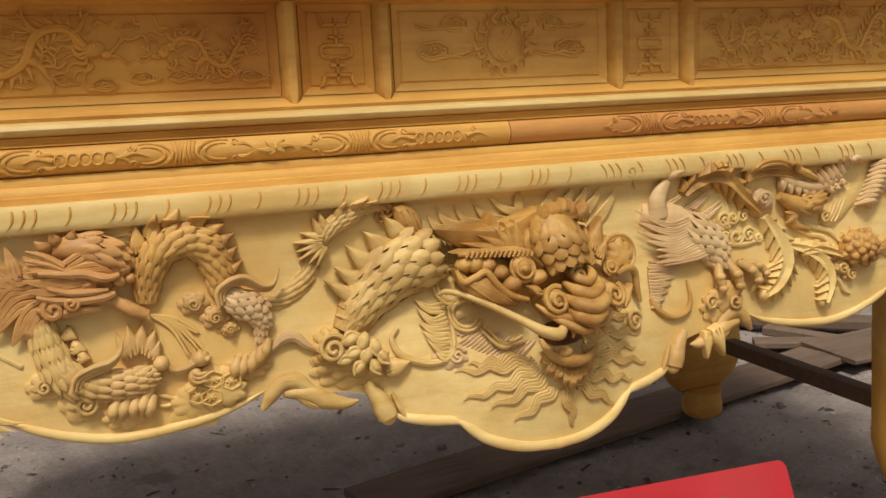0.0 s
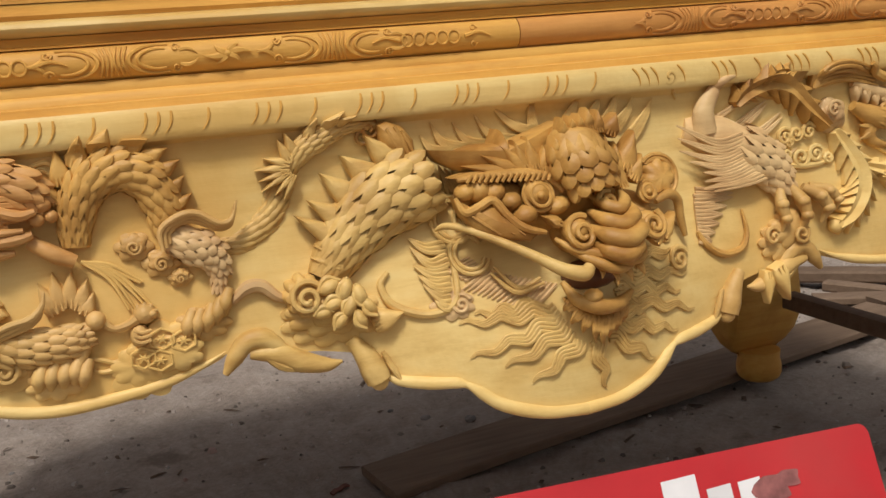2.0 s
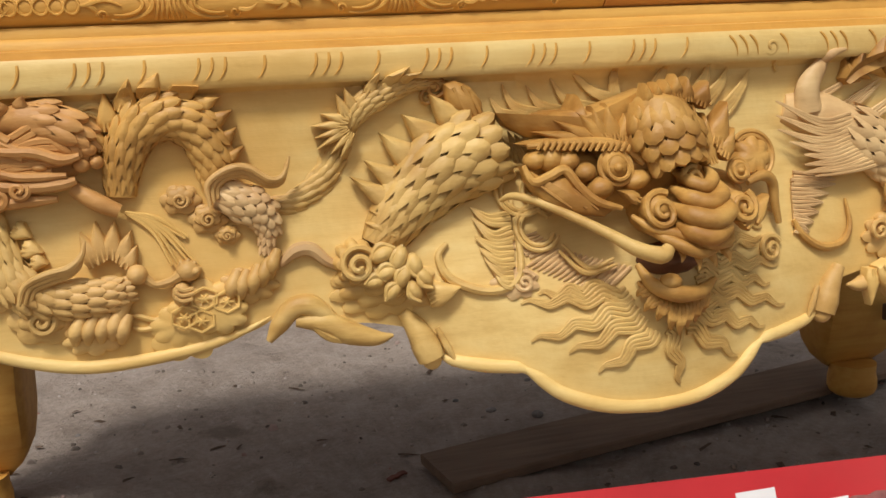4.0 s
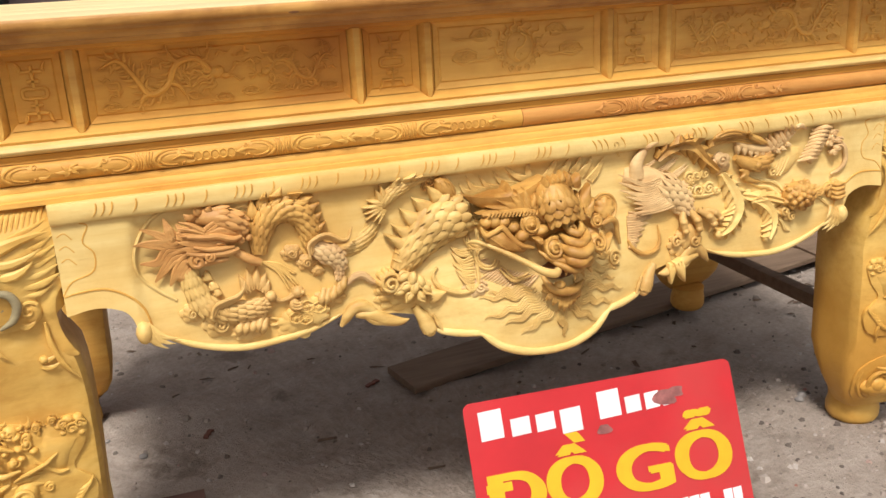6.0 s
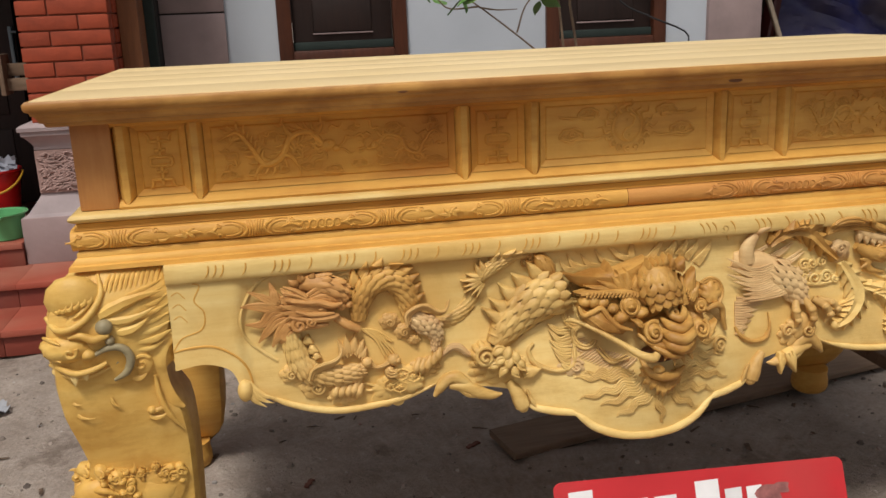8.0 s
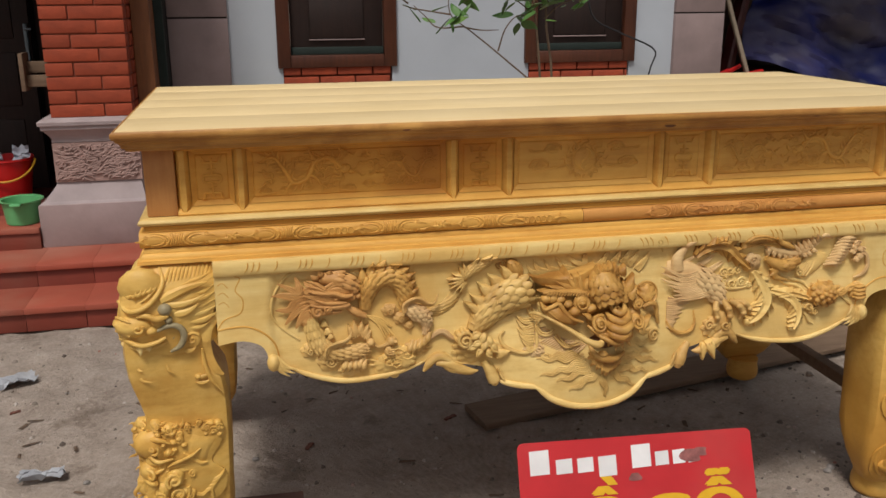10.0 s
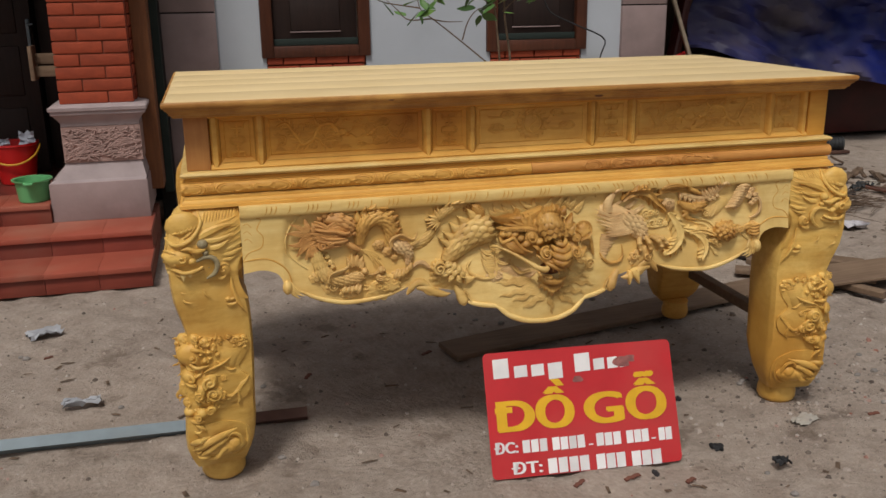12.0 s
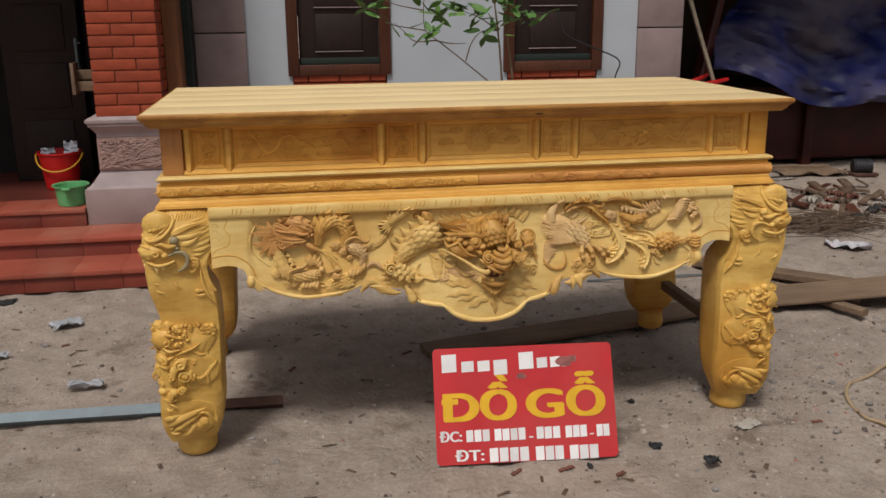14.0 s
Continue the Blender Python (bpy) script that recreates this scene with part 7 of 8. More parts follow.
    for x0, y0, x1, y1 in ((330, 700, 388, 692), (335, 716, 392, 712), (338, 735, 384, 734)):
        g.tube([P(on_leg_sheet(x0,y0)), P(on_leg_sheet((x0 + x1) / 2,y0 - 6)), P(on_leg_sheet(x1,y1))], (0.004, 0.008, 0.002), 0.012, 8)
    for i in range(4):
        g.fin(P(on_leg_sheet(432 + 6 * i, 770 - 8 * i)), P(on_leg_sheet(470 + 9 * i, 752 - 14 * i)), 0.0065, 0.003, 0.007, 0.2 * sx)
    g.tube([P((-1.077, 0.354)), P((-1.056, 0.3474)), P((-1.036, 0.3568)), P((-1.03, 0.3342)), P((-1.037, 0.3212))], (0.006, 0.008, 0.007, 0.005, 0.002), 0.006, 8)
    g.ball(*P((-1.19, 0.3112)), 0.002, 0.022, 0.020, 0.024)
    g.ball(*P((-1.152, 0.3103)), 0.002, 0.020, 0.020, 0.022)
    g.tube([P((-1.2, 0.2909)), P((-1.173, 0.2853)), P((-1.147, 0.2879))], (0.004, 0.008, 0.004), 0.012, 8)
    g.tube([P((-1.174, 0.2775)), P((-1.154, 0.2648)), P((-1.144, 0.2495))], (0.006, 0.006, 0.002), 0.012, 8)
    for i in range(44):
        x, y = rng.uniform(225, 385), rng.uniform(575, 815)
        a, l = math.atan2(y - 700, x - 330) + rng.uniform(-0.7, 0.7), rng.uniform(16, 30)
        g.fin(P(on_leg_sheet(x, y)), P(on_leg_sheet(x + l * math.cos(a), y + l * math.sin(a))), rng.uniform(0.004, 0.0065), 0.004, 0.008, 0.3 * sx)
    for i in range(16):
        x, y = rng.uniform(275, 470), rng.uniform(880, 985)
        g.fin(P(on_leg_sheet(x, y)), P(on_leg_sheet(x + rng.uniform(14, 34), y - rng.uniform(6, 22))), rng.uniform(0.004, 0.007), 0.014, 0.010, 0.25 * sx)
    carving_on("curled_lock", g, GOLD, leg, "curled_lock")
    # leaf ball at the foot
    g = Geo(f)
    g.ball(*P((-1.108, 0.1909)), -0.014, 0.094, 0.042, 0.046)
    for pts, w in (([(-1.195, 0.1881), (-1.153, 0.2176), (-1.104, 0.236), (-1.047, 0.2483)], 0.013), ([(-1.184, 0.1683), (-1.143, 0.1928), (-1.097, 0.2198), (-1.066, 0.2257)], 0.011), ([(-1.202, 0.2093), (-1.178, 0.2311), (-1.134, 0.2381)], 0.010), ([(-1.159, 0.1504), (-1.119, 0.1619), (-1.09, 0.1935), (-1.06, 0.1943)], 0.010)):
        g.tube([P(p) for p in pts], (w * 0.3, w, w, w * 0.2), (0.014, 0.030, 0.032, 0.020), 9, 0.6)
    g.ball(*P((-1.063, 0.1999)), 0.018, 0.026, 0.024, 0.018)
    g.tube([P((-1.089, 0.2086)), P((-1.069, 0.2363)), P((-1.04, 0.2221)), P((-1.036, 0.1857)), P((-1.062, 0.1639)), P((-1.085, 0.1805))], (0.003, 0.006, 0.007, 0.007, 0.006, 0.003), (0.028, 0.024, 0.020, 0.018, 0.024, 0.028), 8)
    g.ball(*P((-1.158, 0.1675)), 0.012, 0.024, 0.014, 0.018)
    g.tube([P((-1.063, 0.1435)), P((-1.036, 0.157)), P((-1.015, 0.1932)), P((-1.017, 0.2342))], (0.003, 0.008, 0.008, 0.003), 0.006, 8)
    carving_on("foot_leaf", g, GOLD, leg, "foot_leaf")


g = Geo()
g.box(1.105, 1.150, 0.19, 0.84, 0.268, 0.312, 0.004)
part("side_stretcher", g, PLANK, altar, "rough brown rail between the legs")
for sx in (-1, 1):
    carve_leg(build_leg(sx, True), sx)
    build_leg(sx, False)


# ---- the red shop sign ----
def build_sign():
    sign = thing("shop_sign", "red painted metal sign with yellow lettering leaning back on the ground", "sign")
    bl, br, tl = Vector((-0.212, -0.238, 0.0)), Vector((0.474, -0.288, 0.0)), Vector((-0.195, -0.062, 0.394))
    ex = (br - bl).normalized()
    up = (tl - bl)
    up = (up - ex * up.dot(ex)).normalized()
    nrm = ex.cross(up).normalized()
    w, h, c = 0.690, 0.432, 0.018
    at = lambda u, v, d: bl + ex * u + up * v + nrm * d
    rim = []
    for cx, cy, a0 in ((w - c, c, -90), (w - c, h - c, 0), (c, h - c, 90), (c, c, 180)):
        for k in range(5):
            a = radians(a0 + 22.5 * k)
            rim.append((cx + c * math.cos(a), cy + c * math.sin(a)))
    g = Geo()
    g.rings([[at(u, v, d) for u, v in rim] for d in (-0.003, 0.0)])
    part("sheet", g, SIGNRED, sign, smooth=False)

    def bar(name, u, v, bw, bh, mat, tilt=0.0):
        g = Geo()
        pts = [(u, v), (u + bw, v + tilt), (u + bw, v + bh + tilt), (u, v + bh)]
        g.rings([[at(a, b, d) for a, b in pts] for d in (0.0004, 0.0014)])
        return part(name, g, mat, sign, smooth=False)

    def letter(name, text, u, v, wide, tall, mat, fat, label):
        """Built-in lettering fitted into a box and thickened."""
        cu = bpy.data.curves.new("lettering", "FONT")
        cu.body, cu.size, cu.extrude = text, 0.135, 0.0005
        tmp = new("lettering", cu)
        bpy.context.view_layer.update()
        me = bpy.data.meshes.new_from_object(tmp.evaluated_get(bpy.context.evaluated_depsgraph_get()))
        bpy.data.objects.remove(tmp)
        flat = [p.co.copy() for p in me.vertices]
        x0, x1 = min(p.x for p in flat), max(p.x for p in flat)
        y0, y1 = min(p.y for p in flat), max(p.y for p in flat)
        faces = [tuple(p.vertices) for p in me.polygons]
        g = Geo()
        for n, (dx, dy) in enumerate(((0.0, 0.0), (-1.0, 0.25), (1.0, -0.25), (-0.5, -0.25), (0.5, 0.25))):
            g.add([at(u + fat * dx + (p.x - x0) * wide / (x1 - x0), v + fat * dy + (p.y - y0) * tall / (y1 - y0), 0.0014 + 0.00013 * n + p.z) for p in flat], faces)
        part(name, g, mat, sign, label, smooth=False)

    for u, v, bw, bh in ((0.033, 0.341, 0.056, 0.067), (0.108, 0.340, 0.047, 0.040), (0.170, 0.340, 0.046, 0.040), (0.231, 0.325, 0.052, 0.056), (0.329, 0.342, 0.056, 0.064), (0.398, 0.344, 0.040, 0.039), (0.450, 0.345, 0.037, 0.039), (0.496, 0.346, 0.030, 0.036)):
        bar("white_word_bar", u, v, bw, bh, SIGNWHITE, 0.002)
    for u, v, bw, bh in ((0.114, 0.081, 0.026, 0.043), (0.145, 0.081, 0.026, 0.043), (0.176, 0.081, 0.026, 0.043), (0.221, 0.081, 0.026, 0.043), (0.251, 0.080, 0.026, 0.043), (0.282, 0.080, 0.026, 0.043), (0.312, 0.080, 0.026, 0.044), (0.381, 0.080, 0.027, 0.044), (0.412, 0.079, 0.027, 0.044), (0.444, 0.079, 0.027, 0.044), (0.492, 0.079, 0.025, 0.044), (0.521, 0.079, 0.025, 0.044), (0.549, 0.079, 0.025, 0.044), (0.612, 0.078, 0.023, 0.044), (0.638, 0.078, 0.023, 0.044)):
        bar("white_line_bar", u, v, bw, bh, SIGNWHITE, 0.001)
    for u, v, bw, bh in ((0.352, 0.086, 0.016, 0.005), (0.584, 0.086, 0.016, 0.005)):
        bar("dash", u, v, bw, bh, SIGNWHITE)
    for u, v, bw, bh in ((0.199, 0.003, 0.032, 0.051), (0.237, 0.003, 0.032, 0.051), (0.276, 0.002, 0.032, 0.051), (0.314, 0.002, 0.033, 0.051), (0.374, 0.001, 0.032, 0.051), (0.411, 0.000, 0.032, 0.051), (0.448, -0.000, 0.032, 0.051), (0.504, -0.001, 0.033, 0.051), (0.542, -0.002, 0.033, 0.051), (0.580, -0.002, 0.033, 0.051)):
        bar("white_line_bar", u, v, bw, bh, SIGNWHITE, 0.001)
    for u, v, r in ((0.505, 0.366, 0.030), (0.535, 0.375, 0.020), (0.335, 0.318, 0.018)):
        g = Geo()
        blot = [(u + r * (1 + 0.25 * math.sin(3 * a + 9 * u)) * math.cos(a), v + 0.75 * r * (1 + 0.2 * math.sin(2 * a + 5 * v)) * math.sin(a)) for a in np.linspace(0, 2 * math.pi, 18, endpoint=False)]
        g.rings([[at(a, b, d) for a, b in blot] for d in (0.0004, 0.0017 + 0.01 * r)])
        part("smudge", g, SMUDGE, sign, "grey dried glue smudge", smooth=False)
    for text, u, v, wide, tall in (("\u0110C:", 0.015, 0.085, 0.081, 0.039), ("\u0110T:", 0.070, 0.012, 0.106, 0.041)):
        letter("white_letters", text, u, v, wide, tall, SIGNWHITE, 0.0022, "small white letters")
    bar("letter_crossbar", 0.027, 0.222, 0.062, 0.020, SIGNYELLOW)
    for text, u, wide in (("D\u1ed2", 0.040, 0.263), ("G\u1ed6", 0.355, 0.290)):
        letter("yellow_letters", text, u, 0.158, wide, 0.165, SIGNYELLOW, 0.009, "thick yellow letters")


build_sign()


# ---- ground ----
def ground_z(x, y):
    near = smoothstep(9.0, 5.0, math.hypot(x, y - 1.0))
    n = noise.fractal(Vector((x * 2.2, y * 2.2, 0.0)), 0.9, 2.1, 3) * 0.014 + noise.fractal(Vector((x * 6.0, y * 6.0, 4.0)), 0.8, 2.0, 4) * 0.014 + noise.fractal(Vector((x * 11.0, y * 11.0, 9.0)), 0.7, 2.0, 2) * 0.006
    return -0.006 + near * n * smoothstep(0.0, 0.12, min(abs(math.hypot(abs(x) - 1.103, y - 0.097)), abs(math.hypot(abs(x) - 1.103, y - 0.933))) - 0.02) + 0.049 * math.exp(-((x + 1.103) ** 2 + (y - 0.933) ** 2) / 0.07)


def axis_steps(lo, hi, near_lo, near_hi, fine):
    a = list(np.arange(near_lo, near_hi, fine))
    out = [lo, lo * 0.4, near_lo - 4.0, near_lo - 1.5, near_lo - 0.5]
    return out + a + [near_hi + 0.5, near_hi + 2.0, near_hi + 6.0, hi * 0.5, hi]


def build_ground():
    xs, ys = axis_steps(-200, 200, -3.4, 5.2, 0.035), axis_steps(-200, 200, -1.6, 4.4, 0.035)
    v = [(x, y, ground_z(x, y)) for y in ys for x in xs]
    n = len(xs)
    f = [(j * n + i, j * n + i + 1, (j + 1) * n + i + 1, (j + 1) * n + i) for j in range(len(ys) - 1) for i in range(n - 1)]
    me = bpy.data.meshes.new("ground")
    me.from_pydata(v, [], f)
    me.polygons.foreach_set("use_smooth", [True] * len(f))
    me.materials.append(SOIL)
    tagged(new("ground", me), "brown sandy soil with footprints, damp patches and grit", "ground", kind="structure")


build_ground()


def build_pebbles():
    rng = random.Random(3)
    v, f = [], []
    for i in range(4800):
        if i < 3300:
            x, y = rng.uniform(-2.6, 3.6), rng.uniform(-1.0, 2.1)
        else:
            x, y = rng.gauss(1.5, 0.5), rng.gauss(0.05, 0.35)
        s = min(0.022, 0.0025 + abs(rng.gauss(0, 0.0048)))
        z = ground_z(x, y)
        o = len(v)
        k = [rng.uniform(0.6, 1.2) * s for _ in range(8)]
        a0 = rng.uniform(0, 6)
        for j in range(5):
            a = a0 + 1.2566 * j
            v.append((x + k[j] * math.cos(a), y + k[j] * math.sin(a), z - 0.2 * s))
        for j in range(4):
            a = a0 + 0.4 + 1.57 * j
            v.append((x + 0.6 * k[j] * math.cos(a), y + 0.6 * k[j] * math.sin(a), z + 0.55 * s * rng.uniform(0.7, 1.2)))
        f += [(o, o + 1, o + 5), (o + 1, o + 6, o + 5), (o + 1, o + 2, o + 6), (o + 2, o + 7, o + 6), (o + 2, o + 3, o + 7), (o + 3, o + 8, o + 7), (o + 3, o + 4, o + 8), (o + 4, o + 5, o + 8), (o + 4, o, o + 5),
              (o + 5, o + 6, o + 7, o + 8)]
    me = bpy.data.meshes.new("pebbles")
    me.from_pydata(v, [], f)
    me.materials.append(PEBBLE)
    tagged(new("pebbles", me), "grit and small pebbles scattered on the soil", "pebbles", kind="stuff")
    v, f = [], []
    for i in range(350):
        x, y = (rng.uniform(-2.2, 3.0), rng.uniform(-0.6, 1.9)) if i < 110 else (rng.gauss(3.75, 0.5), rng.gauss(3.25, 0.6))
        l, w, a = rng.uniform(0.008, 0.035), rng.uniform(0.003, 0.010), rng.uniform(0, 6.3)
        z, o = ground_z(x, y) + 0.003, len(v)
        c, s = math.cos(a), math.sin(a)
        for p, q, r in ((-l, -w, 0), (l, -w * 0.6, rng.uniform(0, 0.006)), (l * 0.9, w, 0.002), (-l * 0.8, w * 0.9, rng.uniform(0, 0.004)), (0, 0, 0.006)):
            v.append((x + p * c - q * s, y + p * s + q * c, z + r))
        f += [(o, o + 1, o + 4), (o + 1, o + 2, o + 4), (o + 2, o + 3, o + 4), (o + 3, o, o + 4)]
    me = bpy.data.meshes.new("wood_chips")
    me.from_pydata(v, [], f)
    me.materials.append(CHIPS)
    tagged(new("wood_chips", me), "dark wood chips and leaf litter on the soil", "wood chips", kind="stuff")


build_pebbles()


def slanted(name, label, category, a, b, w, t, mat, lift=0.0, group="", roll=0.0):
    """A long board or bar from a to b, w wide and t thick, as one mesh."""
    a, b = Vector(a), Vector(b)
    d = (b - a)
    s = d.cross(Vector((0, 0, 1))).normalized()
    n = s.cross(d).normalized()
    s, n = s * math.cos(roll) + n * math.sin(roll), n * math.cos(roll) - s * math.sin(roll)
    g = Geo()
    c = min(w, t) * 0.18
    sec = [(-w / 2 + c, 0), (w / 2 - c, 0), (w / 2, c), (w / 2, t - c), (w / 2 - c, t), (-w / 2 + c, t), (-w / 2, t - c), (-w / 2, c)]
    steps = 7
    rings = []
    for i in range(steps):
        p = a + d * (i / (steps - 1)) + Vector((0, 0, lift))
        wob = 0.003 * math.sin(2.3 * i + w * 40)
        rings.append([p + s * (u + wob) + n * v for u, v in sec])
    g.rings(rings)
    ob = linked(name, g, mat, None, False)
    return tagged(ob, label, category, group)


# under and beside the table
slanted("wooden_plank", "long weathered brown plank lying under the altar table", "plank", (-0.089, 0.857, 0.003), (1.889, 1.239, 0.032), 0.200, 0.026, PLANK)
bar_thing = thing("steel_bar", "grey-blue square steel tube with a rusty end lying on the ground", "steel tube")
g = Geo()
g.pipe([Vector((-3.308, 0.472, 0.022)), Vector((-1.93, 0.427, 0.022)), Vector((-1.178, 0.405, 0.022))], [0.030] * 3, 4)
part("painted_tube", g, STEEL, bar_thing, smooth=False)
g = Geo()
g.pipe([Vector((-1.178, 0.405, 0.022)), Vector((-0.78, 0.398, 0.022))], [0.029, 0.029], 4)
part("rusty_end", g, RUST, bar_thing, smooth=False)
for a, b, w, t, lab in (((1.864, 2.037, 0.01), (2.517, 1.345, 0.03), 0.11, 0.05, "thick dark plank on the soil"), ((1.889, 1.211, 0.05), (3.046, 1.144, 0.10), 0.30, 0.018, "broad pale board lying across others"),
                        ((1.979, 1.657, 0.02), (2.31, 0.906, 0.02), 0.06, 0.04, "short brown board end beside the leg"), ((1.807, 1.529, 0.02), (2.428, 1.127, 0.03), 0.09, 0.03, "weathered board in the pile")):
    slanted("wooden_board", lab, "board", a, b, w, t, PLANK, 0.0, "boards beside the table")


def crumpled(name, label, category, x, y, sx, sy, mat, seed, z=0.0, turn=0.0, hgt=0.02):
    rng = random.Random(seed)
    n = 9
    g = Geo()
    c, s = math.cos(turn), math.sin(turn)
    rows = []
    for i in range(n):
        row = []
        for j in range(n):
            u, w = (i / (n - 1) - 0.5) * sx * rng.uniform(0.9, 1.1), (j / (n - 1) - 0.5) * sy * rng.uniform(0.9, 1.1)
            row.append(Vector((x + u * c - w * s, y + u * s + w * c, z + 0.002 + rng.uniform(0, hgt))))
        rows.append(row)
    g.rings(rows, closed=False, caps=False)
    low = [[p - Vector((0, 0, 0.0015)) for p in row] for row in rows]
    g.rings(low, closed=False, caps=False)
    return tagged(linked(name, g, mat, None, True), label, category)


crumpled("paper_scrap", "flat pale paper scrap on the soil", "paper", 1.080, -0.138, 0.105, 0.06, PAPER, 1, turn=0.4, hgt=0.010)
crumpled("paper_scrap", "crumpled white paper on the sand", "paper", -1.94, 1.638, 0.16, 0.09, SCRAP, 2, turn=0.5, hgt=0.03)
crumpled("paper_scrap", "grey torn wrapper on the sand", "paper", -1.659, 0.761, 0.15, 0.05, SCRAP, 3, turn=0.1, hgt=0.03)
crumpled("wrapper", "red and white printed wrapper on the ground", "wrapper", 3.13, 2.285, 0.29, 0.15, REDPAPER, 4, turn=-0.35, hgt=0.04)
crumpled("paper_scrap", "lilac scrap of paper on the sand", "paper", -2.165, 1.23, 0.09, 0.06, SCRAP, 5, hgt=0.02)
# A lump of charcoal, built here from a crumpled black sheet.
crumpled("dark_cloth", "black charcoal lump on the soil, shaped as a crumpled sheet", "cloth", 0.798, -0.404, 0.055, 0.045, BLACK, 6, hgt=0.028)
crumpled("black_sole", "worn black shoe sole at the foot of the steps", "sole", -2.399, 2.094, 0.15, 0.08, BLACK, 8, hgt=0.02)
crumpled("brown_sheet", "curled brown sheet of cardboard on the ground", "cardboard", 4.426, 4.886, 0.65, 0.29, PLANK, 9, turn=-0.1, hgt=0.06)


# ---- the house ----
def build_steps():
    for k, (y0, y1, z0, z1, x1) in enumerate(((2.272, 2.70, 0.0, 0.126, -1.464), (2.614, 3.06, 0.0, 0.249, -1.468))):
        st = thing("step", "red tiled house step, worn and dusty", "step", "steps to the house door", "structure")
        g = Geo()
        g.box(-6.0, x1, y0 + 0.018, y1 + 0.4, z0, z1 - 0.028, 0.0)
        part("riser_core", g, MORTAR, st, smooth=False)
        x = x1
        while x > -6.0:
            w = 0.285
            g = Geo()
            g.box(x - w + 0.0004, x, y0 - 0.014, y1, z1 - 0.030, z1, 0.0022)
            part("tile", g, TILE, st)
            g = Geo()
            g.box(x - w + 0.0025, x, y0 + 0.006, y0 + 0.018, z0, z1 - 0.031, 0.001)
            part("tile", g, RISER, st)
            x -= w
    g = Geo()
    g.box(-6.0, -2.070, 2.955, 9.0, 0.0, 0.364, 0.004)
    porch = tagged(linked("porch_floor", g, FLOORTILE, None, False), "dark red tiled porch floor", "floor", kind="structure")
    x = -2.072
    while x > -5.9:
        g = Geo()
        g.box(x - 0.2846, x, 2.930, 3.30, 0.342, 0.370, 0.0022)
        part("tile", g, TILE, porch)
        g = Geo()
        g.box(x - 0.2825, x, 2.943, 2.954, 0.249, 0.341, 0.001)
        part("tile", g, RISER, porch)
        x -= 0.285


build_steps()


def build_pillar():
    x0, x1, y0 = -1.956, -1.516, 3.035
    p = thing("brick_pillar", "red brick porch pillar on a mauve moulded plinth", "pillar", kind="structure")
    g = Geo()
    g.box(-2.068, -1.487, 2.960, 3.58, 0.245, 0.490, 0.008)
    part("base_block", g, STONE, p)
    g = Geo()
    g.rings([[Vector((a, b, z)) for a, b in ((cx - wx, 2.995 + q), (cx + wx, 2.995 + q), (cx + wx, 3.56 - q), (cx - wx, 3.56 - q))]
             for cx, wx, q, z in ((-1.7775, 0.280, -0.025, 0.490), (-1.762, 0.270, -0.012, 0.505), (-1.741, 0.230, 0.033, 0.588), (-1.741, 0.220, 0.042, 0.612))])
    part("sloped_course", g, STONELIGHT, p, smooth=False)
    g = Geo()
    g.box(x0 - 0.011, x1 + 0.011, y0 - 0.012, 3.50, 0.606, 0.826)
    part("carved_block", g, ROUGHSTONE, p, smooth=False)
    rng = random.Random(5)
    g = Geo(flat_at(y0 - 0.012))
    for i in range(420):
        x, z, a, l = rng.uniform(x0 + 0.01, x1 - 0.01), rng.uniform(0.624, 0.812), rng.gauss(0.5, 0.9), rng.uniform(0.013, 0.032)
        g.tube([(x - l * math.cos(a), z - l * math.sin(a) * 0.6), (x, z + rng.uniform(-0.006, 0.006)), (x + l * math.cos(a), z + l * math.sin(a) * 0.6)], (0.003, 0.0060, 0.003), 0.005, 5, 1.3, n=5)
    part("tooled_ridges", g, ROUGHSTONE, p)
    g = Geo()
    prof = ((-0.05, 0.822), (0.0, 0.822), (0.011, 0.831), (0.009, 0.849), (0.020, 0.868), (0.041, 0.896), (0.053, 0.905), (0.053, 0.924), (0.064, 0.928), (0.066, 0.947), (0.053, 0.958), (-0.05, 0.970))
    g.frame_sweep(prof, x0, x1, y0, 3.50)
    part("cornice", g, STONELIGHT, p)
    g = Geo()
    g.box(x0 + 0.012, x1 - 0.012, y0 + 0.012, 3.49, 0.95, 2.60)
    part("mortar_core", g, MORTAR, p, smooth=False)
    course, joint = 0.0752, 0.0085
    faces = {}

    def brick_mesh(w, d):
        key = (round(w, 3), round(d, 3))
        if key not in faces:
            g = Geo()
            g.box(-w / 2, w / 2, 0, d, 0, course - joint, 0.004)
            ob = linked("brick", g, BRICK, p)
            faces[key] = ob.data
            bpy.data.objects.remove(ob)
        return faces[key]

    def lay(x, y, z, w, d):
        ob = new("brick", brick_mesh(w, d))
        ob.parent = p
        ob.location = (x, y + rng.uniform(-0.0015, 0.0015), z)

    z, k = 0.966, 0
    while z < 2.50:
        cuts = (0.15, 0.29) if k % 2 else (0.29, 0.15)
        a = x0
        for w in cuts:
            lay(a + (w - 0.008) / 2, y0, z, w - 0.008, 0.11)
            a += w
        for j in range(2):
            lay(x1 - 0.055, y0 + 0.118 + 0.18 * j + (0.04 if k % 2 else 0.0), z, 0.11, 0.172)
        z += course
        k += 1


build_pillar()


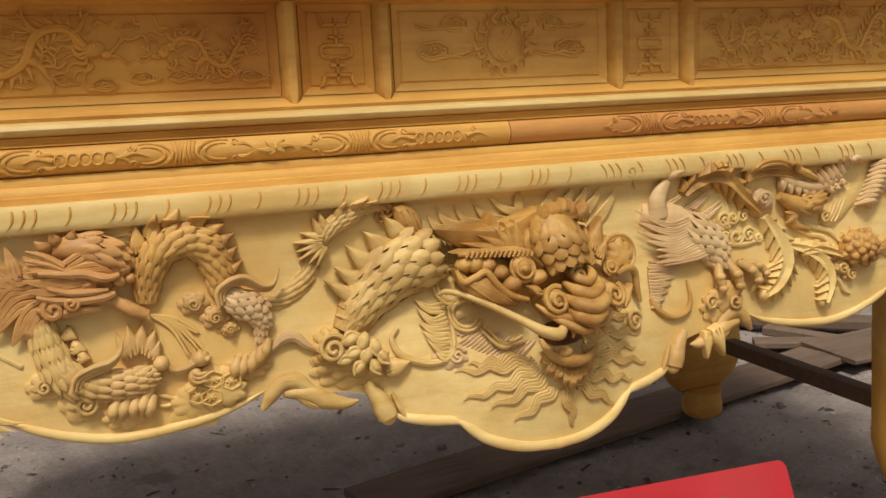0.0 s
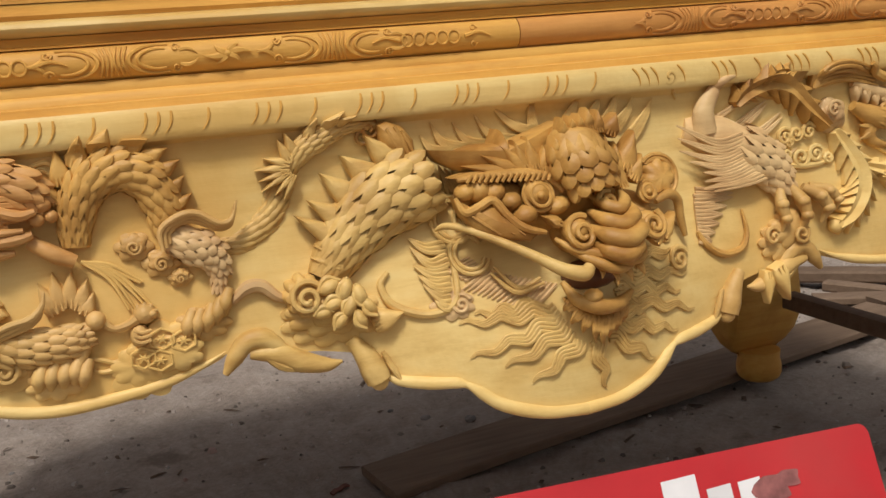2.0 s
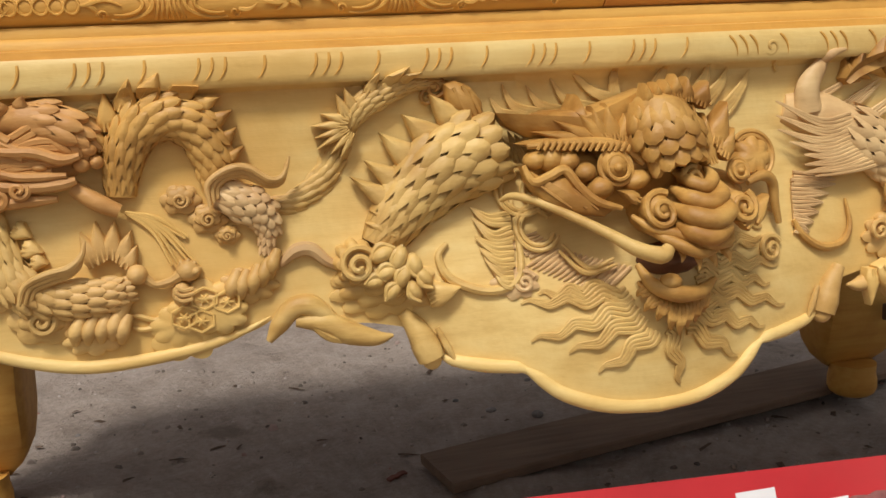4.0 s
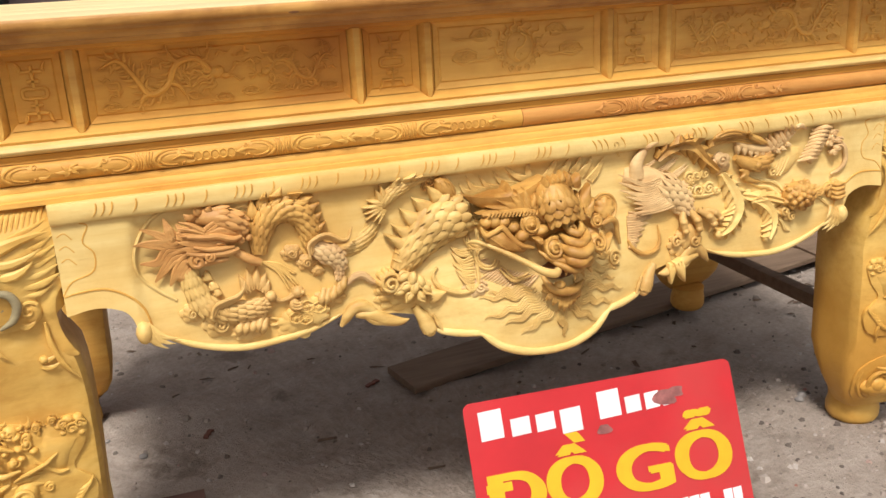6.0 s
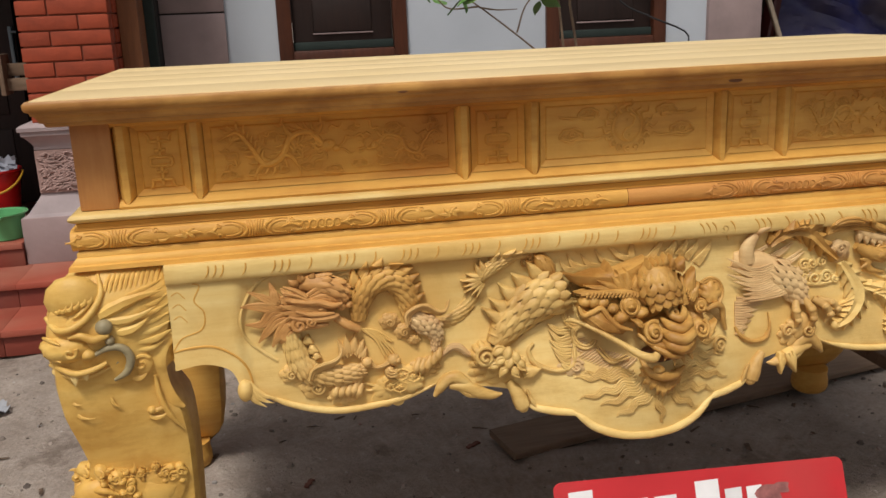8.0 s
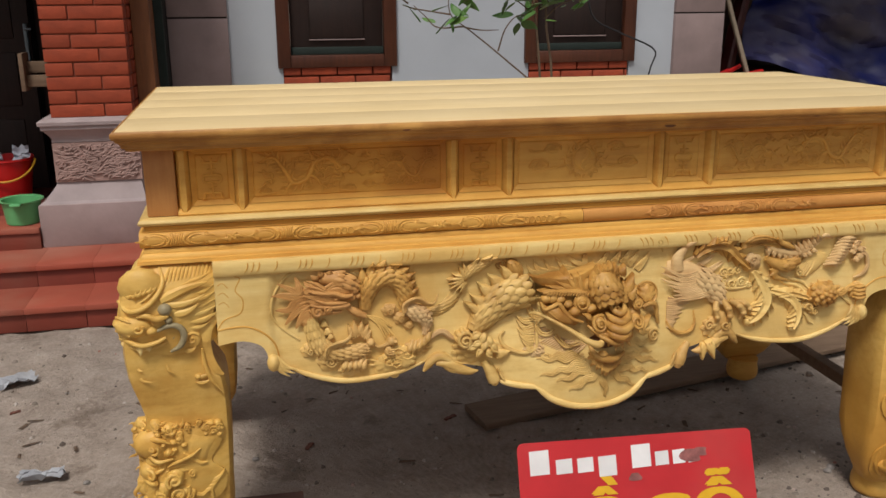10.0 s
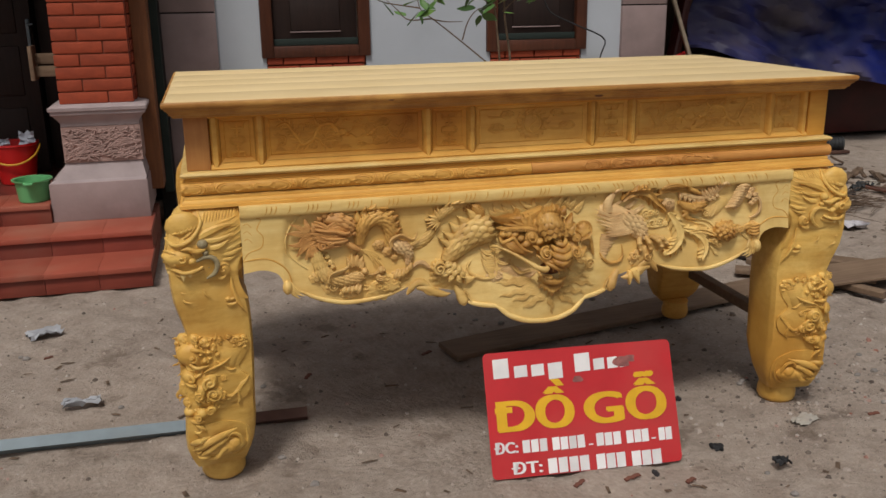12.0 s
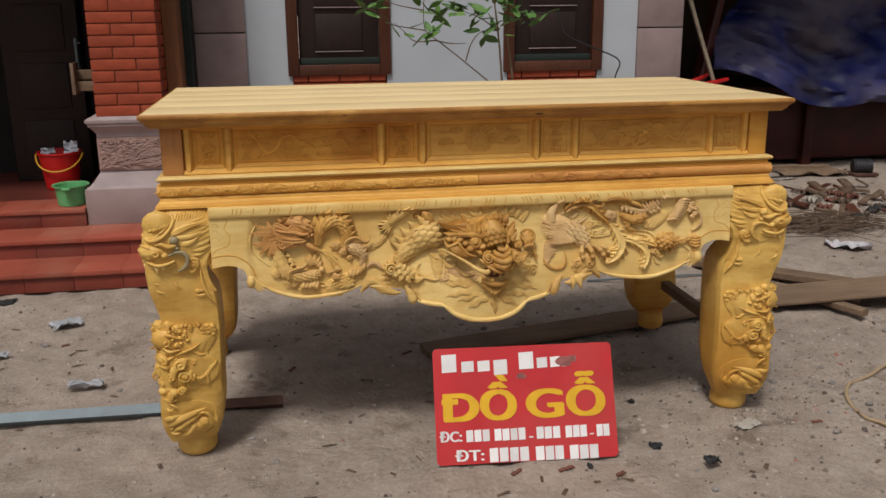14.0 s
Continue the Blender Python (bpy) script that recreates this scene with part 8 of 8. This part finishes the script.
def build_wall():
    w = thing("wall_house", "pale blue plastered house front with mauve pilasters", "wall", kind="structure")
    yw, thick = 3.80, 0.22
    openings = ((-0.655, 0.067), (1.020, 1.762))
    zs, zt = 1.190, 2.75
    xs = [-0.988, openings[0][0], openings[0][1], openings[1][0], openings[1][1], 2.086]
    # The unseen upper part, up to 6.4 m, is added to block sky light.
    for a, b in ((xs[0], xs[1]), (xs[2], xs[3]), (xs[4], xs[5])):
        g = Geo()
        g.box(a, b, yw, yw + thick, 0.0, 6.4)
        part("plaster", g, PLASTER, w, smooth=False)
    for a, b in openings:
        g = Geo()
        g.box(a, b, yw + 0.03, yw + thick, 0.0, zs)
        part("plaster", g, MORTAR, w, smooth=False)
        g = Geo()
        g.box(a, b, yw, yw + thick, zt, 6.4)
        part("plaster", g, PLASTER, w, smooth=False)
    shared = {}
    for a, b in openings:
        z, k = 0.742, 0
        while z < zs - 0.03:
            x = a + 0.004
            first = True
            while x < b - 0.02:
                l = 0.117 if (first and k % 2) else 0.236
                l = min(l, b - 0.004 - x)
                key = round(l, 3)
                if key not in shared:
                    g = Geo()
                    g.box(0, l - 0.009, 0, 0.06, 0, 0.060, 0.004)
                    ob = linked("brick", g, BRICK, w)
                    shared[key] = ob.data
                    bpy.data.objects.remove(ob)
                ob = new("brick", shared[key])
                ob.parent, ob.location = w, (x, yw - 0.012, z)
                x += l
                first = False
            z += 0.072
            k += 1
    for x0, x1 in ((-1.358, -0.988), (2.086, 2.462)):
        z = 0.03
        for top in (0.36, 0.965, 1.480, 2.000, 2.52, 3.04, 4.0, 5.2, 6.4):
            g = Geo()
            g.box(x0, x1, yw - 0.035, yw + thick, z, top - 0.010, 0.005)
            part("pilaster_block", g, STONE, w)
            z = top
        g = Geo()
        g.box(x0 + 0.008, x1 - 0.008, yw - 0.025, yw + thick - 0.01, 0.0, 6.4)
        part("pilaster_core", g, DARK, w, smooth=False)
    for n, (a, b) in enumerate(openings):
        win = thing("window_%d" % (n + 1), "dark brown wooden shuttered window, closed, paint worn at the frame", "window", kind="structure")
        for name, bx in (("frame_jamb", (a - 0.032, a + 0.054, yw - 0.03, yw + 0.08, zs - 0.040, zt)), ("frame_jamb", (b - 0.054, b + 0.032, yw - 0.03, yw + 0.08, zs - 0.040, zt)),
                         ("frame_sill", (a + 0.054, b - 0.054, yw - 0.03, yw + 0.08, zs - 0.040, zs + 0.040)), ("frame_head", (a - 0.032, b + 0.032, yw - 0.03, yw + 0.08, zt, zt + 0.08))):
            g = Geo()
            g.box(*bx, 0.006)
            part(name, g, JAMBWOOD, win)
        g = Geo()
        g.box(a + 0.054, b - 0.054, yw + 0.005, yw + 0.05, zs + 0.040, zs + 0.09, 0.004)
        part("sill_strip", g, DARKGREEN, win)
        for x0, x1 in ((a + 0.058, b - 0.058),):
            g = Geo()
            g.box(x0, x1, yw + 0.018, yw + 0.055, zs + 0.068, zt - 0.01, 0.004)
            sh = part("shutter", g, DOORWOOD, win)
            z = zs + 0.145
            while z < zt - 0.3:
                g = Geo()
                g.box(x0 + 0.125, x1 - 0.125, yw + 0.006, yw + 0.02, z, z + 0.27, 0.010)
                part("shutter_panel", g, DOORWOOD, sh)
                # Pale bead below the panel: the highlight on its edge, put in as colour.
                g = Geo()
                g.box(x0 + 0.120, x1 - 0.120, yw + 0.000, yw + 0.012, z - 0.012, z - 0.004, 0.002)
                part("panel_bead", g, STONE, sh)
                z += 0.325


build_wall()


def build_porch():
    w = thing("wall_porch", "recessed doorway, walls coloured near-black for shade, with varnished timber jamb", "wall", kind="structure")
    # Side, back and end walls take the near-black that stands for indoor shade.
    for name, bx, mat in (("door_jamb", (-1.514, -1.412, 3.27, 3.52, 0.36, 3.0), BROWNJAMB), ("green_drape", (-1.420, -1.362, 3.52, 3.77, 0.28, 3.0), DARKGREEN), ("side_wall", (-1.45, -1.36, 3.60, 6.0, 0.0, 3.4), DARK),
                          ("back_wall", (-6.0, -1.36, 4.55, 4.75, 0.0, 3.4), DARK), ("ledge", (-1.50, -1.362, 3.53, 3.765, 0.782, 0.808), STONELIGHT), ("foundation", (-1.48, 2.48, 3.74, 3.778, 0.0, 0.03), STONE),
                          # Out of view: slab and walls added to keep daylight off the door.
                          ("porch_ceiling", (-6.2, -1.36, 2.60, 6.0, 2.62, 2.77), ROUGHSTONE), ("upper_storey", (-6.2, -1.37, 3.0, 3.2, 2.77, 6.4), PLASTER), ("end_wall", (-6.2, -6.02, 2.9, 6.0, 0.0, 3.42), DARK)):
        g = Geo()
        g.box(*bx, 0.004)
        part(name, g, mat, w, smooth=False)
    d = thing("door_1", "dark brown panelled double door, partly open", "door", kind="structure")
    for x, wd, y, turn in ((-2.80, 0.56, 4.10, 0.15), (-2.222, 0.56, 4.20, -0.1)):
        g = Geo()
        g.box(x, x + wd, y, y + 0.045, 0.368, 2.50, 0.006)
        leaf = part("door_leaf", g, DOORWOOD, d)
        for z in (0.49, 0.92, 1.35, 1.78):
            g = Geo()
            g.box(x + 0.10, x + wd - 0.10, y - 0.012, y + 0.01, z, z + 0.345, 0.010)
            part("door_panel", g, DOORWOOD, leaf)
    g = Geo()
    g.box(-2.272, -2.250, 4.06, 4.098, 1.135, 1.445, 0.006)
    g.tube([(-2.26, 1.41), (-2.222, 1.41)], 0.007, -4.05, 8)
    part("door_handle", g, STEEL, d, "long pale metal handle")
    box_thing = thing("wooden_bracket", "small pale wooden bracket fixed beside the pillar", "bracket")
    for bx in ((-2.130, -2.106, 3.22, 3.37, 1.095, 1.305), (-2.106, -1.956, 3.27, 3.31, 1.115, 1.180), (-2.106, -1.956, 3.31, 3.35, 1.190, 1.255)):
        g = Geo()
        g.box(*bx, 0.004)
        part("bracket_board", g, PLANK, box_thing)


build_porch()


def build_bucket():
    b = thing("bucket", "red plastic bucket with a yellow handle and rags inside", "bucket")
    x, y, z = -2.392, 3.75, 0.366
    g = Geo()
    g.lathe(x, y, ((0.108, z), (0.114, z + 0.005), (0.147, z + 0.258), (0.158, z + 0.265), (0.156, z + 0.278), (0.143, z + 0.276), (0.110, z + 0.02)), 28)
    part("pail", g, BUCKETRED, b)
    g = Geo()
    g.pipe([Vector((x + 0.163 * math.cos(a), y - 0.158 * math.sin(a), z + 0.258 - 0.112 * math.sin(a))) for a in np.linspace(0, math.pi, 17)], [0.007] * 17, 8)
    part("handle", g, YELLOWPLASTIC, b)
    g = Geo()
    rng = random.Random(2)
    for cx, cz, hh in ((-0.077, 0.27, 0.055), (0.09, 0.27, 0.10)):
        rows = []
        for i in range(6):
            rows.append([Vector((x + cx + (j / 5 - 0.5) * 0.10 + rng.uniform(-0.006, 0.006), y - 0.02 + rng.uniform(-0.02, 0.02), z + cz - 0.01 + hh * i / 5 * rng.uniform(0.7, 1.1))) for j in range(6)])
        g.rings(rows, closed=False, caps=False)
    part("rag", g, RAG, b)
    m = thing("basin", "green plastic basin with a side handle on the porch", "basin")
    x, y, z = -2.182, 3.09, 0.371
    g = Geo()
    g.lathe(x, y, ((0.083, z), (0.089, z + 0.004), (0.104, z + 0.126), (0.120, z + 0.133), (0.120, z + 0.140), (0.102, z + 0.136), (0.085, z + 0.012)), 28)
    part("bowl", g, GREENPLASTIC, m)
    g = Geo()
    g.box(x - 0.028, x + 0.028, y - 0.153, y - 0.107, z + 0.123, z + 0.136, 0.004)
    part("side_handle", g, GREENPLASTIC, m)


build_bucket()


# ---- yard beyond the house corner ----
def build_tarp():
    t = thing("covered_machine", "large dark red machine covered with a dusty blue tarpaulin", "machine")
    g = Geo()
    g.box(2.82, 6.9, 5.45, 7.0, 0.05, 0.83, 0.03)
    part("machine_body", g, MACHINE, t)
    for x in (2.95, 4.62, 6.5):
        g = Geo()
        g.box(x, x + 0.10, 5.38, 5.54, 0.0, 0.80, 0.01)
        part("machine_leg", g, MACHINE, t)
    g = Geo()
    cols, rows = 90, 46
    grid = []
    for j in range(rows + 1):
        v = j / rows
        row = []
        for i in range(cols + 1):
            u = i / cols
            z = 0.995 - 0.37 * smoothstep(0.0, 0.4, u) + (1.42 + 0.36 * smoothstep(0.0, 0.4, u)) * v + 0.04 * math.sin(5.0 * u) * (1 - v) + 0.04 * math.sin(13 * u + 1.0) * (1 - v)
            left = 3.42 + 0.60 * smoothstep(0.0, 0.85, v)
            x = left + (6.75 - left) * u
            fold = noise.fractal(Vector((2.6 * u + 5 * v, 3.0 * v - 1.5 * u, 1.0)), 0.8, 2.0, 4)
            crease = abs(noise.noise(Vector((4.0 * u - 3.0 * v, 5.0 * v + 2.0 * u, 7.0))))
            y = 5.30 + 0.26 * v - 0.14 * math.sin(math.pi * u) + 0.14 * fold - 0.10 * crease + 0.05 * math.sin(26 * u + 4 * v) * (1 - v) ** 2 - 0.14 * smoothstep(0.25, 0.05, v)
            row.append(Vector((x, y, z)))
        grid.append(row)
    g.rings(grid, closed=False, caps=False)
    back = [[p + Vector((0, 0.012, 0)) for p in row] for row in grid]
    g.rings(back, closed=False, caps=False)
    part("tarpaulin", g, TARP, t, "creased dusty blue tarpaulin")
    g = Geo()
    g.box(2.6, 14.0, 7.6, 7.8, 0.0, 3.3)
    tagged(linked("wall_yard", g, BACKWALL, None, False), "brown weathered yard wall behind the machine", "wall", kind="structure")
    g = Geo()
    g.box(2.28, 2.455, 4.03, 8.0, 0.0, 6.4)
    tagged(linked("wall_house_side", g, BACKWALL, None, False), "shaded side wall of the house", "wall", kind="structure")
    # Slab above the view, added to darken the tarpaulin and the yard.
    g = Geo()
    g.box(2.46, 14.0, 4.15, 8.0, 2.82, 2.89)
    tagged(linked("shed_roof", g, BACKWALL, None, False), "unseen slab added to shade the covered machine", "roof", kind="structure")
    pole = slanted("leaning_pole", "thin grey-brown pole leaning on the machine", "pole", (3.519, 4.6, 0.0), (2.444, 4.6, 2.807), 0.036, 0.036, POLE)
    g = Geo()
    for i in range(5):
        g.pipe([Vector((2.62 + 0.10 * i, 4.85 - 0.08 * i, 0.80 + 0.035 * i)), Vector((3.0 + 0.08 * i, 4.78 - 0.04 * i, 0.94 + 0.04 * (i % 3)))], [0.022, 0.018], 6)
    part("red_cord_bundle", g, BUCKETRED, t)
    slanted("crossbeam", "dark timber leaning against the covered machine", "timber", (3.18, 5.2, 0.0), (3.80, 5.45, 2.72), 0.12, 0.09, MACHINE)


build_tarp()
motor = thing("old_motor", "small blackish electric motor on the ground", "motor")
g = Geo()
g.pipe([Vector((4.79, 4.76, 0.085)), Vector((4.96, 4.71, 0.085))], [0.072, 0.072], 16, up=Vector((0, 0, 1)))
part("motor_body", g, BLACK, motor)
for k in range(5):
    g = Geo()
    g.pipe([Vector((4.807 + 0.032 * k, 4.755 - 0.009 * k, 0.085)), Vector((4.814 + 0.032 * k, 4.753 - 0.009 * k, 0.085))], [0.080, 0.080], 16, up=Vector((0, 0, 1)))
    part("cooling_rib", g, BLACK, motor)
g = Geo()
g.box(4.75, 5.0, 4.63, 4.84, 0.0, 0.03, 0.006)
part("motor_foot", g, RUST, motor)


def build_debris():
    rng = random.Random(9)
    g = Geo()
    for i in range(260):
        x, y = rng.gauss(3.258, 0.25), rng.gauss(2.863, 0.15)
        a, l = rng.gauss(0.1, 0.35), rng.uniform(0.10, 0.32)
        z = rng.uniform(0.004, 0.07)
        g.pipe([Vector((x - l * math.cos(a), y - l * math.sin(a), z)), Vector((x, y, z + rng.uniform(0, 0.02))), Vector((x + l * math.cos(a), y + l * math.sin(a), max(0.004, z - 0.02)))], [0.0022, 0.003, 0.0015], 4)
    tagged(linked("straw_heap", g, CHIPS, None, True), "heap of straw and thin twigs on the soil", "straw", kind="stuff")
    for i in range(34):
        x, y, a, l = rng.uniform(3.15, 4.65), rng.uniform(2.9, 4.5), rng.uniform(0, 3.1), rng.uniform(0.07, 0.28)
        slanted("offcut", "small wooden offcut lying in the yard", "offcut", (x, y, 0.006), (x + l * math.cos(a), y + l * math.sin(a), 0.02 + rng.uniform(0, 0.05)), rng.uniform(0.03, 0.10), rng.uniform(0.012, 0.03), CHIPS if i % 3 else JAMBWOOD, 0.0, "offcuts in the yard")
    for i in range(16):
        crumpled("rubbish_scrap", "small scrap of rubbish in the yard", "rubbish", rng.uniform(3.4, 4.3), rng.uniform(3.0, 4.0), 0.12, 0.09, (PAPER, BLACK, SHARD, CHIPS)[i % 4], 40 + i, hgt=0.05)
    slanted("yard_batten", "pale batten lying before the machine", "batten", (3.61, 5.20, 0.01), (4.70, 5.03, 0.02), 0.06, 0.045, PLANK)
    slanted("iron_strip", "thin black iron strip lying on the soil", "iron strip", (3.236, 4.645, 0.01), (4.16, 4.67, 0.03), 0.04, 0.008, BLACK)
    slanted("steel_rod", "thin pale steel rod under the table", "rod", (1.065, 1.84, 0.006), (1.88, 1.823, 0.006), 0.012, 0.012, STEEL)


build_debris()


def build_loose_bits():
    rng = random.Random(44)
    g = Geo()
    line = spline([Vector((x, y, 0.010 + ground_z(x, y))) for x, y in ((2.628, 0.466), (2.104, 0.346), (1.838, 0.208), (1.718, 0.143), (1.62, 0.014), (1.581, -0.143), (1.616, -0.252), (1.655, -0.428), (1.811, -0.748))], 60)
    g.pipe([p + Vector((0, 0, 0.002 * math.sin(0.9 * i))) for i, p in enumerate(line)], [0.0085] * 60, 8)
    tagged(linked("cord", g, CORD, None, True), "thin tan cord curling over the soil", "cord")
    for k, (x, y, r) in enumerate(((0.642, -0.235, 0.020), (0.665, -0.22, 0.013), (0.70, 0.16, 0.014), (0.35, -0.34, 0.012))):
        g = Geo()
        for q in range(3):
            g.ball(x + rng.uniform(-0.012, 0.012), ground_z(x, y) + r * 0.45, -y + rng.uniform(-0.01, 0.01), r * rng.uniform(0.6, 1.0), r * rng.uniform(0.4, 0.7), r, rng.uniform(0, 3), 7, 5)
        tagged(linked("charcoal_lump", g, BLACK, None, False), "small black lump of charcoal on the soil", "charcoal", "charcoal lumps on the soil")
    spots = [(rng.uniform(-2.4, 2.6), rng.uniform(-0.9, 1.6)) for _ in range(46)] + [(rng.gauss(1.55, 0.25), rng.gauss(0.0, 0.2)) for _ in range(24)]
    for x, y in spots:
        r = rng.uniform(0.007, 0.019)
        g = Geo()
        z = ground_z(x, y) + r * 0.2
        rows = []
        for i in range(5):
            a = -0.9 + 2.4 * i / 4
            rows.append([Vector((x + r * math.cos(a) * math.cos(b) * rng.uniform(0.8, 1.2), y + 0.8 * r * math.cos(a) * math.sin(b) * rng.uniform(0.8, 1.2), z + 0.6 * r * math.sin(a))) for b in np.linspace(0, 2 * math.pi, 7, endpoint=False)])
        g.rings(rows)
        tagged(linked("stone", g, STONEGREY, None, False), "small grey stone lying on the soil", "stone", "stones on the soil")
    for x, y, a, l in ((-1.25, 0.98, 0.5, 0.05), (-1.9, 1.35, 0.1, 0.04), (0.22, -0.36, 0.2, 0.06), (0.05, -0.33, 0.5, 0.05), (1.35, -0.16, -0.2, 0.04), (0.42, -0.42, 0.3, 0.035), (-0.75, 0.75, 1.0, 0.04), (-0.2, 0.9, 0.4, 0.05)):
        slanted("wood_shard", "small reddish brown wood shard on the soil", "shard", (x, y, ground_z(x, y) + 0.002), (x + l * math.cos(a), y + l * math.sin(a), ground_z(x, y) + 0.008), 0.016, 0.006, SHARD, 0.0, "wood shards on the soil")


build_loose_bits()


# ---- sapling in front of the windows ----
def build_sapling():
    tree = thing("sapling", "thin green sapling with bare lower twigs before the house wall", "tree")
    Y = 2.42
    S = lambda x, z: (0.906 * x - 0.005, 0.935 * z - 0.016)
    rng = random.Random(6)
    g = Geo()
    stems = (((0.78, 0.0), (0.76, 0.7), (0.72, 1.25), (0.70, 1.62), (0.66, 1.95), (0.62, 2.4)), ((0.80, 0.6), (0.80, 1.25), (0.77, 1.6), (0.79, 1.9), (0.84, 2.3)),
             ((0.66, 1.26), (0.42, 1.45), (0.27, 1.565), (0.19, 1.63), (0.175, 1.78), (0.20, 2.2)), ((0.27, 1.565), (0.12, 1.56), (0.05, 1.62), (-0.02, 1.68)), ((0.19, 1.63), (0.00, 1.66), (-0.08, 1.68)),
             ((0.46, 1.43), (0.50, 1.55), (0.58, 1.62), (0.70, 1.62)), ((0.27, 1.56), (0.36, 1.545), (0.46, 1.545)), ((0.175, 1.76), (0.02, 1.79), (-0.10, 1.83)), ((0.70, 1.62), (0.58, 1.70), (0.45, 1.75)),
             ((0.76, 1.60), (0.86, 1.68), (0.98, 1.72)), ((0.66, 1.95), (0.52, 1.88), (0.40, 1.90)), ((-0.05, 1.69), (-0.16, 1.76), (-0.24, 1.78)))
    for s in stems:
        pts = spline([Vector((x, Y + 0.04 * math.sin(9 * x + 5 * z), z)) for x, z in (S(*q) for q in s)], 14)
        r0 = 0.009 if s[0][1] < 0.7 else 0.0045
        g.pipe(pts, [r0 * (1 - 0.6 * i / 13) for i in range(14)], 6)
    part("stem", g, TWIG, tree)
    lf = Geo()
    n = 7
    rows = []
    for i in range(n):
        s = i / (n - 1)
        w = 0.5 * math.sin(math.pi * (0.04 + 0.95 * s) ** 0.85) * 0.42
        rows.append([Vector((-w, s, 0.06 * s * (1 - s))), Vector((0, s, -0.10 * s * (1 - s) - 0.05 * s * s)), Vector((w, s, 0.06 * s * (1 - s)))])
    lf.rings(rows, closed=False, caps=False)
    tmp = linked("leaf", lf, LEAF, tree)
    data = tmp.data
    bpy.data.objects.remove(tmp)
    nodes = ((-0.22, 1.80, 7), (-0.10, 1.83, 4), (0.22, 1.62, 8), (0.17, 1.78, 5), (0.30, 1.78, 6), (0.42, 1.76, 9), (0.52, 1.90, 8), (0.58, 1.72, 8), (0.60, 1.63, 8), (0.70, 1.65, 9), (0.66, 1.88, 9), (0.76, 1.80, 8),
             (0.86, 1.70, 6), (0.98, 1.72, 7), (0.80, 1.95, 9), (0.48, 1.98, 8), (0.35, 1.95, 6), (-0.05, 1.68, 2), (0.12, 1.62, 2), (0.72, 2.05, 8), (0.55, 2.10, 8), (0.90, 2.05, 6), (0.15, 2.05, 6))
    for x, z, k in nodes:
        x, z = S(x, z)
        for _ in range(k):
            ob = new("leaf", data)
            ob.parent = tree
            s = rng.uniform(0.070, 0.135)
            ob.matrix_basis = Matrix.LocRotScale((x + rng.gauss(0, 0.03), Y + rng.gauss(0, 0.06), z + rng.gauss(0, 0.025)), Euler((rng.uniform(-0.9, 0.9), rng.uniform(-0.8, 0.8), rng.uniform(0, 6.28))), (s, s, s))
    g = Geo()
    g.pipe(spline([Vector((1.388, 3.69, 1.628)), Vector((1.449, 3.69, 1.446)), Vector((1.648, 3.69, 1.346)), Vector((1.90, 3.69, 1.234)), Vector((1.882, 3.69, 1.108)), Vector((1.82, 3.71, 0.855))], 20), [0.006] * 20, 6)
    tagged(linked("black_wire", g, BLACK, None, True), "bent black wire hanging in front of the wall", "wire")


build_sapling()
